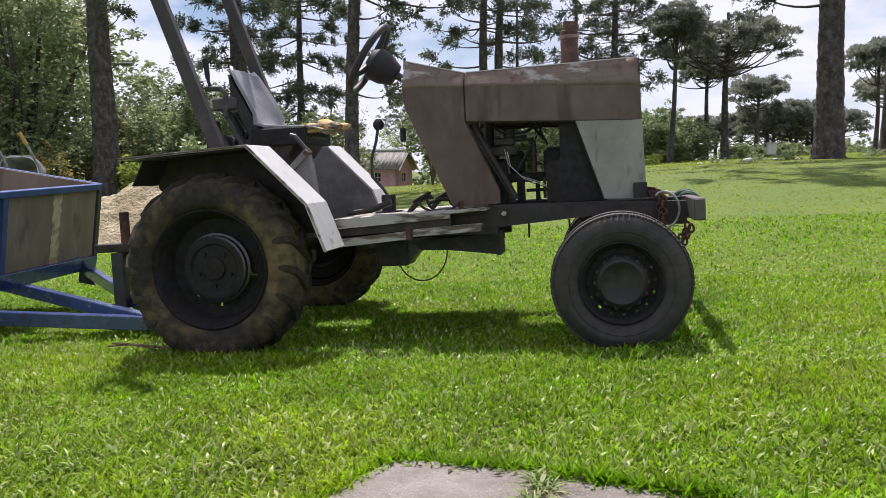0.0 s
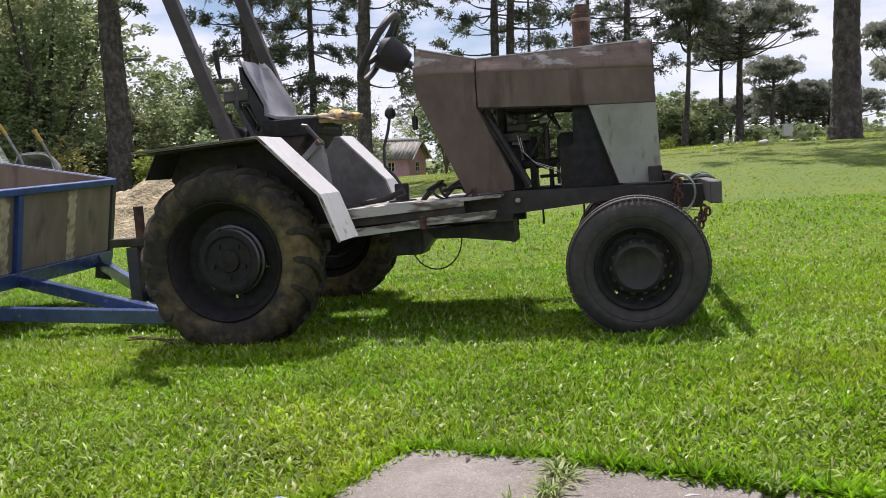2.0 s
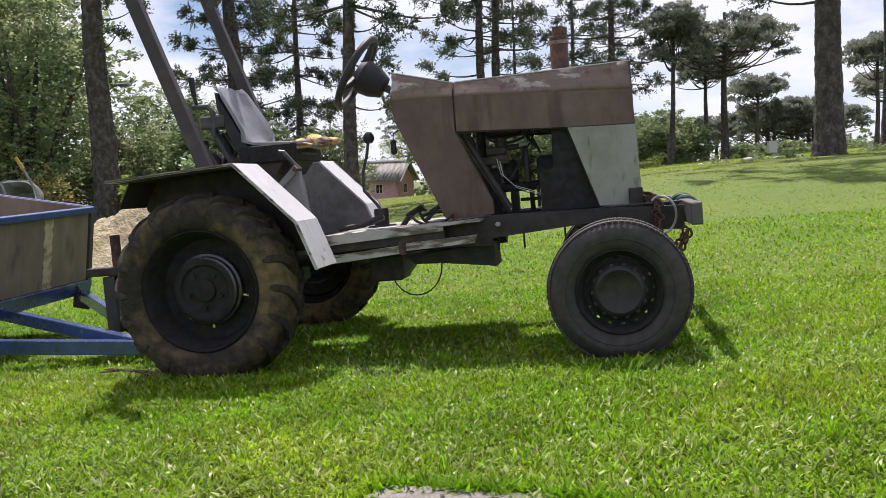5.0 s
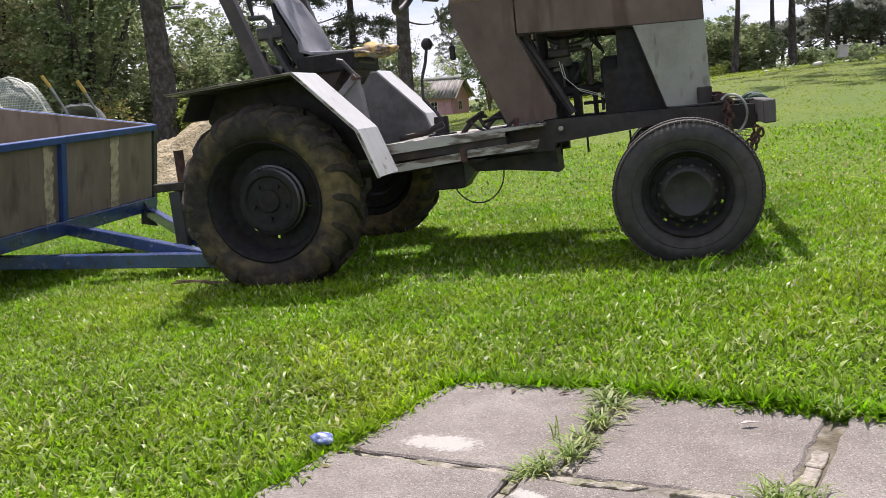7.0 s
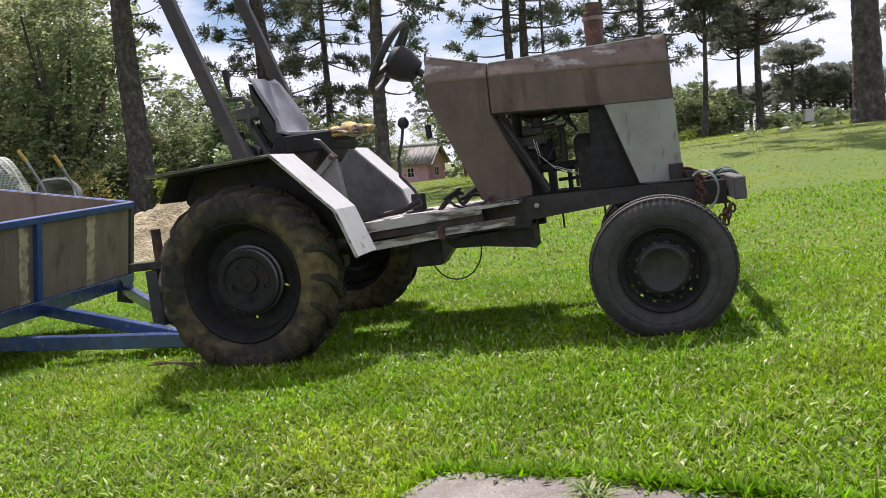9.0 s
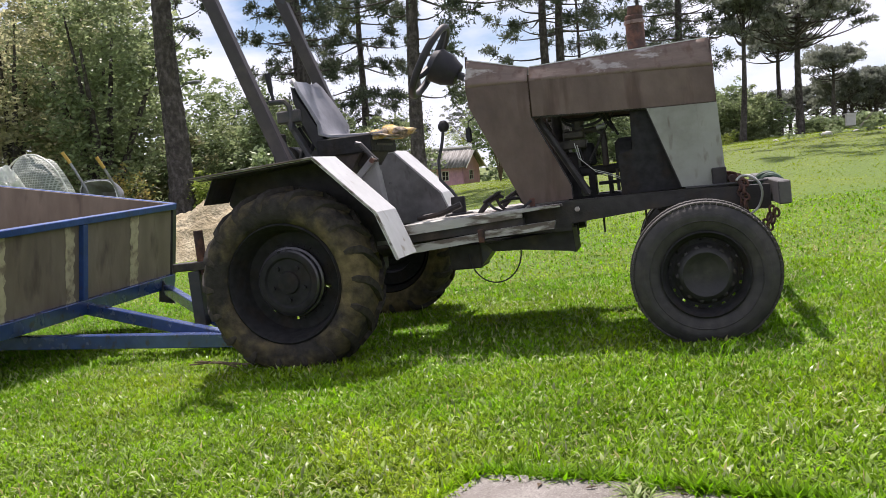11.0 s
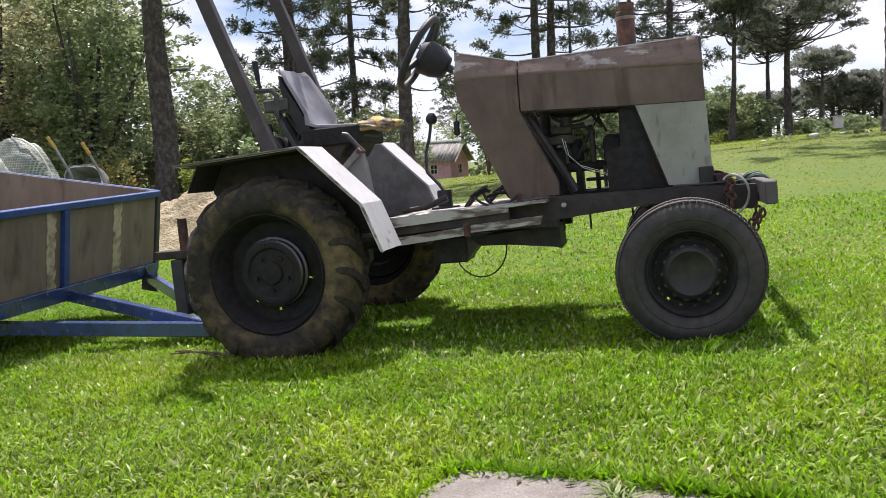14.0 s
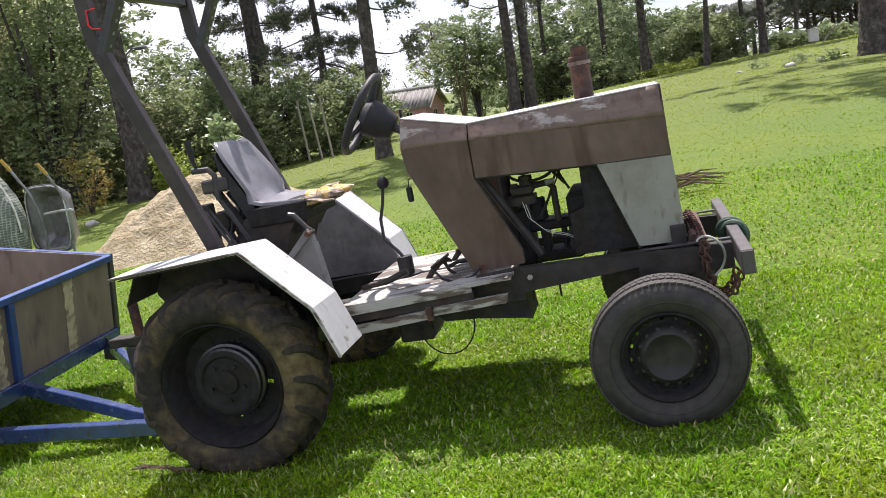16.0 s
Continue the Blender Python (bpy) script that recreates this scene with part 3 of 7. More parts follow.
def lever_group():
    wheel = thing("steering_wheel", Matrix(), "", "")
    wheel.parent = tractor
    for_axis = Vector((-0.82, -0.08, 0.54)).normalized()
    c = Vector((0.562, 0.0, 1.358))
    part("rim", Geo().ring(c, for_axis, 0.185, 0.0185, 40, 10), M_PLASTIC, wheel, "black worn steering wheel rim", True)
    q = for_axis.to_track_quat("Y", "Z").to_matrix().to_4x4()
    back = Matrix.Translation(c - for_axis * 0.03) @ q
    part("hub_cover", Geo().lathe([(0.0, 0.03), (0.062, 0.026), (0.088, -0.005), (0.080, -0.07), (0.055, -0.13), (0.0, -0.135)], 20, back), M_PLASTIC, wheel, "black hub cover", True)
    side = for_axis.orthogonal().normalized()
    for a in (-55, 55, 180):
        d = Matrix.Rotation(radians(a), 3, for_axis) @ Vector((0.54, 0, 0.84)) * -1
        d = d.normalized()
        part("spoke", Geo().tube([c - for_axis * 0.02 + d * 0.05, c - for_axis * 0.012 + d * 0.12, c + d * 0.178], [0.024, 0.017, 0.012], 8), M_PLASTIC, wheel, "", True)
    part("column", Geo().tube([c - for_axis * 0.12, (0.80, 0.0, 1.215)], 0.02, 12), M_STEEL, tractor, "", True)
    part("starter_switch", Geo().tube([(0.755, -0.05, 1.29), (0.762, -0.06, 1.345)], 0.006, 6), M_PLASTIC, tractor)
    part("starter_switch", Geo().tube([(0.745, -0.08, 1.235), (0.80, -0.08, 1.225)], 0.011, 8), M_GALV, tractor)
    # gear lever
    lever = part("gear_lever", Geo().tube([(0.625, 0, 0.66), (0.60, 0.0, 0.70), (0.545, 0, 0.765), (0.548, 0.0, 0.86), (0.575, 0, 0.94), (0.592, 0, 1.02)], 0.008, 8), M_STEEL, tractor, "", True)
    part("knob", Geo().lathe([(0.0, 0.03), (0.016, 0.026), (0.028, 0.008), (0.029, -0.01), (0.018, -0.026), (0.0, -0.03)], 16, pose(0.594, 0, 1.03, 80)), M_PLASTIC, lever, "black knob", True)
    part("boot", Geo().lathe([(0.0, 0.095), (0.034, 0.095), (0.037, 0.085), (0.037, 0.015), (0.07, 0.012), (0.075, 0.0), (0.0, 0.0)], 20, pose(0.625, 0, 0.575, 90)), M_PLASTIC, lever, "black rubber boot", True)
    part("hanging_key_fob", Geo().tube([(0.79, -0.1, 1.055), (0.745, -0.1, 1.03), (0.742, -0.1, 1.0)], 0.003, 5).box((0.728, -0.11, 0.93), (0.756, -0.092, 1.0), cut=0.006), M_PLASTIC, tractor, "dark key fob on a cord")
    # pedals under the cowl
    for dx, y in ((0.0, -0.17), (0.05, 0.16)):
        pedal = part("pedal", Geo().tube([(0.765 + dx, y, 0.578), (0.795 + dx, y, 0.612), (0.832 + dx, y, 0.646), (0.872 + dx, y, 0.655), (0.892 + dx, y, 0.645)], [0.012, 0.014, 0.015, 0.012, 0.006], 8), M_BLACK, tractor, "black curved pedal", True)
        part("pad", Geo().box((-0.045, -0.035, -0.006), (0.045, 0.035, 0.006), pose(0.835 + dx, y, 0.652, 0, -28), cut=0.003), M_BLACK, pedal)
        part("pedal_link", Geo().tube([(0.855 + dx, y, 0.645), (0.872 + dx, y, 0.605), (0.91 + dx, y, 0.572)], 0.008, 6), M_BLACK, pedal, "", True)
        part("pedal_link", Geo().tube([(0.862 + dx, y + 0.01, 0.618), (0.92 + dx, y + 0.01, 0.636), (1.02 + dx, y + 0.01, 0.63)], 0.009, 6), M_BLACK, pedal, "", True)
    part("cable", Geo().tube([(0.84, -0.3, 0.63), (0.87, -0.33, 0.605), (0.93, -0.33, 0.575), (1.0, -0.31, 0.59), (1.04, -0.29, 0.62)], 0.006, 6), M_PLASTIC, tractor)
    part("linkage", Geo().tube([(0.46, -0.20, 0.588), (0.58, -0.20, 0.60), (0.685, -0.2, 0.635)], [0.012, 0.014, 0.017], 8), M_BLACK, tractor, "black lever along the footboard")


def seat_group():
    seat = thing("seat", pose(0.022, 0, -0.002), "", "")
    seat.parent = tractor
    # curved shell: stations along the back and the pan, bowed across
    st = [(-0.203, 1.340, 0.110), (-0.185, 1.350, 0.150), (-0.170, 1.325, 0.178), (-0.146, 1.275, 0.197), (-0.098, 1.19, 0.21), (-0.055, 1.10, 0.21), (-0.02, 1.045, 0.21), (0.035, 1.025, 0.205), (0.12, 1.018, 0.20), (0.22, 1.012, 0.195), (0.30, 1.008, 0.18)]
    across = np.linspace(-1, 1, 11)
    g, n = Geo(), 11
    verts = []
    for x, z, w in st:
        for a in across:
            lift = 0.04 * abs(a) ** 3
            back = z > 1.05
            verts.append((x + (lift * 0.9 if back else 0), a * w + 0.01, z + (lift * 0.3 if back else lift * 0.4)))
    g.add(verts, [(i * n + j, i * n + j + 1, (i + 1) * n + j + 1, (i + 1) * n + j) for i in range(len(st) - 1) for j in range(n - 1)])
    shell = part("shell", g, M_SEAT, seat, "grey smooth seat shell", True)
    mod = shell.modifiers.new("thickness", "SOLIDIFY")
    mod.thickness, mod.offset = 0.014, -1
    rim = [Vector(verts[i * n]) for i in range(1, len(st))]
    part("edge_piping", Geo().tube(rim, 0.004, 6), M_SEAT, seat, "", True)
    part("edge_piping", Geo().tube([Vector(verts[i * n + n - 1]) for i in range(1, len(st))], 0.007, 6), M_SEAT, seat, "", True)
    part("back_support", Geo().prism([(-0.140, 1.315), (-0.112, 1.255), (-0.066, 1.175), (-0.024, 1.09), (0.004, 1.03), (-0.030, 0.955), (-0.062, 1.03), (-0.098, 1.12), (-0.134, 1.235)], -0.197, -0.12), M_PLASTIC, seat, "dark side of the moulded backrest")
    # what is left of the padding
    rng = random.Random(4)
    for k in range(15):
        x, y = rng.uniform(0.19, 0.37), rng.uniform(-0.17, 0.16)
        bm = bmesh.new()
        bmesh.ops.create_icosphere(bm, subdivisions=2, radius=1.0)
        sx, sy, sz = rng.uniform(0.03, 0.075), rng.uniform(0.03, 0.07), rng.uniform(0.012, 0.028)
        for p in bm.verts:
            d = 1 + 0.35 * noise.noise(p.co * 1.7 + Vector((k * 3.1, 0, 0)))
            p.co = Vector((p.co.x * sx * d, p.co.y * sy * d, p.co.z * sz * d))
        m = pose(x, y, 1.02 + 0.03 * (x - 0.1) + rng.uniform(0, 0.015), rng.uniform(-15, 15), rng.uniform(-20, 10), rng.uniform(0, 180))
        part("padding_scrap", Geo().take(bm, m), M_FOAM if k % 3 else M_RAG, seat, "torn yellow foam scrap" if k % 3 else "torn cover scrap")
    for k in range(4):
        y = -0.15 + 0.1 * k
        pts = [Vector((0.21 + 0.043 * i, y + 0.015 * math.sin(i * 2 + k), 1.025 + 0.012 * math.sin(i * 1.3 + k))) for i in range(5)]
        g = Geo()
        for i in range(4):
            a, b = pts[i], pts[i + 1]
            s = Vector((0, 0.045, 0.004 * math.sin(i + k)))
            g.add([a - s, b - s, b + s, a + s], [(0, 1, 2, 3)])
        flap = part("cover_flap", g, M_RAG, seat, "torn seat cover")
        flap.modifiers.new("thickness", "SOLIDIFY").thickness = 0.006
    # Near-black colour paints the shade below the seat pan.
    part("board", Geo().box((-0.035, -0.212, 0.945), (0.25, 0.20, 1.034), cut=0.006), M_RIM, seat, "board under the shell, coloured black for the shade there")
    # seat base: gearbox housing and support
    part("gearbox", Geo().box((-0.32, -0.20, 0.30), (0.16, 0.20, 0.66), cut=0.03).box((-0.20, -0.15, 0.60), (0.12, 0.15, 0.90), cut=0.03), M_BLACK, tractor, "black greasy gearbox housing")
    part("seat_support", Geo().prism([(-0.10, 0.88), (0.20, 0.88), (0.28, 0.985), (-0.05, 0.985)], -0.13, 0.13), M_BLACK, tractor)
    part("seat_arm", Geo().box((-0.15, -0.028, -0.012), (0.15, 0.028, 0.012), pose(-0.10, -0.17, 1.02, 0, 64), cut=0.004), M_STEEL, tractor)
    part("lift_cylinder", Geo().tube([(0.345, -0.30, 0.60), (0.318, -0.30, 0.845)], 0.019, 14).tube([(0.318, -0.30, 0.845), (0.315, -0.30, 0.885)], 0.014, 12), M_GREY, tractor, "grey hydraulic cylinder", True)
    part("lift_arm", Geo().tube([(0.22, -0.29, 0.985), (0.245, -0.29, 0.98), (0.30, -0.30, 0.915), (0.325, -0.30, 0.89)], 0.012, 8), M_STEEL, tractor)
    part("lift_arm", Geo().prism([(0.16, 0.775), (0.185, 0.765), (0.325, 0.885), (0.31, 0.915)], -0.345, -0.32), M_GREY, tractor, "grey flat lift arm")
    part("lift_plate", Geo().prism([(0.172, 0.772), (0.312, 0.890), (0.352, 0.61), (0.325, 0.61)], -0.318, -0.312), M_GREY, tractor, "grey folded plate beside the lift arm")
    part("lift_pin", Geo().tube([(0.315, -0.36, 0.893), (0.315, -0.28, 0.893)], 0.012, 8), M_RUST, tractor)
    part("seat_shroud", Geo().prism([(-0.12, 0.72), (0.10, 0.74), (0.17, 0.90), (0.23, 0.985), (-0.05, 0.985)], -0.19, 0.20), M_BLACK, tractor, "black greasy box under the seat")


def loader_posts():
    for s in (-1, 1):
        y, foot, kink = (-0.45, -0.060, (-0.411, 1.89)) if s < 0 else (0.47, -0.045, (-0.415, 1.95))
        line = [(foot, 0.86), kink, (kink[0] - 0.006, 2.15)]
        post = thing("roll_post", Matrix(), "", "")
        post.parent = tractor
        for i, (a, b) in enumerate(zip(line[:-1], line[1:])):
            d = Vector((b[0] - a[0], 0, b[1] - a[1]))
            m = Matrix.Translation((a[0], y, a[1])) @ d.to_track_quat("Z", "Y").to_matrix().to_4x4()
            part("tube_section", Geo().box((-0.026, -0.032, -0.004), (0.026, 0.032, d.length + 0.006), m, 0.005), M_POST, post, "dark square steel tube" if i == 0 else "")
        # punched brace running forward and up from the kink
        d = Vector((0.23, 0, 0.40))
        m = Matrix.Translation((kink[0] + 0.028, y + 0.004, kink[1] - 0.075)) @ d.to_track_quat("Z", "Y").to_matrix().to_4x4()
        brace = part("brace", Geo().box((-0.031, -0.02, 0), (0.031, 0.02, 0.39), m, 0.003), M_STEEL, post, "punched steel brace")
        for k in range(5):
            part("hole", Geo().lathe([(0.0, -0.0235), (0.008, -0.0235), (0.008, 0.0235), (0.0, 0.0235)], 10, m @ pose(0, 0, 0.05 + k * 0.055)), M_GALV, brace)
        part("foot_plate", Geo().box((foot - 0.06, y - 0.06, 0.855), (foot + 0.07, y + 0.06, 0.87), cut=0.003), M_STEEL, post)
    part("cross_tube", Geo().box((-0.446, -0.417, 2.085), (-0.396, 0.437, 2.14), cut=0.004), M_STEEL, tractor, "dark cross tube of the frame")
    part("red_cord", Geo().tube([(-0.345, -0.488, 2.005), (-0.39, -0.486, 2.005), (-0.395, -0.486, 1.945), (-0.38, -0.486, 1.925), (-0.34, -0.486, 1.918)], 0.004, 6), M_RED, tractor, "red cord tied round the post")
    # hydraulic valve and levers behind the seat
    part("valve_block", Geo().box((-0.27, -0.21, 1.085), (-0.14, -0.09, 1.15), cut=0.008), M_STEEL, tractor).location = (0.06, 0.0, 0.05)
    part("valve_lever", Geo().tube([(-0.275, -0.2, 1.20), (-0.285, -0.2, 1.25)], 0.009, 8).tube([(-0.285, -0.2, 1.25), (-0.292, -0.2, 1.345)], [0.012, 0.016], 10), M_PLASTIC, tractor, "black grip of a valve lever", True).location = (0.06, 0.0, 0.05)
    part("crank", Geo().tube([(-0.30, -0.2, 1.20), (-0.22, -0.2, 1.195), (-0.195, -0.2, 1.165), (-0.20, -0.2, 1.05)], 0.014, 8), M_STEEL, tractor, "", True).location = (0.06, 0.0, 0.05)
    for k, (x, y) in enumerate(((-0.21, -0.16), (-0.18, -0.12), (-0.235, -0.05))):
        pts = [(x + 0.02 * math.sin(k), y, 1.09), (x + 0.06, y + 0.02, 1.00), (x + 0.01, y + 0.03, 0.90), (x + 0.05, y, 0.80)]
        part("hose", Geo().tube(pts, 0.011, 8), M_PLASTIC, tractor, "", True).location = (0.05, 0.0, 0.03)
    for y in (-0.24, -0.20):
        part("link_rod", Geo().tube([(-0.20, y, 1.06), (-0.10, y, 0.87)], 0.008, 6), M_STEEL, tractor)
    part("valve_stand", Geo().box((-0.26, -0.20, 0.64), (-0.20, -0.14, 1.09), cut=0.006), M_BLACK, tractor)
    part("reservoir", Geo().lathe([(0.0, 0.10), (0.05, 0.10), (0.06, 0.09), (0.06, -0.09), (0.05, -0.10), (0.0, -0.10)], 18, pose(-0.26, 0.08, 0.97)), M_BLACK, tractor, "", True)


def fenders():
    # the far fender sits a little higher and further in than the near one
    for s, out, root, dx, dz in ((-1, 0.815, 0.535, 0.0, 0.0), (1, 0.73, 0.455, -0.034, 0.034)):
        top = [(-0.390 + dx, 0.900 + dz), (0.204 + dx, 0.927 + dz), (0.461 + dx, 0.661 + dz), (0.535 + dx, 0.455 + dz)]
        f = thing("fender", Matrix(), "", "")
        f.parent = tractor
        inside = []
        for i, (a, b) in enumerate(zip(top[:-1], top[1:])):
            g = Geo()
            n = Vector((-(b[1] - a[1]), 0, b[0] - a[0])).normalized() * 0.010
            pts = []
            for y in (s * out, s * root):
                pts += [(a[0], y, a[1]), (b[0], y, b[1]), (b[0] - n.x, y, b[1] - n.z), (a[0] - n.x, y, a[1] - n.z)]
            g.add(pts, [(0, 1, 2, 3), (7, 6, 5, 4), (0, 4, 5, 1), (1, 5, 6, 2), (2, 6, 7, 3), (3, 7, 4, 0)])
            part("top_sheet", g, M_WHITE, f, "white painted sheet with chipped edges")
            part("lip", Geo().tube([(a[0], s * (out - 0.002), a[1] - 0.004), (b[0], s * (out - 0.002), b[1] - 0.004)], 0.0055, 6), M_DECK, f)
        inner = [(-0.36, 0.888), (0.205, 0.914), (0.452, 0.650), (0.515, 0.468), (0.40, 0.50), (0.06, 0.50), (-0.20, 0.56), (-0.33, 0.72), (-0.30, 0.86)]
        inside.append(part("inner_sheet", Geo().prism(inner, s * (root + 0.013), s * (root + 0.005)), M_GREY, f, "grey inner side sheet"))
        inside.append(part("liner", Geo().prism([(-0.355, 0.884), (0.203, 0.910), (0.448, 0.646), (0.51, 0.47), (0.40, 0.52), (0.06, 0.52), (-0.20, 0.58), (-0.345, 0.76)], s * (root + 0.021), s * (root + 0.016)), M_BLACK, f, "black inside of the fender"))
        inside.append(part("under_liner", strip((-0.36, s * (out - 0.015), 0.882), (0.207, s * (out - 0.015), 0.909), (0.207, s * (root + 0.015), 0.909), (-0.36, s * (root + 0.015), 0.882), 0.003), M_BLACK, f))
        inside.append(part("under_liner", strip((0.212, s * (out - 0.015), 0.906), (0.448, s * (out - 0.015), 0.655), (0.448, s * (root + 0.015), 0.655), (0.212, s * (root + 0.015), 0.906), 0.003), M_BLACK, f))
        inside.append(part("rear_flap", strip((-0.29, s * (out - 0.025), 0.885), (-0.35, s * (out - 0.025), 0.775), (-0.35, s * (root + 0.025), 0.775), (-0.29, s * (root + 0.025), 0.885)), M_BLACK, f, "black rear flap"))
        for x, z in ((0.13, 0.72), (0.165, 0.745), (0.195, 0.72)):
            inside.append(part("rivet", Geo().lathe([(0.0, 0.003), (0.006, 0.002), (0.007, 0.0)], 8, pose(x, s * (root + 0.003), z, 0 if s > 0 else 180)), M_BLACK, f))
        for one in inside:
            one.location = (dx, 0, dz)


def chassis():
    for s in (-1, 1):
        part("main_rail", Geo().prism([(-0.55, 0.44), (0.45, 0.48), (1.22, 0.468), (1.225, 0.500), (1.70, 0.538), (1.70, 0.49), (2.073, 0.481), (2.073, 0.583), (1.72, 0.598), (1.22, 0.603), (0.45, 0.555), (-0.55, 0.52)], s * 0.36, s * 0.30), M_BLACK, tractor, "black greasy frame rail")
        part("rail_strip", Geo().box((1.73, s * 0.345 - 0.012, 0.598), (2.07, s * 0.345 + 0.012, 0.606), cut=0.002), M_STEEL, tractor)
        deck = part("footboard", Geo().prism([(0.44, 0.548), (1.19, 0.585), (1.19, 0.596), (0.44, 0.572)], s * 0.46, s * 0.02), M_DECK, tractor, "footboard with flaking white paint")
        part("board_edge", Geo().prism([(0.44, 0.525), (1.02, 0.556), (1.02, 0.584), (0.44, 0.562)], s * 0.466, s * 0.461), M_DECK, deck)
        # stepped white side bar, bent halfway
        part("step_bar", Geo().prism([(0.455, 0.440), (0.815, 0.468), (0.835, 0.472), (0.835, 0.512), (0.80, 0.503), (0.455, 0.477)], s * 0.475, s * 0.44), M_DECK, tractor, "white flaking side bar")
        part("step_bar", Geo().prism([(0.838, 0.478), (1.155, 0.492), (1.165, 0.527), (0.845, 0.512)], s * 0.470, s * 0.435), M_DECK, tractor, "white flaking side bar")
        part("bar_clamp", Geo().box((0.815, s * 0.478 - 0.01, 0.462), (0.842, s * 0.478 + 0.01, 0.522), cut=0.003), M_RUST, tractor)
        part("side_beam", Geo().prism([(0.45, 0.49), (1.02, 0.515), (1.02, 0.555), (0.45, 0.528)], s * 0.45, s * 0.40), M_BLACK, tractor)
        part("bolt", Geo().lathe([(0.0, 0.012), (0.012, 0.012), (0.012, 0.0), (0.0, 0.0)], 6, pose(1.255, s * 0.36, 0.562, 0 if s > 0 else 180)), M_WORN, tractor)
    part("battery_tray", Geo().prism([(0.80, 0.44), (1.216, 0.47), (1.222, 0.362), (1.19, 0.370), (0.98, 0.395), (0.84, 0.40)], -0.285, -0.05), M_BLACK, tractor, "black tray under the frame")
    part("under_box", Geo().box((0.62, -0.29, 0.328), (0.775, -0.10, 0.45), cut=0.008), M_BLACK, tractor)
    part("under_box", Geo().prism([(0.775, 0.34), (0.775, 0.45), (0.87, 0.45)], -0.27, -0.12), M_STEEL, tractor)
    part("hanging_cable", Geo().tube([(0.97 - 0.125 * (1 - math.cos(a)) , -0.30, 0.40 - 0.145 * math.sin(a)) for a in np.linspace(0, math.pi, 16)], 0.0035, 5), M_PLASTIC, tractor, "thin cable hanging in a loop", True)
    part("drive_shaft", Geo().tube([(0.0, 0, 0.44), (1.25, 0, 0.50)], 0.05, 14), M_BLACK, tractor, "", True)
    part("rear_axle", Geo().tube([(0, -0.62, 0.392), (0, 0.62, 0.392)], 0.065, 16), M_BLACK, tractor, "", True)
    part("axle_bulb", Geo().lathe([(0.0, 0.2), (0.1, 0.17), (0.165, 0.06), (0.165, -0.06), (0.1, -0.17), (0.0, -0.2)], 20, pose(0, 0, 0.40)), M_BLACK, tractor, "", True)
    part("front_axle", Geo().box((1.735, -0.56, 0.285), (1.815, 0.56, 0.355), cut=0.01), M_BLACK, tractor)
    part("axle_pivot", Geo().box((1.70, -0.14, 0.33), (1.85, 0.14, 0.55), cut=0.02), M_BLACK, tractor)
    for s in (-1, 1):
        part("steering_knuckle", Geo().tube([(1.775, s * 0.55, 0.20), (1.775, s * 0.55, 0.40)], 0.035, 12), M_BLACK, tractor)
        part("spring_bracket", Geo().prism([(1.60, 0.52), (1.93, 0.52), (1.85, 0.36), (1.70, 0.36)], s * 0.29, s * 0.24), M_BLACK, tractor)
    part("tie_rod", Geo().tube([(1.90, -0.52, 0.29), (1.90, 0.52, 0.29)], 0.014, 8), M_BLACK, tractor)
    for x in (1.24, 1.36, 1.55, 1.62):
        part("drip_bolt", Geo().tube([(x, -0.27, 0.44), (x, -0.27, 0.52)], 0.005, 5), M_BLACK, tractor)
    # bumper and what hangs on it
    bumper = part("bumper", Geo().box((2.078, -0.60, 0.508), (2.126, 0.69, 0.601), cut=0.004), M_BUMPER, tractor, "dark steel cross-beam bumper")
    part("end_cap", Geo().box((2.082, -0.604, 0.512), (2.122, -0.6005, 0.597), cut=0.001), M_BUMPER, bumper)
    part("cross_plate", Geo().box((1.925, -0.33, 0.599), (1.985, 0.33, 0.615), cut=0.003), M_RUST, tractor, "rusty cross plate")
    part("front_shaft", Geo().tube([(1.93, -0.34, 0.62), (1.93, -0.22, 0.62)], 0.018, 10), M_RUST, tractor)
    part("green_hose_coil", Geo().ring((2.10, -0.02, 0.568), (0.25, 1, 0.25), 0.050, 0.015, 28, 8).ring((2.11, -0.06, 0.555), (0.45, 1, 0.1), 0.052, 0.015, 28, 8), M_GREENROPE, bumper, "dull green hose coiled over the bumper", True)
    part("pale_cable_loop", Geo().tube([(1.985 + 0.052 * math.sin(a), -0.395 - 0.02 * math.sin(2 * a), 0.570 + 0.060 * math.cos(a) - 0.040 * (a / 3)) for a in np.linspace(-1.1, 3.1, 22)], 0.0052, 8), M_WIRE, bumper, "pale cable loop", True)
    chain_parent = thing("chain", Matrix(), "", "")
    chain_parent.parent = tractor
    path = [Vector((1.94, 0.28, 0.625)), Vector((1.95, 0.05, 0.625)), Vector((1.955, -0.20, 0.625)), Vector((1.955, -0.375, 0.612)), Vector((1.955, -0.385, 0.50)),
            Vector((1.965, -0.385, 0.425)), Vector((2.00, -0.39, 0.40)), Vector((2.04, -0.40, 0.42)), Vector((2.07, -0.40, 0.475)), Vector((2.085, -0.40, 0.505))]
    total, where = 0.0, []
    for a, b in zip(path[:-1], path[1:]):
        k = max(1, round((b - a).length / 0.027))
        where += [((a.lerp(b, i / k)), (b - a).normalized()) for i in range(k)]
    for a, b in zip(path[3:-1], path[4:]):
        a, b = a + Vector((0.012, -0.03, -0.01)), b + Vector((0.012, -0.03, -0.014))
        k = max(1, round((b - a).length / 0.027))
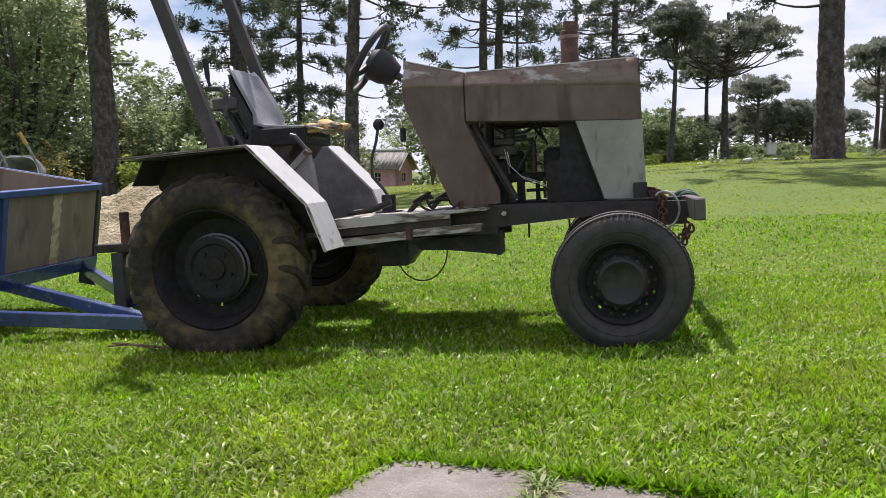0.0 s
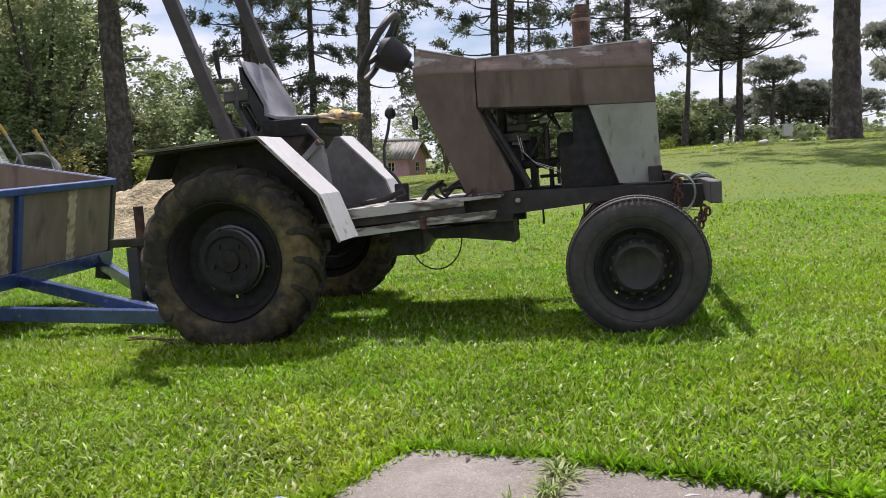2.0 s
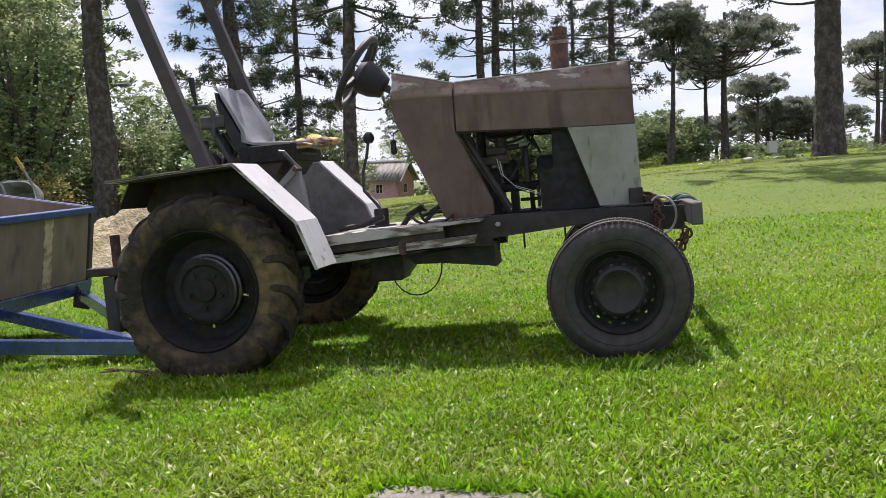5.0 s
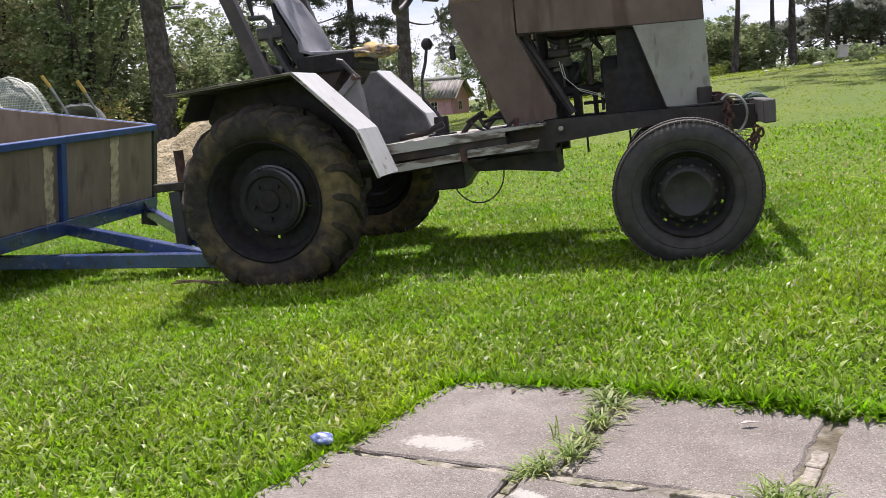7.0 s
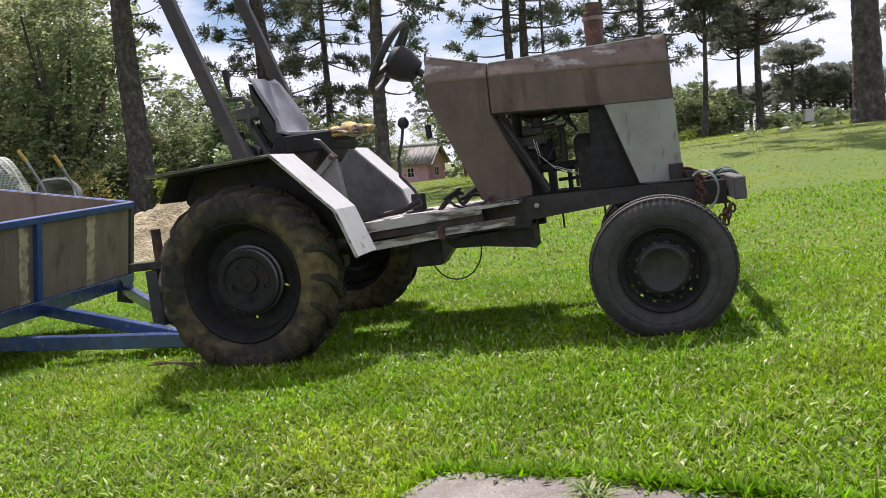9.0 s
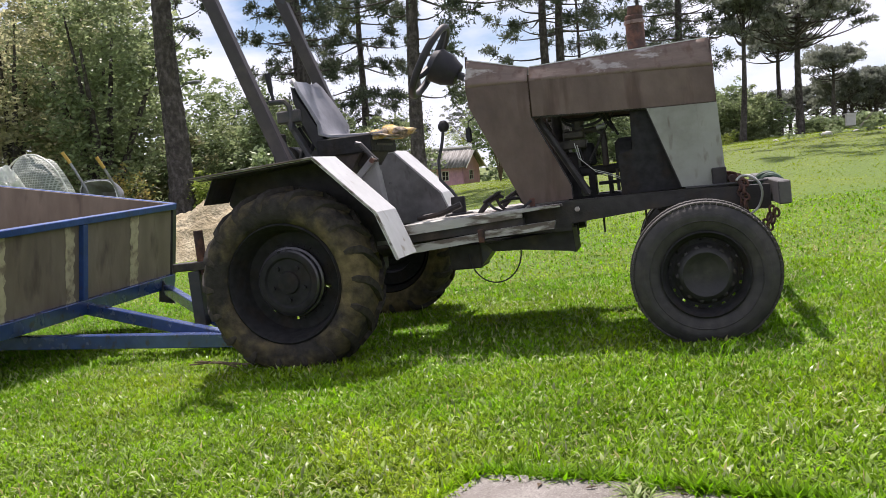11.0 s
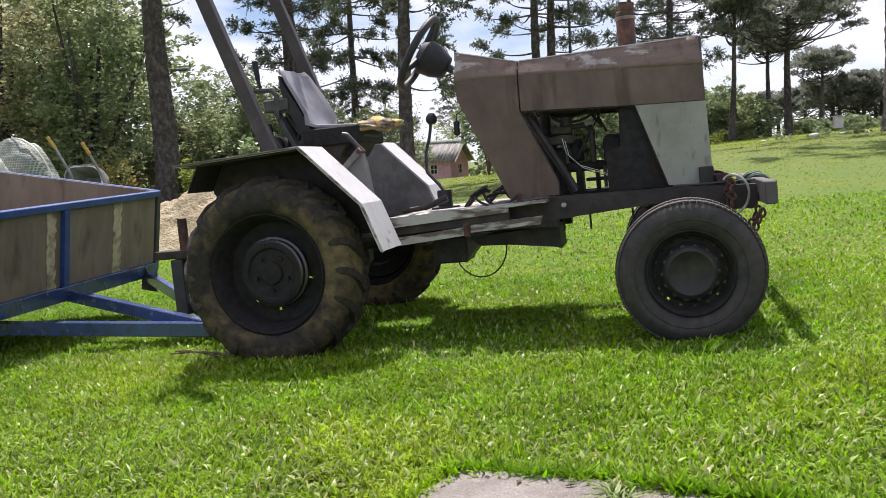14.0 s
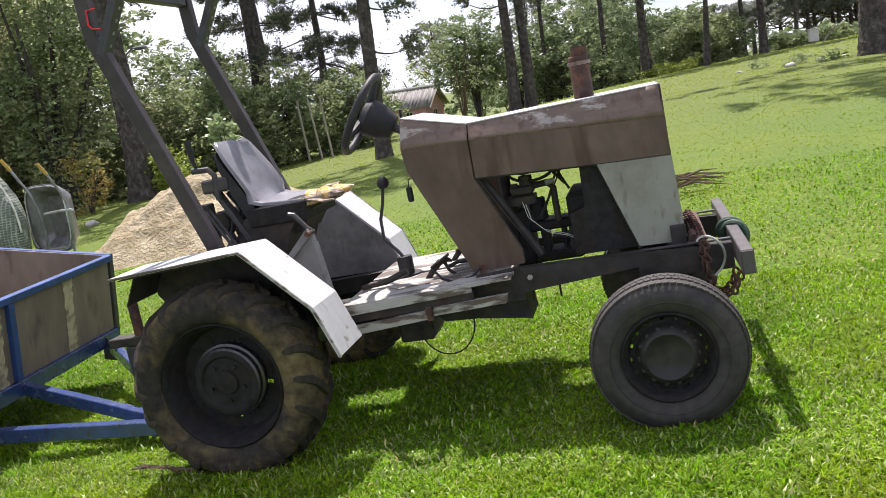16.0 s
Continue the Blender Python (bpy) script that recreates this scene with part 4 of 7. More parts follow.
        where += [((a.lerp(b, i / k)), (b - a).normalized()) for i in range(k)]
    links = []
    for i in range(2):
        links.append(Geo().ring((0, 0, 0), (0, 0, 1), 0.012, 0.0035, 12, 6, squash=0.62).mesh("link", M_RUST, True))
    for i, (p, d) in enumerate(where):
        ob = part("link", links[0], None, chain_parent, "rusty chain link" if i == 0 else "")
        ob.matrix_local = Matrix.Translation(p) @ d.to_track_quat("X", "Z").to_matrix().to_4x4() @ pose(0, 0, 0, 90 * (i % 2) + 20, 0, 0) @ Matrix.Diagonal((1.6, 1.6, 1.6, 1))
    # hitch behind
    part("hitch_bar", Geo().box((-1.02, -0.05, 0.43), (-0.50, 0.05, 0.475), cut=0.004), M_ENGINE, tractor, "dark rusty drawbar")
    part("hitch_post", Geo().tube([(-0.86, 0, 0.40), (-0.86, 0, 0.645)], 0.026, 14), M_RUST, tractor, "dark rusty upright hitch pipe", True)
    part("latch_plate", Geo().prism([(-0.80, 0.425), (-0.765, 0.425), (-0.775, 0.50), (-0.79, 0.49)], -0.075, -0.055), M_TRIM, tractor, "chipped white latch plate")
    part("hitch_plate", Geo().box((-0.93, -0.05, 0.12), (-0.86, 0.05, 0.425), cut=0.004), M_STEEL, tractor)


def engine():
    e = thing("engine", Matrix(), "", "")
    e.parent = tractor
    part("block", Geo().box((1.19, -0.11, 0.56), (1.255, 0.12, 0.82), cut=0.015).box((1.25, -0.09, 0.56), (1.47, 0.08, 0.605), cut=0.01).box((1.25, -0.08, 0.70), (1.47, 0.06, 0.745), cut=0.01).box((1.295, -0.08, 0.60), (1.325, 0.06, 0.71)).box((1.385, -0.06, 0.60), (1.40, 0.06, 0.71)).box((1.34, -0.07, 0.65), (1.47, 0.05, 0.665)), M_RIM, e, "black engine block")
    part("radiator", Geo().prism([(1.45, 0.60), (1.745, 0.60), (1.655, 0.965), (1.52, 0.985), (1.515, 0.80), (1.45, 0.78)], -0.235, 0.20), M_RIM, e, "black radiator")
    part("fan_shroud", Geo().box((1.435, -0.16, 0.70), (1.53, 0.16, 0.86), cut=0.02), M_RIM, e)
    part("bracket_plate", Geo().box((1.175, -0.15, 0.835), (1.305, -0.05, 0.875), cut=0.004).box((1.20, -0.12, 0.875), (1.23, -0.08, 0.93)), M_ENGINE, e, "greasy brown bracket plate")
    part("oil_filter", Geo().lathe([(0.0, 0.05), (0.034, 0.05), (0.038, 0.042), (0.038, -0.042), (0.034, -0.05), (0.0, -0.05)], 18, pose(1.30, -0.06, 0.80, 80, 0, 20)), M_RIM, e, "", True)
    part("carburettor", Geo().box((1.20, -0.14, 0.88), (1.30, -0.05, 0.92), cut=0.008).lathe([(0.0, 0.03), (0.03, 0.03), (0.03, -0.03), (0.0, -0.03)], 14, pose(1.27, -0.1, 0.93, 90)), M_ENGINE, e, "", True)
    part("intake_pipe", Geo().tube([(1.28, -0.1, 0.91), (1.36, -0.1, 0.915), (1.385, -0.1, 0.89), (1.385, -0.1, 0.74)], 0.015, 10), M_BLACK, e, "", True)
    part("standpipe", Geo().tube([(1.165, -0.02, 0.58), (1.165, -0.02, 1.02)], 0.026, 12), M_BLACK, e, "", True)
    part("upper_hose", Geo().tube([(1.17, 0.0, 0.99), (1.25, -0.03, 0.965), (1.34, -0.03, 0.975), (1.40, -0.05, 1.0)], 0.010, 8), M_PLASTIC, e, "", True)
    part("upper_hose", Geo().tube([(1.37, -0.1, 1.01), (1.40, -0.1, 0.95), (1.44, -0.1, 0.90)], 0.008, 8), M_PLASTIC, e, "", True)
    part("choke_rod", Geo().tube([(1.42, -0.12, 0.98), (1.36, -0.12, 0.85), (1.31, -0.12, 0.77)], 0.005, 6), M_BLACK, e)
    part("tap", Geo().tube([(1.36, -0.15, 0.92), (1.40, -0.15, 0.925)], 0.012, 8), M_GALV, e, "", True)
    for k in range(3):
        o = 0.012 * k
        pts = [(1.255 + o, -0.2, 0.86 - o), (1.27 + o, -0.21, 0.79 - o), (1.33 + o, -0.22, 0.73 - o), (1.41 + o, -0.21, 0.70 - o), (1.50, -0.2, 0.655 - o)]
        part("cable", Geo().tube(pts, 0.0018, 5), M_WIRE if k < 2 else M_PLASTIC, e, "pale loose cable" if k < 2 else "", True)
    for x in (1.43,):
        part("bracket", Geo().box((x, -0.19, 0.62), (x + 0.015, -0.17, 0.72), cut=0.002), M_BLACK, e)
    part("hose_loop", Geo().tube([(1.20 + 0.10 * (1 - math.cos(t)), -0.12, 0.985 - 0.05 * math.sin(t)) for t in np.linspace(0.1, 3.0, 12)], 0.007, 7), M_PLASTIC, e, "", True)
    part("cable", Geo().tube([(1.445, -0.1, 0.99), (1.38, -0.1, 0.88), (1.31, -0.1, 0.76)], 0.004, 5), M_PLASTIC, e)
    part("cable", Geo().tube([(1.405, -0.12, 0.99), (1.43, -0.12, 0.93), (1.455, -0.12, 0.875)], 0.006, 5), M_PLASTIC, e)
    part("rear_housing", Geo().box((1.14, -0.10, 0.60), (1.215, 0.08, 0.86), cut=0.012), M_BLACK, e)
    part("cowl_strut", Geo().tube([(1.10, -0.2, 0.99), (1.30, -0.2, 0.62)], 0.018, 8), M_BLACK, e)


def tyre_section(r_out, r_rim, half):
    """Outline of a tyre, from the inner bead over the tread to the outer bead."""
    return [(r_rim, -half * 0.72), (r_rim + 0.02, -half * 0.86), ((r_out + r_rim) / 2, -half), (r_out - 0.045, -half * 0.97), (r_out - 0.016, -half * 0.84), (r_out, -half * 0.6),
            (r_out + 0.004, 0.0), (r_out, half * 0.6), (r_out - 0.016, half * 0.84), (r_out - 0.045, half * 0.97), ((r_out + r_rim) / 2, half), (r_rim + 0.02, half * 0.86), (r_rim, half * 0.72)]


def front_wheel(s):
    w = thing("front_wheel", Matrix(), "", "")
    w.parent = tractor
    w.matrix_local = pose(1.768, s * 0.665, 0.270, 0, 0, 0 if s < 0 else 180)
    R, half = 0.293, 0.097
    part("tyre", Geo().lathe(tyre_section(R - 0.005, 0.172, half), 72), M_TYRE, w, "worn black car tyre", True)
    # tread: ribs cut into blocks, four rows
    block = {}
    for row, y in enumerate((-0.058, -0.020, 0.020, 0.058)):
        wide = 0.036 if row in (0, 3) else 0.034
        me = Geo().box((-0.0108, -wide / 2, -0.006), (0.0108, wide / 2, 0.004 if row in (1, 2) else 0.002), cut=0.0012).mesh("tread_block", M_TYRE)
        for k in range(72):
            a = (k + 0.5 * (row % 2)) * math.tau / 72
            ob = part("tread_block", me, None, w)
            ob.matrix_local = Matrix.Rotation(-a, 4, "Y") @ pose(R - (0.002 if row in (1, 2) else 0.008), y, 0, 0, 90, 0) @ pose(0, 0, 0, 0, 0, 12)
    for rr, y in ((0.215, -0.0925), (0.245, -0.091)):
        part("sidewall_rib", Geo().lathe([(rr - 0.003, y), (rr, y - 0.003), (rr + 0.003, y)], 60), M_TYRE, w, "", True)
    rim = [(0.170, -0.070), (0.174, -0.079), (0.168, -0.084), (0.161, -0.074), (0.154, -0.055), (0.148, -0.030), (0.143, -0.024)]
    r = part("rim", Geo().lathe(rim, 60), M_RIM, w, "black steel rim", True)
    part("barrel", Geo().lathe([(0.168, 0.07), (0.154, 0.06), (0.144, -0.024)], 48), M_RIM, w, "", True)
    pierced(r, 0.1425, 0.133, -0.024, -0.027, 64, set(range(0, 64, 4)))
    part("disc_edge", Geo().lathe([(0.1335, -0.027), (0.1240, -0.030)], 60), M_RIM, r, "", True)
    part("wheel_disc", Geo().lathe([(0.1245, -0.030), (0.112, -0.046), (0.100, -0.066), (0.088, -0.071), (0.070, -0.060), (0.056, -0.052), (0.030, -0.049), (0.012, -0.048), (0.0, -0.048)], 60), M_HUB, r, "black raised wheel disc", True)
    for k in range(14):
        a = k * math.tau / 14
        part("rim_bulge", Geo().lathe([(0.0, -0.006), (0.009, -0.004), (0.012, 0.004)], 8, Matrix.Rotation(a, 4, "Y") @ pose(0.107, -0.052, 0)), M_BLACK, r)


def pierced(rim, r1, r0, y1, y0, n, holes):
    """A flat ring of the disc with openings through it."""
    g = Geo()
    for k in range(n):
        if k in holes:
            continue
        a, b = k * math.tau / n, (k + 1) * math.tau / n
        g.add([(r1 * math.cos(a), y1, r1 * math.sin(a)), (r1 * math.cos(b), y1, r1 * math.sin(b)), (r0 * math.cos(b), y0, r0 * math.sin(b)), (r0 * math.cos(a), y0, r0 * math.sin(a))], [(0, 1, 2, 3)])
    ob = part("pierced_ring", g, M_RIM, rim, "ring of the disc with openings")
    ob.modifiers.new("thickness", "SOLIDIFY").thickness = 0.004


def rear_wheel(s):
    w = thing("rear_wheel", Matrix(), "", "")
    w.parent = tractor
    w.matrix_local = pose(0, s * 0.712, 0.392, 0, 0, 0 if s < 0 else 180)
    R = 0.404
    part("tyre", Geo().lathe([(0.262, -0.085), (0.272, -0.112), (0.292, -0.127), (0.330, -0.131), (0.367, -0.122), (0.392, -0.094), (0.406, 0.0), (0.392, 0.094), (0.367, 0.122), (0.330, 0.131), (0.292, 0.127), (0.272, 0.112), (0.262, 0.085)], 80), M_MUDTYRE, w, "muddy farm tyre with worn lugs", True)
    # worn slanting lugs that run over the shoulder
    for side in (-1, 1):
        sec = []
        for k, (x, y, rr, hh, wd) in enumerate(((0.0, -0.006, 0.402, 0.023, 0.021), (0.055, 0.058, 0.398, 0.023, 0.022), (0.090, 0.102, 0.382, 0.019, 0.023), (0.103, 0.124, 0.360, 0.008, 0.021), (0.106, 0.129, 0.336, -0.002, 0.012))):
            a0, a1 = (x - wd) / R, (x + wd) / R
            sec.append([(rr - 0.012, a0, y), (rr - 0.012, a1, y), (rr + hh, a1 - 0.014, y * (1.0 if k < 3 else 1.04)), (rr + hh, a0 + 0.014, y * (1.0 if k < 3 else 1.04))])
        verts = [(r * math.cos(a), side * y, r * math.sin(a)) for ring in sec for r, a, y in ring]
        n = len(sec)
        faces = [(i * 4 + j, i * 4 + (j + 1) % 4, (i + 1) * 4 + (j + 1) % 4, (i + 1) * 4 + j) for i in range(n - 1) for j in range(4)] + [(3, 2, 1, 0), tuple(range((n - 1) * 4, n * 4))]
        me = Geo().add(verts, faces).mesh("lug", M_LUG, True)
        for k in range(18):
            ob = part("lug", me, None, w)
            ob.matrix_local = Matrix.Rotation((k + 0.25 * side) * math.tau / 18, 4, "Y")
    rim = [(0.262, -0.088), (0.268, -0.104), (0.260, -0.112), (0.252, -0.098), (0.240, -0.065), (0.228, 0.0), (0.220, 0.012), (0.176, 0.014)]
    r = part("rim", Geo().lathe(rim, 60), M_RIM, w, "black deep-dished steel rim", True)
    part("barrel", Geo().lathe([(0.258, 0.085), (0.240, 0.06), (0.228, 0.0)], 48), M_RIM, w, "", True)
    pierced(r, 0.1765, 0.151, 0.014, 0.012, 72, {34, 45, 53, 69} if s < 0 else set())
    drum = part("hub_drum", Geo().lathe([(0.138, -0.058), (0.128, -0.062), (0.112, -0.060), (0.104, -0.050), (0.052, -0.050), (0.048, -0.062), (0.020, -0.066), (0.0, -0.066)], 60), M_RIM, w, "black hub drum with a stepped edge", True)
    # Side is lighter and glossier than the face, standing for sky light on it.
    part("drum_side", Geo().lathe([(0.152, 0.012), (0.159, -0.010), (0.157, -0.024), (0.147, -0.028), (0.146, -0.052), (0.138, -0.058)], 60), M_DRUM, drum, "side of the drum, glossier than its face", True)
    for k in range(5):
        a = k * math.tau / 5 + 0.35
        part("wheel_nut", Geo().lathe([(0.0, -0.014), (0.010, -0.014), (0.010, 0.0)], 6, Matrix.Rotation(a, 4, "Y") @ pose(0.078, -0.050, 0)), M_RIM, drum)


body_sheets()
lever_group()
seat_group()
loader_posts()
fenders()
chassis()
engine()
for side_of in (-1, 1):
    front_wheel(side_of)
    rear_wheel(side_of)


# ---- trees and shrubs ----
def tubes(paths, radii, n=5):
    """Many tapering limbs at once: paths (k, m, 3), radii (k, m)."""
    paths, radii = np.asarray(paths, float), np.asarray(radii, float)
    k, m, _ = paths.shape
    d = np.gradient(paths, axis=1)
    d /= np.linalg.norm(d, axis=2, keepdims=True) + 1e-9
    ref = np.where(np.abs(d[..., 2:3]) > 0.9, np.array([1.0, 0, 0]), np.array([0, 0, 1.0]))
    a = np.cross(d, ref)
    a /= np.linalg.norm(a, axis=2, keepdims=True) + 1e-9
    b = np.cross(a, d)
    t = np.arange(n) * 2 * np.pi / n
    v = paths[:, :, None] + radii[:, :, None, None] * (np.cos(t)[:, None] * a[:, :, None] + np.sin(t)[:, None] * b[:, :, None])
    idx = np.arange(k * m * n).reshape(k, m, n)
    nx = np.roll(idx, -1, axis=2)
    f = np.stack([idx[:, :-1], nx[:, :-1], nx[:, 1:], idx[:, 1:]], -1).reshape(-1, 4)
    return v.reshape(-1, 3), f


def unit(rng, n):
    v = rng.normal(size=(n, 3))
    return v / np.linalg.norm(v, axis=1, keepdims=True)


def brush_faces(centres, ahead, radius, per, rng, needles=12, length=0.075, width=0.034):
    """Star-like tufts: branchlets clad in stiff leaves that radiate from a limb's end."""
    k = len(centres)
    d = unit(rng, k * per) + 0.75 * np.repeat(ahead, per, axis=0) + np.array([0, 0, 0.18])
    d /= np.linalg.norm(d, axis=1, keepdims=True) + 1e-9
    ln = np.repeat(radius, per)[:, None] * rng.uniform(0.6, 1.15, (k * per, 1))
    base, way = np.repeat(centres, per, axis=0), d * ln
    n = len(base)
    s = rng.random((n, needles, 1)) ** 0.8
    root = base[:, None] + way[:, None] * s
    root[..., 2] -= 0.10 * ln * (s[..., 0] ** 2)
    out = rng.normal(size=(n, needles, 3))
    out -= (out * d[:, None]).sum(2, keepdims=True) * d[:, None]
    out /= np.linalg.norm(out, axis=2, keepdims=True) + 1e-9
    tip = out * 0.75 + d[:, None] * 0.75
    side = np.cross(tip, rng.normal(size=(n, needles, 3)))
    side /= np.linalg.norm(side, axis=2, keepdims=True) + 1e-9
    size = length * rng.uniform(0.7, 1.2, (n, needles, 1))
    v = np.stack([root - side * width / 2, root + side * width / 2, root + tip * size], 2).reshape(-1, 3)
    return v, np.arange(len(v)).reshape(-1, 3)


def pompon_faces(centres, radius, per, rng, size=0.085):
    """Rounded dense tufts: short stiff leaves standing out of a centre."""
    k = len(centres)
    d = unit(rng, k * per)
    d[:, 2] = np.where(d[:, 2] < -0.35, -d[:, 2], d[:, 2])
    r = np.repeat(radius, per)[:, None]
    root = np.repeat(centres, per, axis=0) + d * r * rng.uniform(0.35, 0.95, (k * per, 1)) * np.array([1, 1, 0.7])
    side = np.cross(d, unit(rng, k * per))
    side /= np.linalg.norm(side, axis=1, keepdims=True) + 1e-9
    tip = root + (d + 0.4 * side) * size * rng.uniform(0.6, 1.1, (k * per, 1))
    v = np.stack([root - side * size * 0.4, root + side * size * 0.4, tip], 1).reshape(-1, 3)
    return v, np.arange(len(v)).reshape(-1, 3)


def along(p, q, pick):
    """Points at the shares pick (k, m) of the polylines p (k, n, 3), and their directions."""
    k = len(p)
    at = np.stack([np.stack([np.interp(pick[i], q, p[i, :, c]) for c in range(3)], 1) for i in range(k)])
    ahead = np.stack([np.stack([np.interp(np.clip(pick[i] + 0.08, 0, 1.2), np.append(q, 1.2), np.append(p[i, :, c], p[i, -1, c] + 1.2 * (p[i, -1, c] - p[i, -2, c]))) for c in range(3)], 1) for i in range(k)]) - at
    return at, ahead / (np.linalg.norm(ahead, axis=2, keepdims=True) + 1e-9)


def araucaria(x, y, r, tall, low, reach, count, seed, lean=(0.0, 0.0), droop=0.3, dense=1.0, label="", flat=False, extra=()):
    """A tall bare trunk; whorls of long thin limbs that end in star-like tufts. flat: the umbrella crown of an old tree."""
    rng = np.random.default_rng(seed)
    z0 = up(x, y) - 0.15
    tree = thing("araucaria", pose(x, y, z0), label or "tall dark araucaria with bare trunk and tufted limbs", "tree", "araucarias")
    m, n = (220, 28) if r > 0.16 and y < 20 else (46, 16)
    s = np.linspace(0, 1, m)
    wob = 0.05 * np.sin(s * 9 + seed)
    axis = np.stack([lean[0] * s * tall + wob * r * 3, lean[1] * s * tall + wob[::-1] * r * 2, s * tall], 1)
    rad = r * (1 - 0.62 * s) * (1 + 0.35 * np.exp(-s * tall * 2.2))
    v, f = tubes(axis[None], rad[None], n)
    k = 1 + np.array([0.07 * noise.noise(Vector((p[0] * 5, p[1] * 5, p[2] * 3))) + 0.09 * noise.noise(Vector((p[0] * 9, p[1] * 9, p[2] * 15))) for p in v])
    centre = np.repeat(axis, n, axis=0)
    v = centre + (v - centre) * k[:, None]
    part("trunk", quick_mesh("trunk", v, f, M_BARK, True), None, tree)
    # whorls of six limbs
    q = np.linspace(0, 1, 8)
    whorl = np.arange(count) // 6
    top = np.clip((whorl + rng.uniform(-0.15, 0.15, count)) / max(whorl.max(), 1), 0, 1)
    zz = low + (tall - low) * top ** 0.9
    turn = np.arange(count) * math.tau / 6 + whorl * 0.55 + rng.normal(0, 0.16, count)
    if flat:
        zz = low + (tall - low) * 0.72 * top
        ln = reach * (0.35 + 0.65 * rng.random(count) ** 0.6) * (1 - 0.25 * top)
        goal = tall * (1 - 0.22 * (ln / reach) ** 2) - rng.choice([0.0, 0.0, 0.16, 0.34], count) * (tall - low) * 0.9
        rise = np.maximum(goal - zz, 0.04 * ln)[:, None] * (0.35 * q + 0.65 * q ** 2.4) - 0.05 * ln[:, None] * np.sin(q * np.pi)
    else:
        ln = reach * rng.uniform(0.6, 1.1, count) * (1 - 0.5 * top ** 1.5)
        rise = ln[:, None] * (-droop * q ** 1.2 * (1 - top[:, None]) + 0.16 * q ** 4 + 0.30 * top[:, None] * q)
    out = ln[:, None] * q
    bend = 0.06 * ln[:, None] * np.sin(q * 3 + turn[:, None])
    at = np.stack([np.interp(zz, axis[:, 2], axis[:, i]) for i in (0, 1)], 1)
    p = np.stack([at[:, :1] + np.cos(turn)[:, None] * out - np.sin(turn)[:, None] * bend, at[:, 1:] + np.sin(turn)[:, None] * out + np.cos(turn)[:, None] * bend, zz[:, None] + rise], 2)
    if len(extra):
        # single limbs: height, direction in degrees, length, rise
        more = [[(ll * t * math.cos(radians(a)), ll * t * math.sin(radians(a)), zl + up_by * t ** 2 - 0.10 * math.sin(math.pi * t)) for t in q] for zl, a, ll, up_by in extra]
        p, ln = np.concatenate([p, np.array(more)]), np.append(ln, [e[2] for e in extra])
    thick = (0.016 + 0.010 * ln)[:, None] * (1 - 0.72 * q)
    for i in range(len(p)):
        part("limb", quick_mesh("limb", *tubes(p[i:i + 1], thick[i:i + 1], 5), M_BARK, True), None, tree)
    k = len(p)
    if flat:
        per = int(4 * dense)
        pick = np.clip(1 - np.abs(rng.normal(0, 0.13, (k, per))), 0.55, 1.0)
        pick[:, 0] = 1.0
        base, _ = along(p, q, pick)
        base = base.reshape(-1, 3) + rng.normal(0, 0.12, (k * per, 3)) * np.array([1.5, 1.5, 0.5])
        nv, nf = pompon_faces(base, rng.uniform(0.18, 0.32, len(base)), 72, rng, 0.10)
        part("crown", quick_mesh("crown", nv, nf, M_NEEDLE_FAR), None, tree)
        return tree
    per = int(3 * dense)
    pick = np.clip(1 - np.abs(rng.normal(0, 0.16, (k, per))), 0.45, 1.0)
    pick[:, 0] = 1.0
    base, ahead = along(p, q, pick)
    aside = np.cross(ahead, np.array([0, 0, 1.0]))
    aside /= np.linalg.norm(aside, axis=2, keepdims=True) + 1e-9
    swing = rng.choice([-1, 1], (k, per, 1)) * rng.uniform(0.12, 0.36, (k, per, 1))
    swing[:, 0] = 0
    base = base + aside * swing + np.array([0, 0, 1.0]) * rng.uniform(-0.03, 0.10, (k, per, 1))
    ahead = ahead + aside * swing * 2.2
    nv, nf = brush_faces(base.reshape(-1, 3), ahead.reshape(-1, 3), rng.uniform(0.26, 0.44, k * per), 26, rng, 10, 0.065, 0.036)
    part("crown", quick_mesh("crown", nv, nf, M_NEEDLE), None, tree)
    return tree


def leaf_faces(centres, radius, per, size, rng, flat=0.7):
    """Leaves in clumps: pointed four-cornered blades."""
    k = len(centres)
    c = np.repeat(centres, per, axis=0) + unit(rng, k * per) * (rng.random((k * per, 1)) ** 0.5) * np.repeat(radius, per)[:, None] * np.array([1, 1, flat])
    a = unit(rng, k * per)
    a[:, 2] *= 0.6
    n = np.cross(a, unit(rng, k * per))
    n /= np.linalg.norm(n, axis=1, keepdims=True) + 1e-9
    s = size * rng.uniform(0.6, 1.3, (k * per, 1))
    v = np.stack([c - a * s, c + n * s * 0.42, c + a * s, c - n * s * 0.42], 1).reshape(-1, 3)
    return v, np.arange(len(v)).reshape(-1, 4)


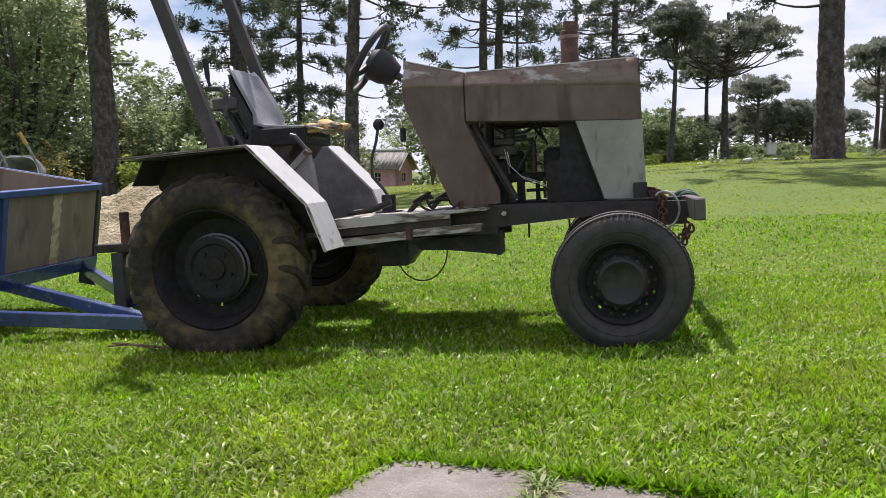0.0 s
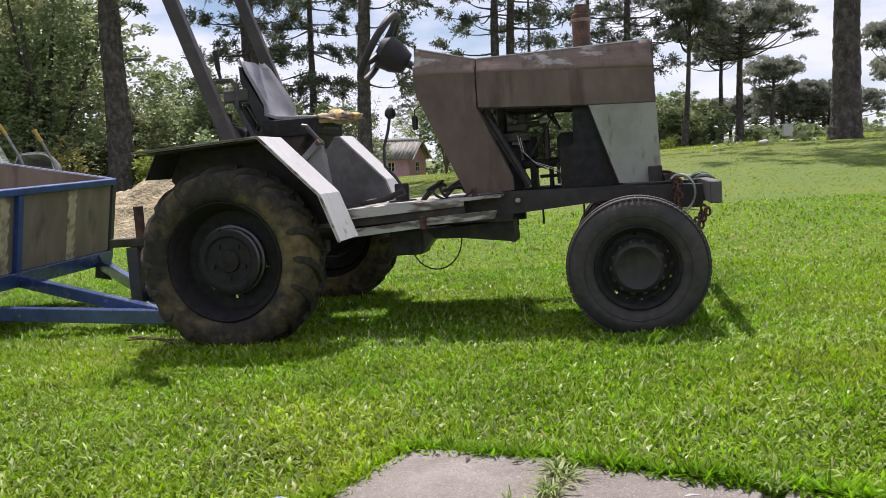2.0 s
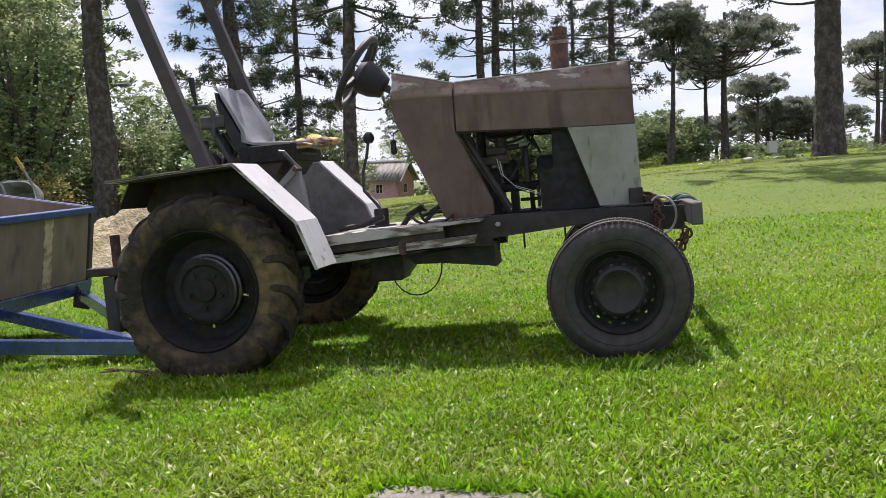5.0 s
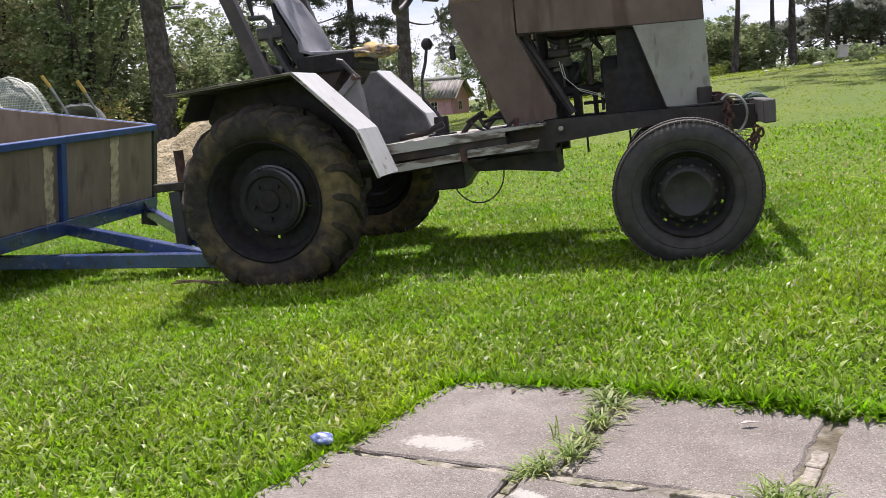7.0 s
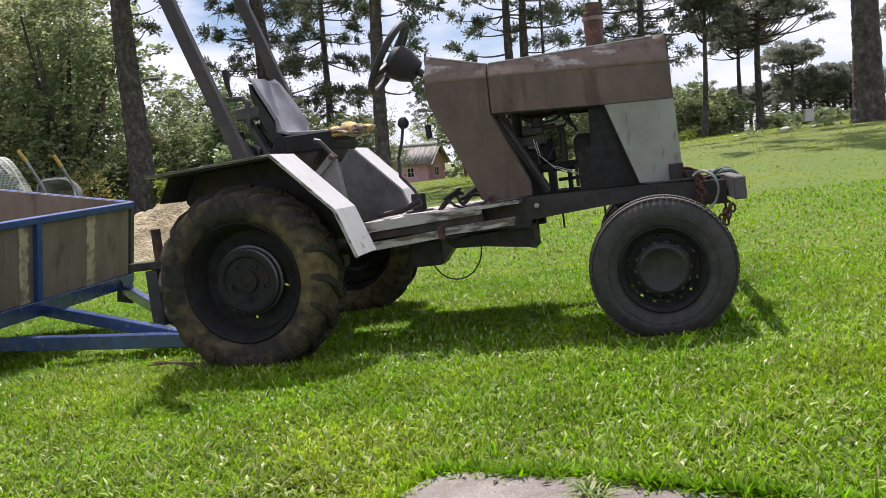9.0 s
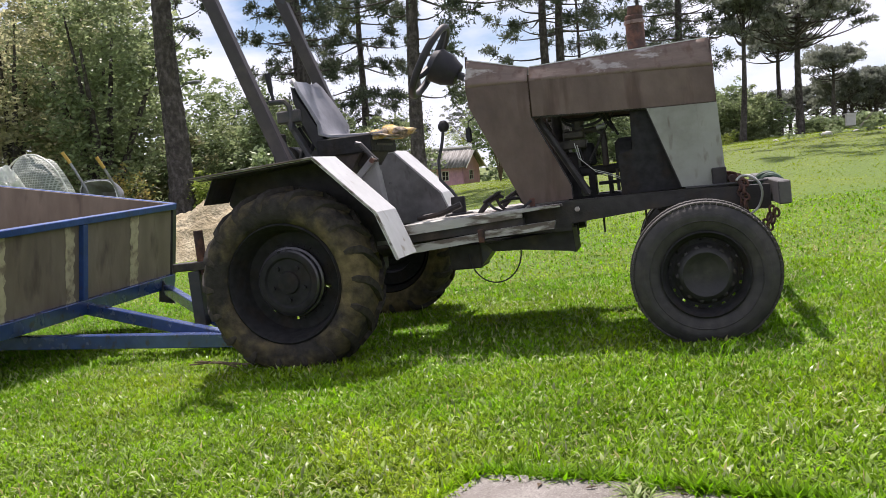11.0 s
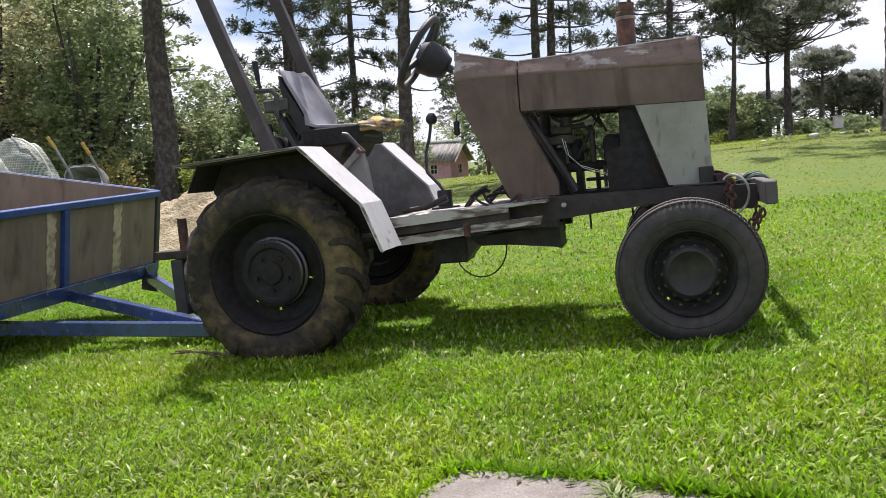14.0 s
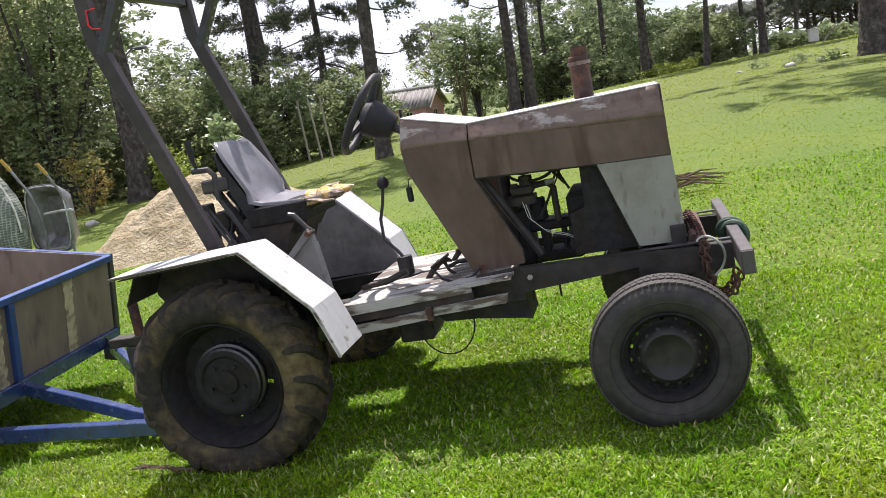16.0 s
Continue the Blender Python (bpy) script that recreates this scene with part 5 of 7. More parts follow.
def broadleaf(name, x, y, tall, wide, clumps, per, seed, mat=None, leaf=0.085, low=0.0, label="", group=""):
    """A branching tree or shrub with a crown of leaf clumps and gaps."""
    rng = np.random.default_rng(seed)
    z0 = up(x, y) - 0.1
    tree = thing(name, pose(x, y, z0), label or "dense green broadleaf tree at the lawn's edge", "shrub" if name == "shrub" else "tree", group)
    n = 7
    ang = rng.uniform(0, 2 * np.pi, n)
    tilt = rng.uniform(0.05, 0.38, n)
    q = np.linspace(0, 1, 6)
    ln = tall * rng.uniform(0.5, 0.78, n)
    p = np.stack([np.cos(ang)[:, None] * np.sin(tilt)[:, None] * ln[:, None] * q ** 1.3, np.sin(ang)[:, None] * np.sin(tilt)[:, None] * ln[:, None] * q ** 1.3, np.cos(tilt * 0.7)[:, None] * ln[:, None] * q], 2)
    thick = (0.022 * tall) * (1 - 0.8 * q)[None] * rng.uniform(0.5, 1, (n, 1))
    for i in range(n):
        part("limb", quick_mesh("limb", *tubes(p[i:i + 1], thick[i:i + 1], 6), M_BARK, True), None, tree)
    d = unit(rng, clumps)
    rad = rng.random((clumps, 1)) ** 0.4
    lump = 1 + 0.35 * np.sin(d[:, :1] * 5 + seed) * np.sin(d[:, 1:2] * 4 + d[:, 2:] * 3)
    mid = low + (tall - low) / 2
    c = d * rad * lump * np.array([wide, wide, (tall - low) / 2]) + np.array([0, 0, mid])
    c[:, 2] = np.maximum(c[:, 2], 0.06 + 0.3 * low)
    r = rng.uniform(0.16, 0.42, clumps) * (0.5 + 0.12 * tall)
    v, f = leaf_faces(c, r, per, leaf, rng)
    part("crown", quick_mesh("crown", v, f, mat or M_LEAF), None, tree)
    return tree


def plant_woods():
    # x, y, trunk radius, height, lowest limb, reach, limbs
    araucaria(-12.8, 18.8, 0.34, 11, 6.8, 3.4, 60, 1, label="thick grey-brown araucaria trunk beside a sand heap", extra=((4.7, -20, 0.9, 0.2), (5.4, 10, 1.1, 0.2)))
    araucaria(3.69, 17.5, 0.255, 12, 5.2, 4.6, 96, 2, (0.012, 0), dense=1.7, label="thick dark araucaria trunk on the lawn's crest", extra=((3.0, 176, 1.5, 0.35),))
    araucaria(-5.78, 17.7, 0.165, 10, 4.5, 2.1, 54, 3, (0.010, 0), extra=((4.0, 15, 0.9, 0.25), (3.6, -10, 0.75, 0.1), (3.3, 20, 0.8, -0.1), (2.4, 5, 0.8, -0.1), (4.1, 190, 0.7, 0.2)))
    araucaria(-12.87, 26, 0.37, 9.5, 3.5, 1.9, 48, 4, (-0.014, 0), 0.2, 1.4)
    araucaria(-12.5, 30, 0.17, 9.0, 3.1, 2.3, 48, 5, (0, 0), 0.5, 2.1)
    araucaria(-5.15, 28, 0.19, 9.0, 5.1, 1.9, 30, 6, (0.004, 0), 0.1, extra=((3.9, 178, 1.9, 0.35), (3.55, 185, 1.2, 0.25)))
    araucaria(-4.72, 28.4, 0.19, 9.2, 4.6, 1.8, 36, 7, (0.006, 0), 0.1, extra=((3.9, 10, 1.2, 0.2),))
    araucaria(-6.2, 40, 0.11, 9, 5.0, 1.3, 30, 8)
    araucaria(-1.25, 32, 0.17, 9.0, 3.2, 2.0, 54, 9, droop=0.2, dense=1.25)
    araucaria(0.79, 30, 0.10, 5.4, 3.2, 0.85, 36, 11, (0.035, 0), flat=True)
    araucaria(2.10, 36, 0.11, 4.6, 3.1, 1.5, 42, 12, flat=True)
    araucaria(2.58, 32, 0.14, 5.2, 3.0, 2.5, 60, 13, (0.006, 0), 0.1, flat=True)
    araucaria(4.75, 45, 0.12, 4.8, 3.2, 1.6, 42, 14, flat=True)
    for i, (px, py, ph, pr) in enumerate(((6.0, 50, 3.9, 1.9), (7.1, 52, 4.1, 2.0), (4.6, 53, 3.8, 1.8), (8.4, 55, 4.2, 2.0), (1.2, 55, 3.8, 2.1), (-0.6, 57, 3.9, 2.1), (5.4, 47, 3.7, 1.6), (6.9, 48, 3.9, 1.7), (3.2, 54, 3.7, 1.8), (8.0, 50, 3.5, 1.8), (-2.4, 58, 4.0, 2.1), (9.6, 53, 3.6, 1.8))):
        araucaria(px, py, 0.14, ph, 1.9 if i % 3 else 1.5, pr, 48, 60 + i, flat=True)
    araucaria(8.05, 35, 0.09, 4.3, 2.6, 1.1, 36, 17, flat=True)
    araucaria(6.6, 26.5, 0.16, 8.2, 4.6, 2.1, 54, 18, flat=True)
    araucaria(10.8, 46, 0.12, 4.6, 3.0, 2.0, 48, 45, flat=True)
    araucaria(-16.8, 33, 0.16, 10, 4.0, 1.6, 36, 20)
    araucaria(-3.3, 38, 0.13, 9.5, 5.4, 1.6, 36, 21)
    araucaria(-1.9, 41, 0.12, 8.5, 5.4, 1.4, 30, 22)
    for i, (x, y) in enumerate(((-26, 60), (-19.5, 66), (-12, 66), (-6, 62))):
        araucaria(x, y, 0.16, 7.2 + (i * 37 % 5) * 0.4, 3.2, 2.4, 42, 50 + i, droop=0.15, flat=i != 0)
    # dense wood at the lawn's left edge
    wall = [(-15.6, 19.4, 7.5, 2.1), (-18.0, 18.6, 8.0, 2.6), (-20.8, 19.8, 8.5, 3.0), (-24.5, 21, 9, 3.2), (-18.6, 23.5, 8.5, 2.6), (-22.0, 25, 9, 3.0), (-26, 17, 8, 3.2), (-21.5, 16.0, 6.5, 2.4)]
    for i in range(12):
        broadleaf("shrub", -27 + i * 1.35, 21.5 + (i * 5 % 4) * 0.5, 2.2 + (i * 7 % 5) * 0.22, 1.2, 90, 36, 240 + i, M_LEAF if i % 3 else M_LEAF_DARK, 0.085, 0, "leafy undergrowth at the wood's edge", "undergrowth")
    for i, (x, y, h, w) in enumerate(wall):
        broadleaf("tree", x, y, h, w, 500, 32, 100 + i, M_LEAF_DARK if i % 2 else M_LEAF, 0.125 if y > 19.9 else 0.085, 0.2, "dense shady tree of the wood's edge", "wood edge")
    for i, (x, y, h, w) in enumerate(((-12.6, 23, 3.3, 1.6), (-11.0, 24.5, 2.9, 1.5), (-14.2, 25, 4.2, 1.9), (-9.9, 26, 2.5, 1.3), (-16, 27, 4.4, 2.1), (-14.6, 22.4, 3.7, 1.5))):
        broadleaf("tree", x, y, h, w, 300, 36, 120 + i, M_LEAF, 0.075, 0.0, "bushy green tree in sunlight", "bushy trees")
    broadleaf("shrub", -12.05, 19.1, 1.45, 0.62, 60, 40, 130, M_LEAF_LIGHT, 0.06, 0, "yellow-green shrub in sunlight behind a sand heap")
    broadleaf("shrub", -12.9, 17.0, 1.7, 0.6, 44, 30, 131, M_LEAF_RUST, 0.05, 0, "thin shrub with yellowing leaves beside a trunk")
    broadleaf("shrub", -11.05, 20.2, 2.05, 0.42, 22, 20, 132, M_LEAF_PALE, 0.12, 0.7, "upright shrub with large pale leaves")
    # bushes on the crest and behind the tractor
    for i, (x, y, h, w) in enumerate(((0.0, 34, 1.9, 1.15), (1.35, 34.5, 1.8, 1.15), (-1.5, 36, 2.3, 1.3), (3.6, 37, 0.8, 0.9), (5.0, 36, 0.7, 1.0), (-3.6, 38, 2.4, 1.4), (7.2, 38, 0.8, 1.1), (9.3, 36, 0.9, 1.0), (0.7, 33.6, 2.0, 1.2))):
        broadleaf("shrub", x, y, h, w, 170, 36, 140 + i, M_LEAF if i in (0, 1, 8) else M_LEAF_COOL, 0.075, 0, "rounded green bush under the trees", "crest bushes")
    broadleaf("tree", -9.3, 39, 4.8, 2.2, 400, 40, 150, M_LEAF_COOL, 0.09, 1.2, "broad green tree beside the pink house")
    for i, (x, y, h) in enumerate(((-8.0, 43, 3.3), (-6.6, 42, 5.0), (-5.2, 44, 5.6), (-3.9, 42, 5.2), (-2.6, 44, 5.2), (-1.2, 44, 3.6), (-7.3, 46, 4.6), (-4.4, 47, 5.8), (-0.2, 46, 3.8), (-5.7, 40, 3.2), (-2.9, 40, 3.6))):
        broadleaf("tree", x, y, h, 1.6, 190, 26, 180 + i, M_LEAF_COOL, 0.11, 0.3, "bushy green tree behind the lawn's crest", "crest trees")
    broadleaf("tree", -21.3, 67, 5.6, 1.3, 60, 26, 190, M_LEAF_LIGHT, 0.09, 2.4, "thin pale tree behind the pink house")
    broadleaf("tree", -11.2, 47, 3.8, 1.5, 150, 36, 151, M_LEAF, 0.09, 0.6, "bushy green tree beside the pink house")
    for i in range(13):
        x = -34 + i * 4.1
        broadleaf("tree", x, 63 + (i * 7 % 5), 2.7 + (i * 5 % 4) * 0.35, 2.4, 90, 30, 160 + i, M_LEAF_COOL, 0.13, 0.0, "distant green tree of the far wood", "far wood")
    for i, (x, y) in enumerate(((-1.0, 31.8), (-0.4, 32.0), (0.2, 32.2))):
        broadleaf("weed_clump", x, y, 0.5, 0.45, 22, 30, 230 + i, M_LEAF_LIGHT, 0.05, 0, "low tawny weeds under the trees", "crest weeds")
    # saplings with bare twigs near the house
    for i, (x, y) in enumerate(((-10.5, 29.5), (-7.15, 29))):
        rng = np.random.default_rng(200 + i)
        bare = thing("sapling", pose(x, y, up(x, y) - 0.05), "thin pale sapling with sparse leaves", "tree", "saplings")
        for k in range(14):
            a, h = rng.uniform(0, 6.28), rng.uniform(1.6, 3.2)
            part("twig", Geo().tube([(0, 0, 0), (0.2 * math.cos(a), 0.2 * math.sin(a), h * 0.5), (0.75 * math.cos(a), 0.75 * math.sin(a), h)], [0.02, 0.012, 0.004], 5), M_TWIG, bare)
        c = rng.uniform(-1, 1, (60, 3)) * np.array([0.7, 0.7, 1.1]) + np.array([0, 0, 2.3])
        part("crown", quick_mesh("crown", *leaf_faces(c, np.full(60, 0.25), 9, 0.05, rng), M_LEAF), None, bare)
    # weeds on the crest by the trunk
    for i, (x, y) in enumerate(((3.0, 17.6), (2.5, 18.6), (4.6, 18.2), (1.9, 20.5), (5.2, 19.0), (2.9, 21.5))):
        broadleaf("weed_clump", x, y, 0.24, 0.26, 12, 22, 220 + i, M_LEAF, 0.04, 0, "tall weeds at the lawn's crest", "crest weeds")


plant_woods()


# ---- trailer ----
def build_trailer():
    # local axes: x back along the trailer, y across, z up from the ground below the front board
    turn = pose(0, 0, 0, -1.8, -8.2, 184)
    m = Matrix.Translation(Vector((-2.636, 4.833, 0.642)) - turn @ Vector((0, -0.925, 0.835))) @ turn
    t = thing("trailer", m, "blue steel trailer with weathered plywood boards, hitched to the tractor", "trailer")
    lo, hi, half, length = 0.325, 0.835, 0.925, 2.3
    bar = 0.02

    def board(name, size, at, rail_axis):
        return part(name, Geo().box((0, 0, 0), size, Matrix.Translation(at), 0.002), M_PLY, t, "weathered brown plywood board")

    front = board("front_board", (0.012, 2 * half - 0.06, hi - lo - 0.05), (0.010, -half + 0.03, lo + 0.02), 1)
    board("rear_board", (0.012, 2 * half - 0.06, hi - lo - 0.05), (length - 0.02, -half + 0.03, lo + 0.02), 1)
    for s in (-1, 1):
        board("side_board", (length - 0.06, 0.012, hi - lo - 0.023), (0.03, s * (half - 0.027) - 0.006, lo + 0.02), 0)
        part("top_rail", Geo().box((0.0, s * half - bar, hi - 0.038), (length, s * half + bar, hi), cut=0.003), M_BLUE, t, "blue square tube")
        part("bottom_rail", Geo().box((0.0, s * half - bar, lo - 0.03), (length, s * half + bar, lo + 0.03), cut=0.003), M_NAVY, t, "dark blue lower rail")
        for x in (0.02, length / 2, length - 0.02):
            part("post", Geo().box((x - bar, s * half - bar, lo), (x + bar, s * half + bar, hi - 0.039), cut=0.003), M_BLUE if x > 0.5 else M_STEEL, t)
    for x in (0.0, length):
        part("top_rail", Geo().box((x - bar, -half + 0.0205, hi - 0.038), (x + bar, half - 0.0205, hi), cut=0.003), M_BLUE, t, "blue square tube")
        part("bottom_rail", Geo().box((x - bar, -half + 0.0205, lo - 0.05), (x + bar, half - 0.0205, lo + 0.035), cut=0.003), M_NAVY, t, "dark blue lower rail")
        part("post", Geo().box((x - bar, -0.022, lo + 0.036), (x + bar, 0.022, hi - 0.039), cut=0.003), M_BLUE, t, "blue middle post")
    # peeling strips on the front board, ragged down one edge
    rng = random.Random(8)
    for y, w, z0, z1 in ((0.49, 0.078, 0.36, 0.80), (-0.10, 0.07, 0.34, 0.80), (-0.62, 0.07, 0.34, 0.80), (-0.42, 0.18, 0.335, 0.36), (-0.86, 0.03, 0.35, 0.5)):
        n = 16
        left = [(-y - w / 2 + rng.uniform(-0.012, 0.012), z0 + (z1 - z0) * i / n) for i in range(n + 1)]
        right = [(-y + w / 2 + rng.uniform(-0.006, 0.006), z0 + (z1 - z0) * i / n) for i in range(n, -1, -1)]
        part("seam_strip", Geo().prism(left + right, 0.0065, 0.0095, axis=0), M_TAPE, front, "peeling cream filler strip")
    part("floor", Geo().box((0.02, -half + 0.03, lo - 0.005), (length - 0.02, half - 0.03, lo + 0.015)), M_PLY, t)
    # drawbar: three tubes that meet at the hitch
    back = m.inverted()
    for a, b, w in (((-3.3, 3.545, -0.035), (-1.45, 3.70, -0.035), 0.036), ((-2.66, 3.97, 0.085), (-1.50, 3.69, -0.03), 0.032), ((-2.66, 4.70, 0.085), (-1.50, 3.76, -0.03), 0.032)):
        a, b = back @ Vector(a), back @ Vector(b)
        q = Matrix.Translation(a) @ (b - a).to_track_quat("X", "Z").to_matrix().to_4x4()
        part("drawbar", Geo().box((0, -0.026, -w), ((b - a).length, 0.026, w), q, 0.004), M_NAVY, t, "dark blue square drawbar tube")
    part("coupling", Geo().box((-0.06, -0.05, -0.05), (0.16, 0.05, 0.03), back @ pose(-1.5, 3.72, -0.02, 0, 0, 10), cut=0.01), M_STEEL, t)
    part("gusset", Geo().prism([(-0.12, 0.20), (0.0, 0.20), (0.0, 0.34), (-0.03, 0.34)], -half + 0.16, -half + 0.17), M_STEEL, t, "dark gusset with scraped paint")
    part("axle", Geo().tube([(1.3, -0.8, 0.075), (1.3, 0.8, 0.075)], 0.03, 10), M_STEEL, t)
    for s in (-1, 1):
        w = part("wheel", Geo().lathe(tyre_section(0.27, 0.17, 0.08), 40, pose(1.3, s * 0.74, 0.075)), M_TYRE, t, "black trailer tyre", True)
        part("rim", Geo().lathe([(0.17, -0.05), (0.16, -0.03), (0.05, -0.03), (0.0, -0.04)], 32, pose(1.3, s * 0.74, 0.075, 0, 0, 0 if s < 0 else 180)), M_STEEL, w, "", True)


build_trailer()


# ---- sand heap, barrows, sack ----
def build_heap():
    n, k = 120, 56
    verts, faces = [], []
    for j in range(k + 1):
        s = j / k
        for i in range(n):
            a = i * math.tau / n
            rr = s * (1.58 + 0.20 * math.sin(2 * a + 0.6) + 0.12 * math.sin(5 * a))
            x, y = -5.70 + rr * math.cos(a) * 0.95, 10.6 + rr * math.sin(a) * 1.05
            h = 0.90 * (1 - s ** 1.3) + 0.10 * math.exp(-((s - 0.35) ** 2) / 0.02) * math.sin(3 * a + 1)
            h += (0.13 * noise.noise(Vector((x * 1.6, y * 1.6, 3))) + 0.06 * noise.noise(Vector((x * 5, y * 5, 5))) + 0.03 * noise.noise(Vector((x * 12, y * 12, 8)))) * min(1, 3 * (1 - s))
            verts.append((x, y, up(x, y) + h - 0.03))
    faces = [(j * n + i, j * n + (i + 1) % n, (j + 1) * n + (i + 1) % n, (j + 1) * n + i) for j in range(k) for i in range(n)]
    g = Geo().add(verts, faces)
    solo("sand_heap", g, M_SAND, "large heap of tan building sand on the lawn", "sand heap", True)


build_heap()


def build_barrow(x, y, turn, label):
    """A wheelbarrow standing on its nose, handles up."""
    b = thing("wheelbarrow", pose(x, y, up(x, y), 0, 0, turn), label, "wheelbarrow", "barrows")
    bm = bmesh.new()
    bmesh.ops.create_grid(bm, x_segments=10, y_segments=10, size=1)
    for p in bm.verts:
        u, v = p.co.x * (1 - 0.26 * p.co.y ** 4) ** 0.5, p.co.y * (1 - 0.16 * p.co.x ** 4) ** 0.5
        r = max(abs(p.co.x), abs(p.co.y))
        depth = 0.26 * max(0.0, min(1.0, (1 - r) * 2.3))
        # the tray stands upright: its mouth faces away from the lawn
        p.co = Vector((u * 0.36 * (1 - 0.06 * v) - 0.06, 0.10 + depth, 0.76 + v * 0.43))
    tray = part("tray", Geo().take(bm), M_GALV, b, "dented grey steel tray", True)
    tray.modifiers.new("thickness", "SOLIDIFY").thickness = 0.006
    for s in (-1, 1):
        lift = -0.05 * s
        h = part("handle", Geo().tube([(s * 0.20 + 0.10, 0.06, 0.16), (s * 0.25 + 0.16, 0.04, 0.66), (s * 0.265 + 0.155, 0.03, 0.90), (s * 0.28 + 0.11, 0.0, 1.08 + lift * 0.5), (s * 0.30 + 0.02, -0.12, 1.40 + lift)], 0.017, 8), M_GALV, b, "bent steel tube handle", True)
        part("grip", Geo().tube([(s * 0.30 + 0.03, -0.105, 1.365 + lift), (s * 0.305 - 0.02, -0.17, 1.51 + lift)], 0.022, 10), M_YELLOW, h, "yellow plastic grip", True)
        part("leg", Geo().tube([(s * 0.22, 0.04, 0.40), (s * 0.22, -0.22, 0.42), (s * 0.10, -0.24, 0.42)], 0.012, 8), M_GALV, b, "", True)
    part("stand_bar", Geo().tube([(-0.02, 0.03, 0.83), (0.25, 0.01, 0.85), (0.56, -0.04, 0.86)], 0.017, 8), M_PALEBAR, b, "pale bare metal bar", True)
    edge = [(math.copysign(abs(math.cos(a)) ** 0.5, math.cos(a)) * 0.345 - 0.06, 0.098, 0.76 + math.copysign(abs(math.sin(a)) ** 0.5, math.sin(a)) * 0.41) for a in (math.tau * k / 40 for k in range(41))]
    part("rim", Geo().tube(edge, 0.009, 6), M_PALEBAR, tray, "rolled bright rim", True)
    part("wheel", Geo().lathe(tyre_section(0.16, 0.09, 0.04), 28, pose(0, 0.0, 0.16, 0, 0, 90)), M_TYRE, b, "", True)
    part("axle_bracket", Geo().tube([(-0.20, 0.06, 0.16), (0.20, 0.06, 0.16)], 0.012, 8), M_GALV, b)


build_barrow(-6.97, 9.05, -8, "grey wheelbarrow stood on end with yellow-gripped handles")
build_barrow(-8.6, 8.6, 14, "grey wheelbarrow stood on end beside a white sack")


def build_sack(x, y):
    bm = bmesh.new()
    bmesh.ops.create_icosphere(bm, subdivisions=5, radius=1.0)
    for p in bm.verts:
        q = p.co.copy()
        fold = 0.035 * noise.noise(q * 2.2) + 0.015 * noise.noise(q * 6)
        p.co = Vector((q.x * 0.60, q.y * 0.35, max(q.z, -0.85) * 0.86 + 0.72)) * (1 + fold)
    sack = thing("net_bag", pose(x, y, up(x, y), 0, 0, 0), "bulging white net bag standing on the lawn", "bag")
    part("bag", Geo().take(bm), M_MESHWHITE, sack, "", True)
    hem = [(0.615 * math.cos(a), -0.06, 0.73 + 0.875 * math.sin(a)) for a in (math.pi * k / 24 for k in range(25))]
    part("hem", Geo().tube(hem, 0.012, 8), M_SHEET, sack, "pale sewn hem", True)


build_sack(-7.63, 8.75)


def build_sheet(x, y):
    """A crumpled sheet gathered to a ridge, with sharp creases."""
    bm = bmesh.new()
    bmesh.ops.create_icosphere(bm, subdivisions=6, radius=1.0)
    for p in bm.verts:
        q = p.co.copy()
        crease = 0.10 * (1 - abs(noise.noise(q * 1.9 + Vector((4, 1, 2)))) * 2) + 0.07 * (1 - abs(noise.noise(q * 4.6)) * 2) + 0.02 * noise.noise(q * 14)
        wide = 0.62 - 0.16 * max(q.z, -0.8)
        p.co = Vector((q.x * wide, q.y * 0.26, max(q.z, -0.85) * 0.78 + 0.66)) * (0.90 + crease)
    solo("plastic_sheet", Geo().take(bm), M_SHEET, "crumpled white plastic sheet gathered beside a net bag", "plastic sheet", True, m=pose(x, y, up(x, y), 0, 0, 0) @ Matrix.Diagonal((1.2, 1.0, 1.04, 1)))


build_sheet(-7.78, 8.2)


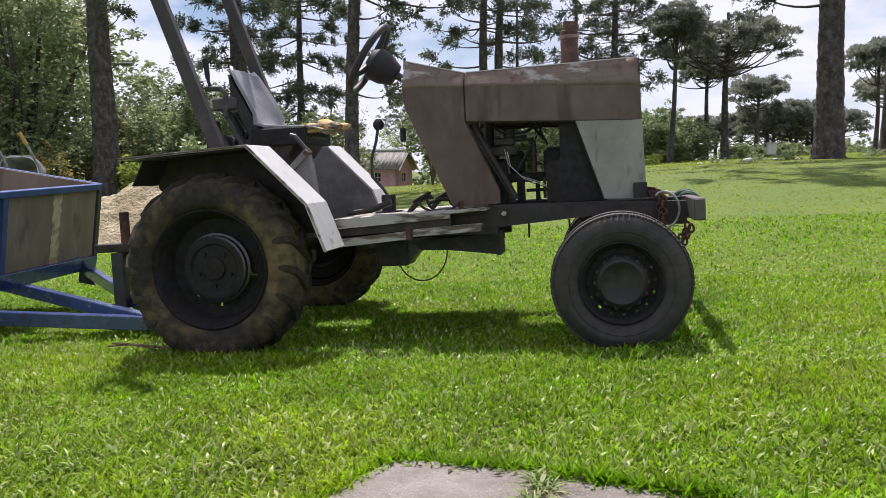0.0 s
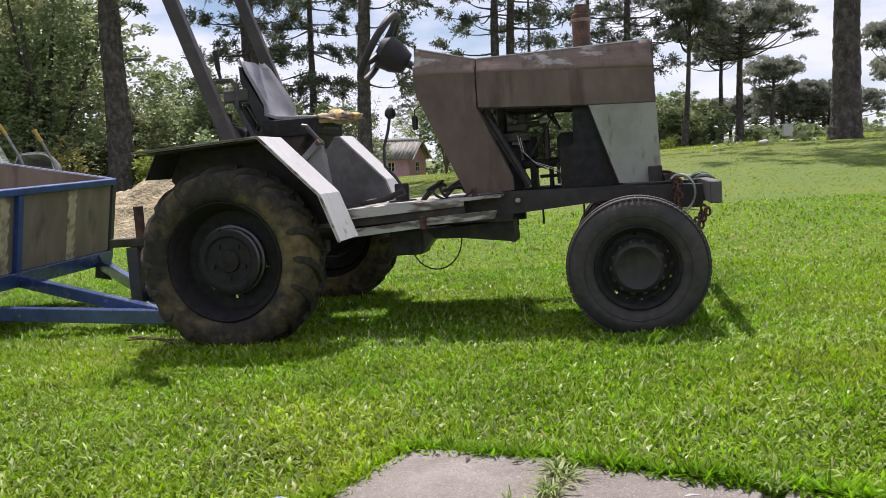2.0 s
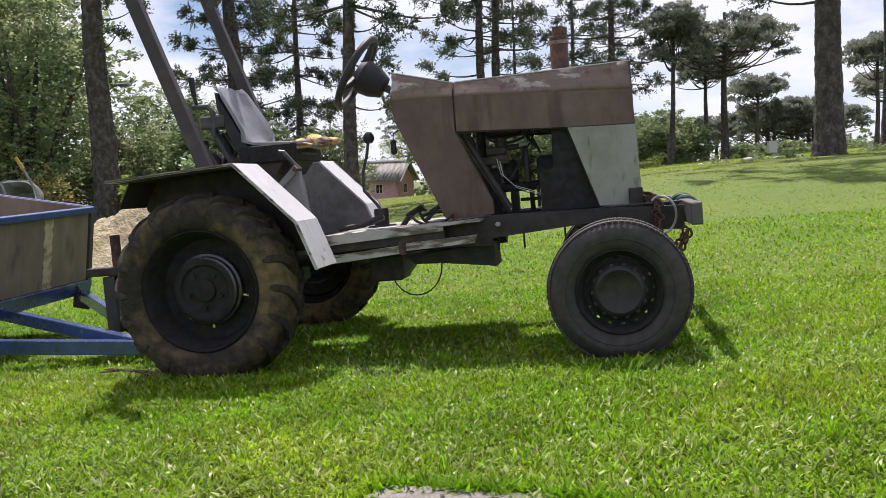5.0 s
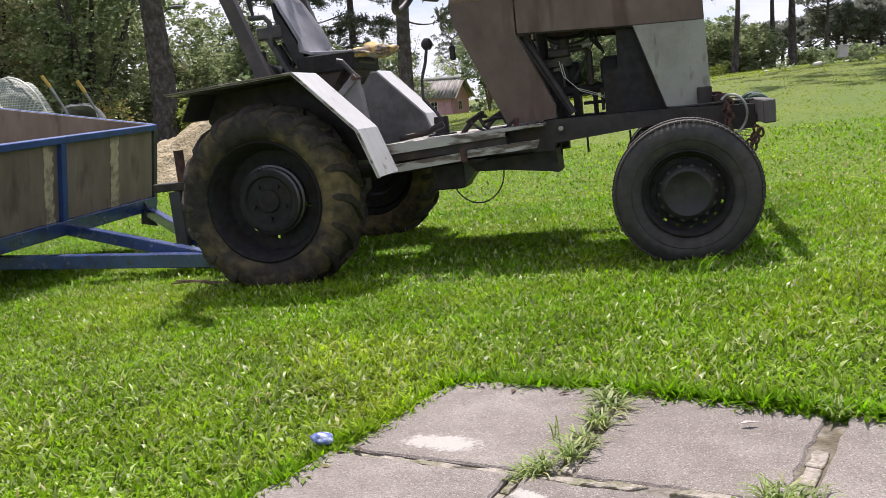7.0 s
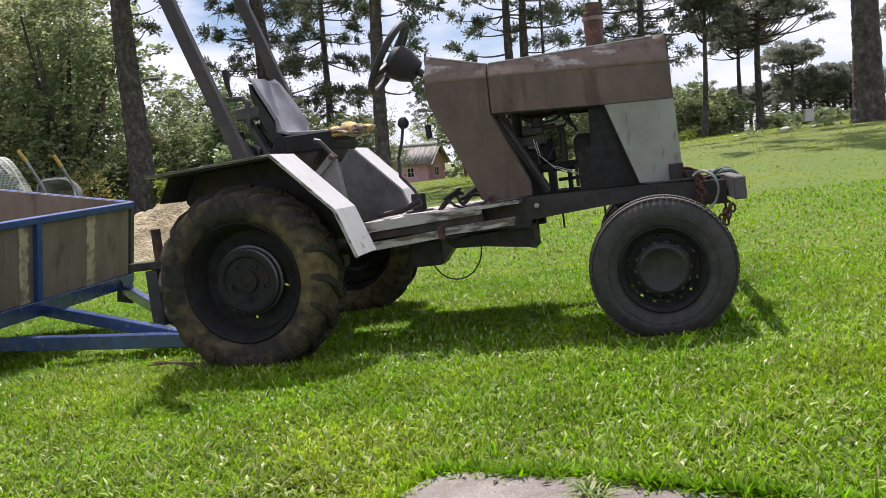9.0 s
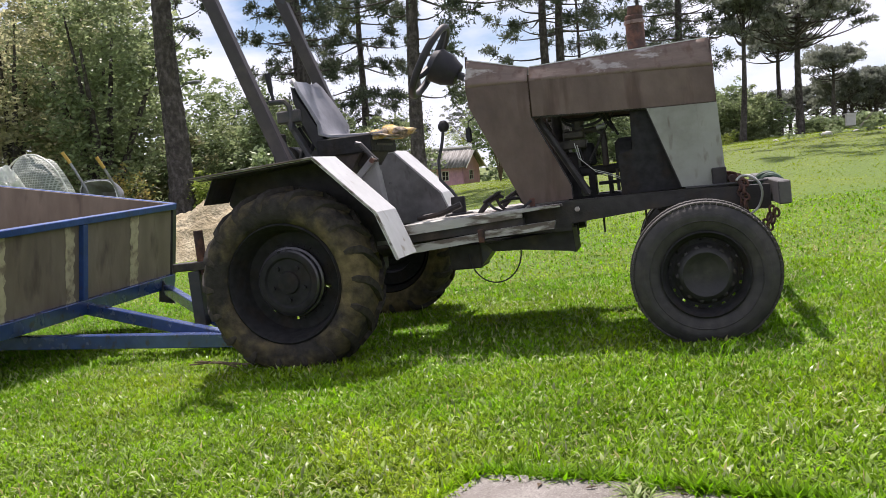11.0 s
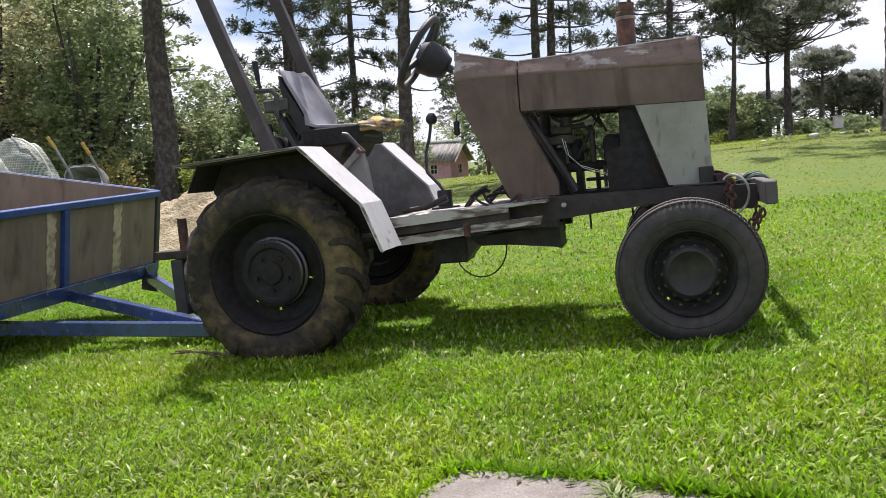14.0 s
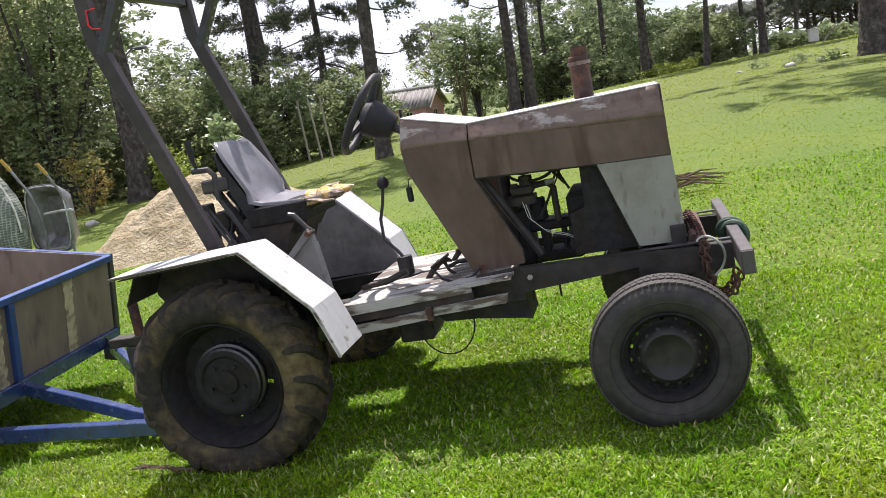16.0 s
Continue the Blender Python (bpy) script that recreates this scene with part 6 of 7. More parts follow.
# ---- slabs ----
def build_path():
    xs, ys = np.linspace(-0.4, 2.25, 66), np.linspace(-0.8, 2.0, 70)
    g = Geo()
    for a, b in zip(xs[:-1], xs[1:]):
        for c, d in zip(ys[:-1], ys[1:]):
            if not any(off_path(np.float64(p), np.float64(q)) for p, q in ((a, c), (b, c), (b, d), (a, d))):
                g.add([(p, q, up(p, q) + 0.004) for p, q in ((a, c), (b, c), (b, d), (a, d))], [(0, 1, 2, 3)])
    bed = solo("path_bed", g, M_MORTAR, "soil-filled joints of a concrete path", "path", kind="structure")
    rng = random.Random(5)
    rows = [[(0.310, 1.985), (0.712, 1.922), (0.672, 1.452), (0.196, 1.537)],
            [(0.742, 1.915), (1.150, 1.785), (1.050, 1.380), (0.700, 1.445)],
            [(1.185, 1.760), (1.62, 1.625), (1.52, 1.245), (1.086, 1.372)],
            [(1.65, 1.61), (2.12, 1.47), (2.02, 1.09), (1.55, 1.235)],
            [(0.186, 1.510), (0.592, 1.432), (0.537, 1.053), (0.078, 1.100)],
            [(0.614, 1.425), (1.040, 1.342), (0.965, 0.965), (0.556, 1.050)],
            [(1.075, 1.334), (1.50, 1.215), (1.41, 0.84), (0.995, 0.955)],
            [(1.53, 1.205), (2.0, 1.06), (1.91, 0.70), (1.44, 0.83)],
            [(0.070, 1.075), (0.527, 1.028), (0.47, 0.62), (-0.01, 0.68)],
            [(0.55, 1.022), (0.958, 0.935), (0.89, 0.53), (0.50, 0.615)],
            [(0.99, 0.925), (1.40, 0.812), (1.32, 0.42), (0.92, 0.52)],
            [(1.43, 0.805), (1.90, 0.67), (1.82, 0.28), (1.35, 0.41)]]
    # the same four columns go on under the onlooker
    for k in (1, 2):
        rows += [[(x - 0.085 * k, y - 0.415 * k) for x, y in poly] for poly in rows[8:12]]
    for poly in rows:
        c = Vector((sum(p[0] for p in poly) / 4, sum(p[1] for p in poly) / 4))
        edge = []
        for a, b in zip(poly, poly[1:] + poly[:1]):
            for i in range(14):
                p = Vector(a).lerp(Vector(b), i / 14)
                p += (c - p).normalized() * rng.choice((0.0, 0.001, 0.003, 0.004, 0.009))
                edge.append(p)
        top = up(c.x, c.y) + 0.013 + rng.uniform(-0.003, 0.003)
        sl = 0.045
        g = Geo()
        n = len(edge)
        verts = [(p.x, p.y, top - 0.05) for p in edge] + [(p.x, p.y, top - 0.004 + sl * (p.x - c.x)) for p in edge] + [tuple(p + (c - p).normalized() * 0.005) + (top + sl * (p.x - c.x),) for p in edge]
        faces = [(i, (i + 1) % n, n + (i + 1) % n, n + i) for i in range(n)] + [(n + i, n + (i + 1) % n, 2 * n + (i + 1) % n, 2 * n + i) for i in range(n)] + [tuple(range(2 * n, 3 * n))]
        part("slab", g.add(verts, faces), M_CONCRETE, bed)
    # crumbling mortar in the joints, a little below the slabs
    across = [(0, 1), (1, 2), (2, 3), (4, 5), (5, 6), (6, 7), (8, 9), (9, 10), (10, 11), (12, 13), (13, 14), (14, 15), (16, 17), (17, 18), (18, 19)]
    along = [(0, 4), (1, 5), (2, 6), (3, 7), (4, 8), (5, 9), (6, 10), (7, 11)] + [(i, i + 4) for i in range(8, 16)]
    for i, (p, q) in enumerate(across + along):
        if i < len(across):
            a, b, c, d = rows[p][1], rows[p][2], rows[q][0], rows[q][3]
        else:
            a, b, c, d = rows[p][3], rows[p][2], rows[q][0], rows[q][1]
        a, b, c, d = (Vector(v) for v in (a, b, c, d))
        s0 = 0.01
        while s0 < 0.97:
            s1 = min(0.99, s0 + rng.uniform(0.10, 0.26))
            if rng.random() < 0.8:
                n, left, right = 4, [], []
                for j in range(n + 1):
                    s = s0 + (s1 - s0 - 0.012) * j / n
                    one, two = a.lerp(b, s), c.lerp(d, s)
                    left.append(one.lerp(two, rng.uniform(0.05, 0.24)))
                    right.append(one.lerp(two, rng.uniform(0.76, 0.95)))
                ring = left + right[::-1]
                mid = sum(ring, Vector((0, 0))) / len(ring)
                top = up(mid.x, mid.y) + 0.010 + rng.uniform(-0.003, 0.002)
                k = len(ring)
                verts = [(v.x, v.y, top - 0.02) for v in ring] + [(v.x, v.y, top - 0.002) for v in ring] + [tuple(v.lerp(mid, 0.12)) + (top,) for v in ring]
                faces = [(e, (e + 1) % k, k + (e + 1) % k, k + e) for e in range(k)] + [(k + e, k + (e + 1) % k, 2 * k + (e + 1) % k, 2 * k + e) for e in range(k)] + [tuple(range(2 * k, 3 * k))]
                part("mortar_piece", Geo().add(verts, faces), M_MORTARCHIP, bed)
            s0 = s1


build_path()


def build_small():
    bm = bmesh.new()
    bmesh.ops.create_icosphere(bm, subdivisions=3, radius=0.019)
    for p in bm.verts:
        p.co *= 1 + 0.35 * noise.noise(p.co * 60)
        p.co.z *= 0.6
        p.co.x *= 1.35
    solo("crumpled_wrapper", Geo().take(bm), M_BLUECAP, "crumpled blue plastic wrapper in the grass", "litter", m=pose(0.158, 1.535, up(0.158, 1.535) + 0.035))
    # withered frond and leaves
    rng = random.Random(21)
    x, y = -1.36, 3.30
    frond = thing("dry_frond", pose(x, y, up(x, y) + 0.02, 0, 0, -8), "withered brown frond lying in the grass", "frond")
    part("stem", Geo().tube([(-0.16, 0, 0.0), (0.0, 0.01, 0.018), (0.15, -0.01, 0.004)], 0.004, 5), M_TWIG, frond)
    for k in range(22):
        t, side = -0.14 + 0.28 * k / 22, 1 if k % 2 else -1
        part("leaflet", Geo().add([(t, 0, 0.014), (t + 0.03, side * 0.012, 0.022), (t + 0.07, side * rng.uniform(0.02, 0.04), rng.uniform(0.0, 0.02)), (t + 0.03, side * 0.002, 0.012)], [(0, 1, 2, 3)]), M_TWIG, frond)
    for x, y, turn, size, mat, label in ((1.0, 1.70, 20, 0.022, M_STONE, "pale dry leaf on a concrete slab"), (0.745, 1.735, -25, 0.02, M_TWIG, "dark curled leaf on a concrete slab"), (0.79, 1.165, 60, 0.014, M_STONE, "pale dry leaf on a concrete slab")):
        g = Geo().add([(-size, 0, 0.0), (-size * 0.2, size * 0.3, 0.003), (size, 0.0, 0.001), (-size * 0.1, -size * 0.28, 0.004), (0, 0, -0.0005)], [(0, 4, 1), (1, 4, 2), (2, 4, 3), (3, 4, 0)])
        solo("dry_leaf", g, mat, label, "leaf", group="dry leaves", m=pose(x, y, up(x, y) + 0.019, 0, 0, turn))
    rng = random.Random(33)
    for k in range(26):
        q = rng.random()
        a, b = rng.choice((((0.30, 1.99), (0.715, 1.93)), ((0.715, 1.93), (1.155, 1.795)), ((1.155, 1.795), (1.60, 1.65)), ((0.10, 1.20), (0.30, 1.96))))
        x, y = a[0] + (b[0] - a[0]) * q + rng.uniform(0.0, 0.05), a[1] + (b[1] - a[1]) * q - rng.uniform(0.02, 0.10)
        size = rng.uniform(0.008, 0.020)
        g = Geo().add([(-size, 0, 0.0), (-size * 0.2, size * 0.35, 0.004), (size, 0.0, 0.003), (-size * 0.1, -size * 0.3, 0.005), (0, 0, 0.0005)], [(0, 4, 1), (1, 4, 2), (2, 4, 3), (3, 4, 0)])
        solo("dry_leaf", g, rng.choice((M_TWIG, M_TWIG, M_GRASS_DRY, M_TUFT)), "small withered leaf at the turf's edge", "leaf", group="dry leaves", m=pose(x, y, up(x, y) + 0.019, 0, 0, rng.uniform(0, 360)))
    # cut branches lying on the lawn
    rng = random.Random(11)
    heap = thing("branch_heap", pose(0.66, 8.6, up(0.66, 8.6)), "small heap of dry cut branches on the lawn", "branches")
    for i in range(16):
        a, x, y = rng.uniform(-0.5, 0.5), rng.uniform(-0.2, 0.25), rng.uniform(-0.3, 0.3)
        ln, z = rng.uniform(0.3, 0.8), rng.uniform(0.02, 0.09)
        part("branch", Geo().tube([(x - ln / 2 * math.cos(a), y - ln / 2 * math.sin(a), z - 0.02), (x, y, z + 0.04), (x + ln / 2 * math.cos(a), y + ln / 2 * math.sin(a), z + rng.uniform(-0.03, 0.05))], [0.012, 0.009, 0.003], 5), M_TWIG, heap)
    for x, y, s in ((2.35, 17.9, 0.10), (2.9, 18.4, 0.07), (1.5, 20.0, 0.06), (3.3, 18.3, 0.05), (-11.2, 13.8, 0.16), (-10.7, 14.3, 0.13)):
        bm = bmesh.new()
        bmesh.ops.create_icosphere(bm, subdivisions=2, radius=s)
        for p in bm.verts:
            p.co *= 1 + 0.4 * noise.noise(p.co * (3 / s) * 0.4)
            p.co.z *= 0.6
        solo("stone", Geo().take(bm), M_STONE, "pale stone lying in the grass", "stone", True, "stones", m=pose(x, y, up(x, y) + 0.2 * s, 0, 0, s * 900))


build_small()


# ---- pink house, shed, poles ----
def build_house():
    # a child-sized house, two thirds of the usual measures
    x, y = -13.11, 41.1
    h = thing("house", pose(x, y, up(x, y) - 0.03, 0, 0, -8) @ Matrix.Scale(0.68, 4), "small pink wooden playhouse with a grey corrugated roof", "house")
    wide, deep, wall, ridge = 1.72, 1.35, 1.92, 3.2
    th = 0.08

    def wall_with(name, a, b, openings, peak=None):
        """An upright wall from a to b with openings (from, to, low, high) along it."""
        d = Vector((b[0] - a[0], b[1] - a[1], 0))
        ln = d.length
        m = Matrix.Translation((a[0], a[1], 0)) @ d.to_track_quat("X", "Z").to_matrix().to_4x4()
        g = Geo()
        xs = sorted({0.0, ln, *[o[0] for o in openings], *[o[1] for o in openings]})
        for p, q in zip(xs[:-1], xs[1:]):
            hole = [o for o in openings if o[0] <= p and q <= o[1]]
            if hole:
                if hole[0][2] > 0:
                    g.box((p, 0, 0), (q, th, hole[0][2]), m)
                g.box((p, 0, hole[0][3]), (q, th, wall), m)
            else:
                g.box((p, 0, 0), (q, th, wall), m)
        if peak:
            tri = Geo().prism([(0, wall), (ln, wall), (ln / 2, peak)], 0, th)
            g.add([m @ Vector(p) for p in tri.v], tri.f)
        w = part("wall", g, M_PINK, h, "pink boarded wall")
        k = int(ln / 0.14)
        for i in range(k + 1):
            xx = i * ln / k
            if not any(o[0] - 0.02 < xx < o[1] + 0.02 for o in openings):
                part("batten", Geo().box((xx - 0.012, -0.016, 0), (xx + 0.012, 0.0, wall - 0.02), m), M_PINK, w)
        for o in openings:
            win = part("window", Geo().box((o[0] - 0.05, -0.045, o[2] - 0.06), (o[1] + 0.05, 0.02, o[2] - 0.04), m), M_TRIM, h, "white-framed window")
            for lo, hi in (((o[0] - 0.05, -0.03, o[2] - 0.04), (o[0], 0.02, o[3] + 0.05)), ((o[1], -0.03, o[2] - 0.04), (o[1] + 0.05, 0.02, o[3] + 0.05)), ((o[0], -0.03, o[3]), (o[1], 0.02, o[3] + 0.05)), ((o[0], -0.03, o[2] - 0.04), (o[1], 0.02, o[2])),
                           (((o[0] + o[1]) / 2 - 0.015, 0.0, o[2]), ((o[0] + o[1]) / 2 + 0.015, 0.03, o[3])), ((o[0], 0.0, (o[2] + o[3]) / 2 - 0.015), (o[1], 0.03, (o[2] + o[3]) / 2 + 0.015))):
                part("frame_bar", Geo().box(lo, hi, m), M_TRIM, win)
            part("pane", Geo().box((o[0], 0.045, o[2]), (o[1], 0.05, o[3]), m), M_GLASS, win)

    wall_with("front", (-wide, -deep), (wide, -deep), [(0.55, 1.05, 0.95, 1.55), (1.75, 2.25, 0.95, 1.55)])
    wall_with("gable", (wide, -deep), (wide, deep), [(1.0, 1.6, 0.95, 1.55)], ridge - 0.12)
    wall_with("gable", (-wide, deep), (-wide, -deep), [], ridge - 0.12)
    wall_with("back", (wide, deep), (-wide, deep), [])
    part("ridge_cap", Geo().tube([(-wide - 0.42, 0, ridge + 0.03), (wide + 0.42, 0, ridge + 0.03)], 0.10, 6), M_TRIM, h, "pale ridge cap")
    for s in (-1, 1):
        g = Geo()
        n, over = 60, 0.42
        top, low = Vector((0, 0, ridge)), Vector((0, s * (deep + 0.35), wall - 0.12))
        verts = []
        for i in range(n + 1):
            xx = -wide - over + (2 * wide + 2 * over) * i / n
            wave = 0.028 * math.sin(i * math.tau / 4)
            verts += [(xx, 0, ridge + wave), (xx, low.y, low.z + wave)]
        sheet = part("roof", g.add(verts, [(2 * i, 2 * i + 2, 2 * i + 3, 2 * i + 1) for i in range(n)]), M_ROOF, h, "grey corrugated roof sheet", True)
        sheet.modifiers.new("thickness", "SOLIDIFY").thickness = 0.02
        for e in (-1, 1):
            part("barge_board", Geo().tube([(e * (wide + over), 0, ridge - 0.06), (e * (wide + over), low.y, low.z - 0.06)], 0.05, 4), M_TRIM, sheet)


build_house()


def build_shed():
    x, y = -18.2, 46.0
    s = thing("shed", pose(x, y, up(x, y), 0, 0, 10), "low brown timber shed with a flat roof", "shed")
    for i in range(22):
        part("plank", Geo().box((-1.9 + i * 0.172, -1.0, 0), (-1.9 + i * 0.172 + 0.16, -0.97, 1.35 + 0.03 * (i % 3)), cut=0.004), M_TIMBER, s)
    part("wall", Geo().box((-1.9, -0.965, 0), (-1.86, 1.0, 1.4)).box((1.86, -0.965, 0), (1.9, 1.0, 1.4)).box((-1.86, 0.96, 0), (1.86, 1.0, 1.4)), M_TIMBER, s)
    part("roof", Geo().prism([(-1.25, 1.42), (1.2, 1.62), (1.2, 1.68), (-1.25, 1.48)], -2.15, 2.15, axis=0), M_ROOF, s)
    # No opening is cut: a black panel paints the dark inside.
    part("dark_panel", Geo().box((-0.45, -1.012, 0.0), (0.2, -1.002, 1.15)), M_BLACK, s, "black panel painting the dark inside of an open door")


build_shed()
for k, (px, py, dx) in enumerate(((-10.15, 23.0, -0.06), (-9.80, 23.1, -0.09), (-9.42, 23.0, -0.07), (-13.4, 24.0, 0.36))):
    g = Geo().tube([(0, 0, -0.05), (dx, 0.02, 0.8), (dx * 2.1, 0.03, 1.75)], [0.035, 0.032, 0.026], 8)
    solo("wooden_pole", g, M_POLE, "slim weathered pole leaning at the lawn's edge", "pole", True, "poles", m=pose(px, py, up(px, py)))
g = Geo().tube([(0, 0, 0), (0.02, 0, 2.2), (0.0, 0, 4.4)], 0.05, 10).tube([(0, 0, 4.35), (0.35, -0.1, 4.5), (0.6, -0.15, 4.48)], 0.025, 8)
tripod = thing("stake_tripod", pose(-1.15, 32.4, up(-1.15, 32.4) - 0.03), "three thin weathered stakes tied to a tripod", "stakes")
for dx, dy in ((-0.28, 0.1), (0.30, 0.12), (0.02, -0.28)):
    part("stake", Geo().tube([(dx, dy, 0.0), (0.0, 0.0, 1.05), (-0.10 * dx, -0.10 * dy, 1.2)], [0.03, 0.026, 0.02], 6), M_POLE, tripod)
box = thing("white_box", pose(4.05, 31.0, up(4.05, 31.0) - 0.02, 0, 0, 12), "small pale wooden box on a stake at the crest", "box")
part("body", Geo().box((-0.14, -0.10, 0.12), (0.14, 0.10, 0.48), cut=0.01), M_TRIM, box)
part("lid", Geo().box((-0.17, -0.13, 0.485), (0.17, 0.13, 0.515), cut=0.006), M_TRIM, box)
part("stake", Geo().box((-0.03, -0.03, 0.0), (0.03, 0.03, 0.115)), M_POLE, box)
solo("wooden_pole", Geo().tube([(0, 0, -0.03), (0.20, 0, 0.22), (0.42, 0, 0.46)], [0.025, 0.024, 0.02], 6), M_POLE, "slim weathered pole leaning at the lawn's edge", "pole", True, "poles", m=pose(4.25, 30.8, up(4.25, 30.8)))
yard = thing("yard_lamp", pose(-14.85, 22.0, up(-14.85, 22.0) - 0.4), "grey yard lamp on a thin post among trees", "lamp")
part("post", g, M_GALV, yard)
part("head", Geo().box((0.5, -0.26, 4.42), (0.86, -0.08, 4.52), cut=0.03), M_GALV, yard)


# ---- grass ----
def blades(name, count, region, length, width, mat, seed, label, keep=None):
    """Curved pointed blades, joined as one sheet of grass."""
    rng = np.random.default_rng(seed)
    x, y = region(rng, count)
    if keep is not None:
        ok = keep(x, y)
        x, y = x[ok], y[ok]
    n = len(x)
    z = ground_z(x, y) - 0.004
    far = 1 + 0.10 * np.clip(y - 4, 0, 30)
    tuft = 0.75 + 0.5 * np.clip(1.6 - 0.12 * y, 0.25, 1) * np.sin(3.1 * x + 2 * np.sin(1.7 * y)) * np.sin(2.7 * y + 1.4 * np.sin(2.2 * x))
    near = 1 / (1 + np.exp((y - 6.5) * 0.9))
    clump = 0.85 + 0.25 * near * np.sin(31 * x + 5 * np.sin(13 * y)) * np.sin(27 * y + 4 * np.sin(17 * x))
    ln = length * rng.uniform(0.5, 1.3, n) * (0.8 + 0.25 * tuft) * clump * (1 + 0.3 * (far - 1))
    wd = width * rng.choice([0.45, 0.8, 1.0, 1.5], n) * rng.uniform(0.8, 1.2, n) * far
    turn = rng.uniform(0, 2 * np.pi, n)
    lean = rng.uniform(0.5, 1.75, n)
    dx, dy = np.cos(turn), np.sin(turn)
    sx, sy = -dy * wd / 2, dx * wd / 2
    h1, o1 = ln * 0.5 * np.cos(lean * 0.6), ln * 0.5 * np.sin(lean * 0.6)
    h2, o2 = h1 + ln * 0.5 * np.cos(lean * 1.25), o1 + ln * 0.5 * np.sin(lean * 1.25)
    v = np.empty((n, 4, 3), np.float32)
    v[:, 0] = np.stack([x, y, z], 1)
    v[:, 1] = np.stack([x + dx * o1 + sx, y + dy * o1 + sy, z + h1], 1)
    v[:, 2] = np.stack([x + dx * o1 - sx, y + dy * o1 - sy, z + h1], 1)
    v[:, 3] = np.stack([x + dx * o2, y + dy * o2, z + h2], 1)
    base = (np.arange(n) * 4)[:, None]
    f = np.concatenate([base + np.array([0, 1, 2]), base + np.array([2, 1, 3])])
    return tagged(new(name, quick_mesh(name, v.reshape(-1, 3), f, mat)), label, "grass", kind="stuff")


def spread(x0, x1, y0, y1, power=1.0):
    def region(rng, n):
        y = y0 + (y1 - y0) * rng.random(n) ** power
        return rng.uniform(x0, x1, n), y
    return region


def wedge(y0, y1, power):
    """Ground that the camera's line of sight sweeps: it widens with the distance."""
    def region(rng, n):
        y = y0 + (y1 - y0) * rng.random(n) ** power
        return 1.0 - 0.27 * y + (rng.random(n) * 2 - 1) * (0.75 + 0.66 * y), y
    return region


blades("lawn_grass", 185000, wedge(0.7, 3.2, 0.8), 0.038, 0.0062, M_GRASS_NEAR, 3, "short yellow-green lawn grass along the slab path", off_path)
blades("lawn_grass", 235000, wedge(2.4, 5.6, 0.8), 0.038, 0.0062, M_GRASS, 13, "short bright green lawn grass in sunlight", off_path)
blades("lawn_grass", 85000, wedge(3.6, 9.0, 1.1), 0.040, 0.0085, M_GRASS, 12, "short bright green lawn grass in sunlight")
blades("lawn_grass", 150000, wedge(4.2, 34, 1.9), 0.025, 0.010, M_GRASS_FAR, 4, "short bright green lawn grass in sunlight")
def outer(rng, n):
    """The lawn beside and behind the onlooker, where fewer blades do."""
    x, y = rng.uniform(-9, 9, n), rng.uniform(-6, 10, n)
    seen = np.abs(x - 1.0 + 0.27 * y) < 0.7 + 0.66 * y
    return x[~seen], y[~seen]


blades("lawn_grass", 30000, outer, 0.05, 0.03, M_GRASS, 9, "short bright green lawn grass in sunlight", off_path)
blades("pale_grass", 54000, wedge(0.7, 5.5, 0.8), 0.046, 0.0075, M_GRASS_GREY, 8, "paler grey-green leaves among the lawn, partly pale for sky glints", off_path)
blades("dry_grass", 11000, wedge(0.7, 7, 0.85), 0.05, 0.005, M_GRASS_DRY, 5, "dry straw-coloured blades among the lawn", off_path)


def edges(line, wide):
    """A narrow band along the path's border, so that blades hang over it."""
    def region(rng, n):
        p = np.array(line)
        k = rng.integers(0, len(p) - 1, n)
        q = rng.random(n)[:, None]
        at = p[k] * (1 - q) + p[k + 1] * q + rng.normal(0, wide, (n, 2))
        return at[:, 0], at[:, 1]
    return region


blades("border_grass", 15000, edges([(-0.02, 0.68), (0.068, 1.09), (0.185, 1.53), (0.30, 1.995), (0.715, 1.932), (1.155, 1.795), (1.625, 1.64), (2.13, 1.48)], 0.020), 0.058, 0.0065, M_GRASS, 6, "ragged green grass hanging over the path's border")


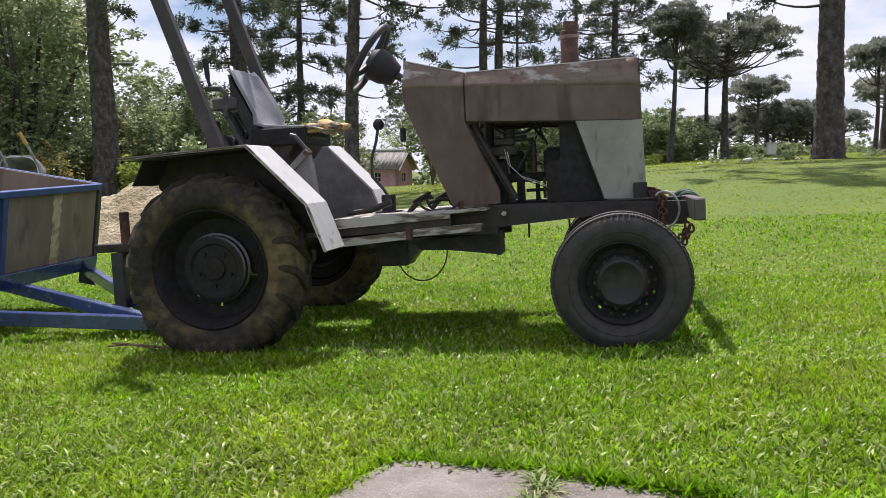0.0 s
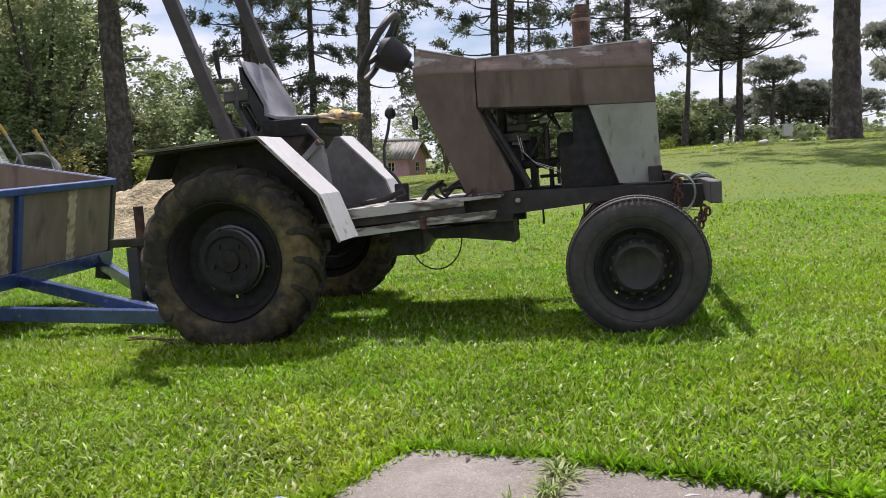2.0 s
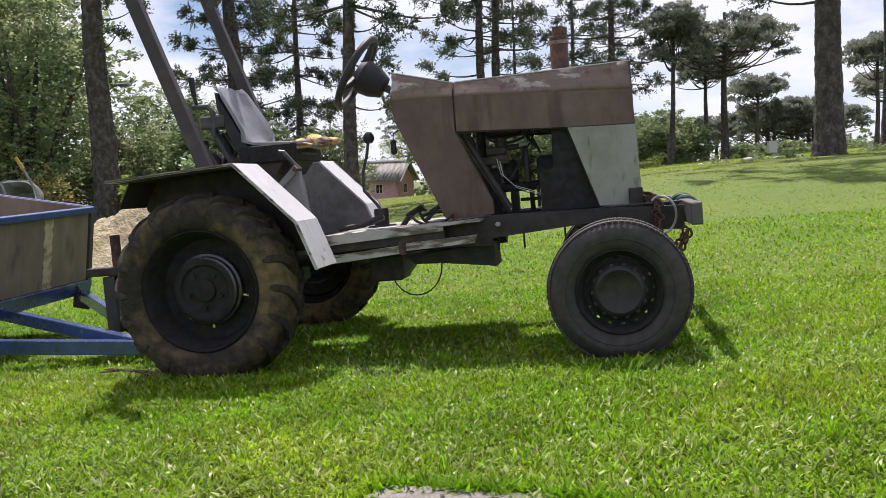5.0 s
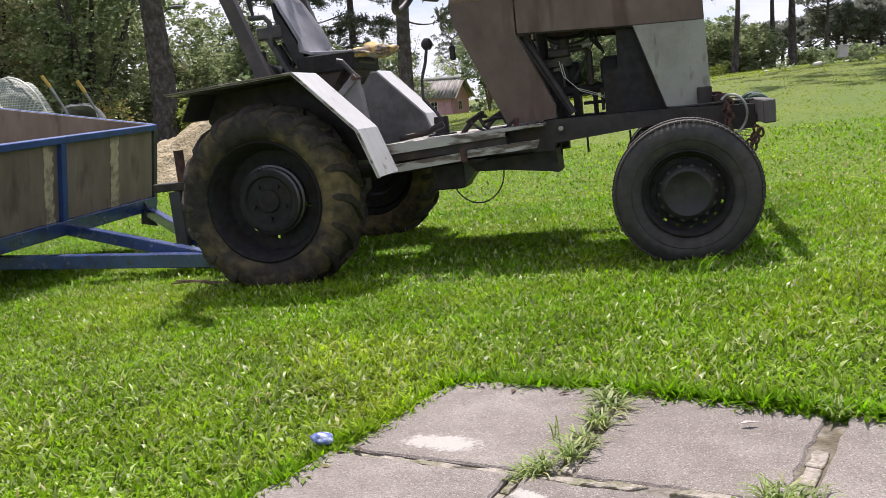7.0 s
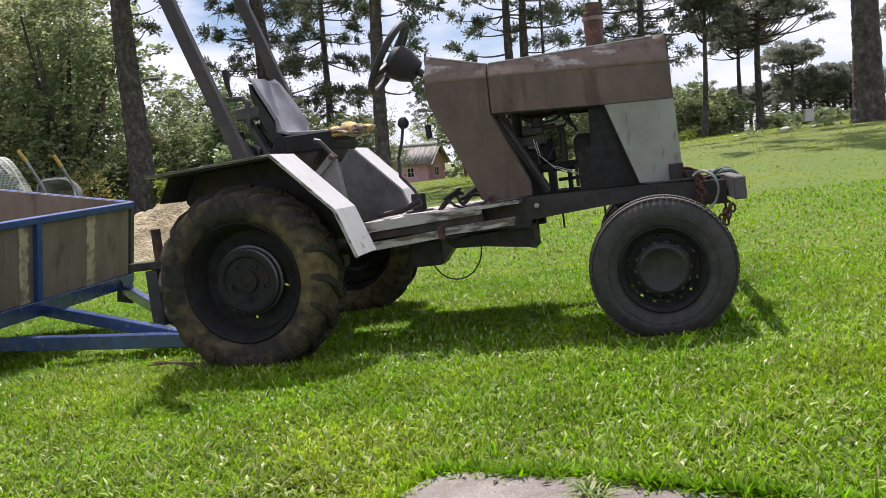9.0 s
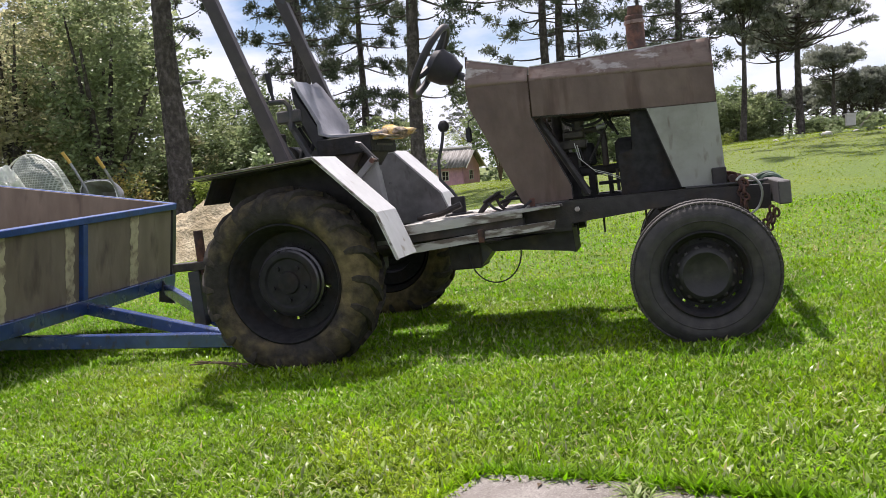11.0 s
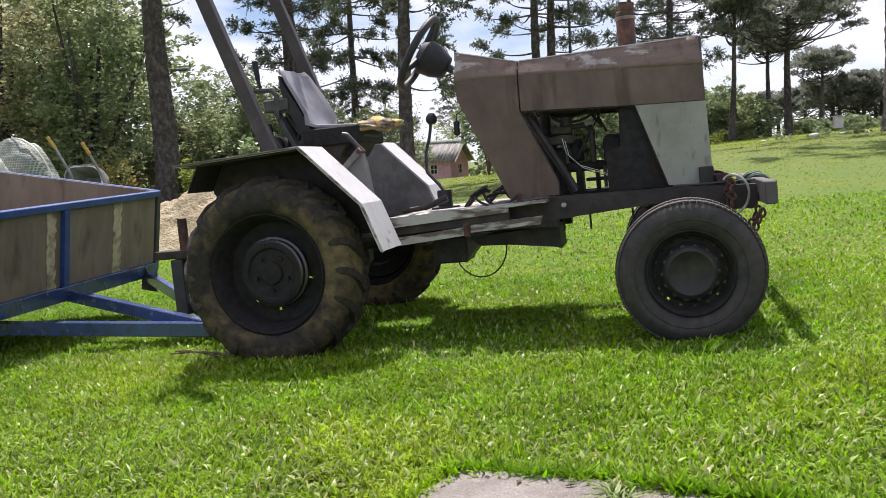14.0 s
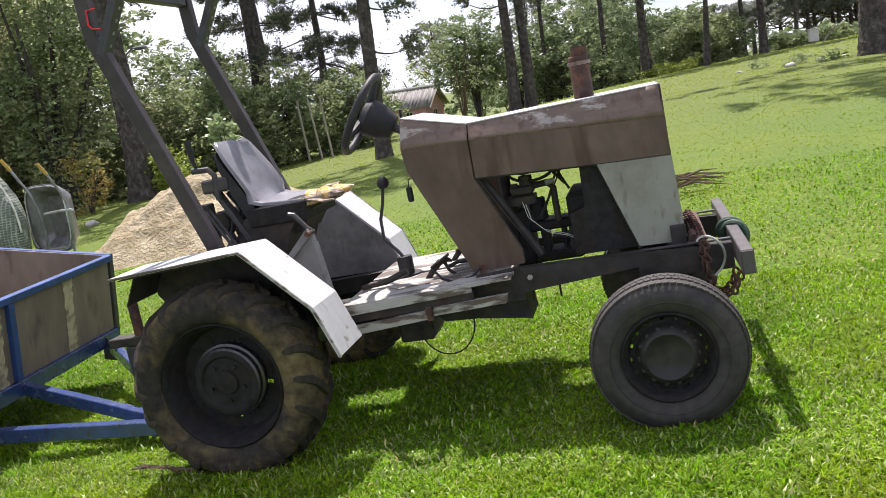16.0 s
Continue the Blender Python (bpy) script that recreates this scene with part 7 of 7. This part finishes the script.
def tuft(x, y, count, tall, wide, seed, label, mat=None, width=0.0045):
    """A clump of long blades springing from one root."""
    rng = random.Random(seed)
    g = Geo()
    for i in range(count):
        a, s = rng.uniform(0, math.tau), rng.uniform(0.3, 1.0)
        h, o = tall * rng.uniform(0.45, 1.0), wide * s
        w = width * rng.uniform(0.6, 1.2)
        bx, by = rng.uniform(-0.25, 0.25) * wide, rng.uniform(-0.25, 0.25) * wide
        c, d = math.cos(a), math.sin(a)
        pts = [(bx, by, 0, w * 0.7), (bx + 0.4 * o * c, by + 0.4 * o * d, h * 0.75, w), (bx + 0.8 * o * c, by + 0.8 * o * d, h, w * 0.7), (bx + 1.15 * o * c, by + 1.15 * o * d, h * 0.85, 0.0006)]
        v = []
        for px, py, pz, pw in pts:
            v += [(px - d * pw / 2, py + c * pw / 2, pz), (px + d * pw / 2, py - c * pw / 2, pz)]
        g.add(v, [(0, 1, 3, 2), (2, 3, 5, 4), (4, 5, 7, 6)])
    return solo("grass_tuft", g, mat or M_TUFT, label, "grass", group="grass tufts", m=pose(x, y, up(x, y) + 0.005))


spots = [(0.62, 1.44, 26, 0.035, 0.05), (0.685, 1.52, 40, 0.05, 0.06), (0.695, 1.60, 36, 0.045, 0.06), (0.705, 1.70, 40, 0.05, 0.06), (0.72, 1.80, 44, 0.05, 0.07), (0.70, 1.86, 34, 0.05, 0.06), (0.64, 1.47, 30, 0.04, 0.06),
         (1.04, 1.355, 40, 0.06, 0.06), (1.06, 1.37, 30, 0.05, 0.07), (1.10, 1.36, 24, 0.035, 0.05), (1.16, 1.34, 20, 0.03, 0.05), (0.97, 1.345, 16, 0.025, 0.04), (0.575, 1.25, 18, 0.025, 0.03), (0.595, 1.42, 14, 0.02, 0.03),
         (1.165, 1.76, 26, 0.05, 0.05), (0.64, 1.62, 4, 0.11, 0.03), (1.26, 1.30, 20, 0.03, 0.05)]
for k, (x, y, n, h, w) in enumerate(spots):
    tuft(x, y, int(n * 1.3), h * 0.72, w * 1.05, 300 + k, "green grass tuft in a joint of the path")
for k, (x, y, n, h, w) in enumerate(((0.72, 3.02, 7, 0.10, 0.10), (0.85, 3.06, 9, 0.12, 0.12), (0.93, 3.10, 5, 0.08, 0.10), (0.42, 2.1, 9, 0.07, 0.07), (-0.35, 2.3, 9, 0.07, 0.07), (1.4, 2.4, 9, 0.07, 0.08), (-0.6, 2.9, 9, 0.07, 0.08))):
    tuft(x, y, n, h, w, 340 + k, "longer grass blades standing out of the lawn", M_GRASS, 0.004)
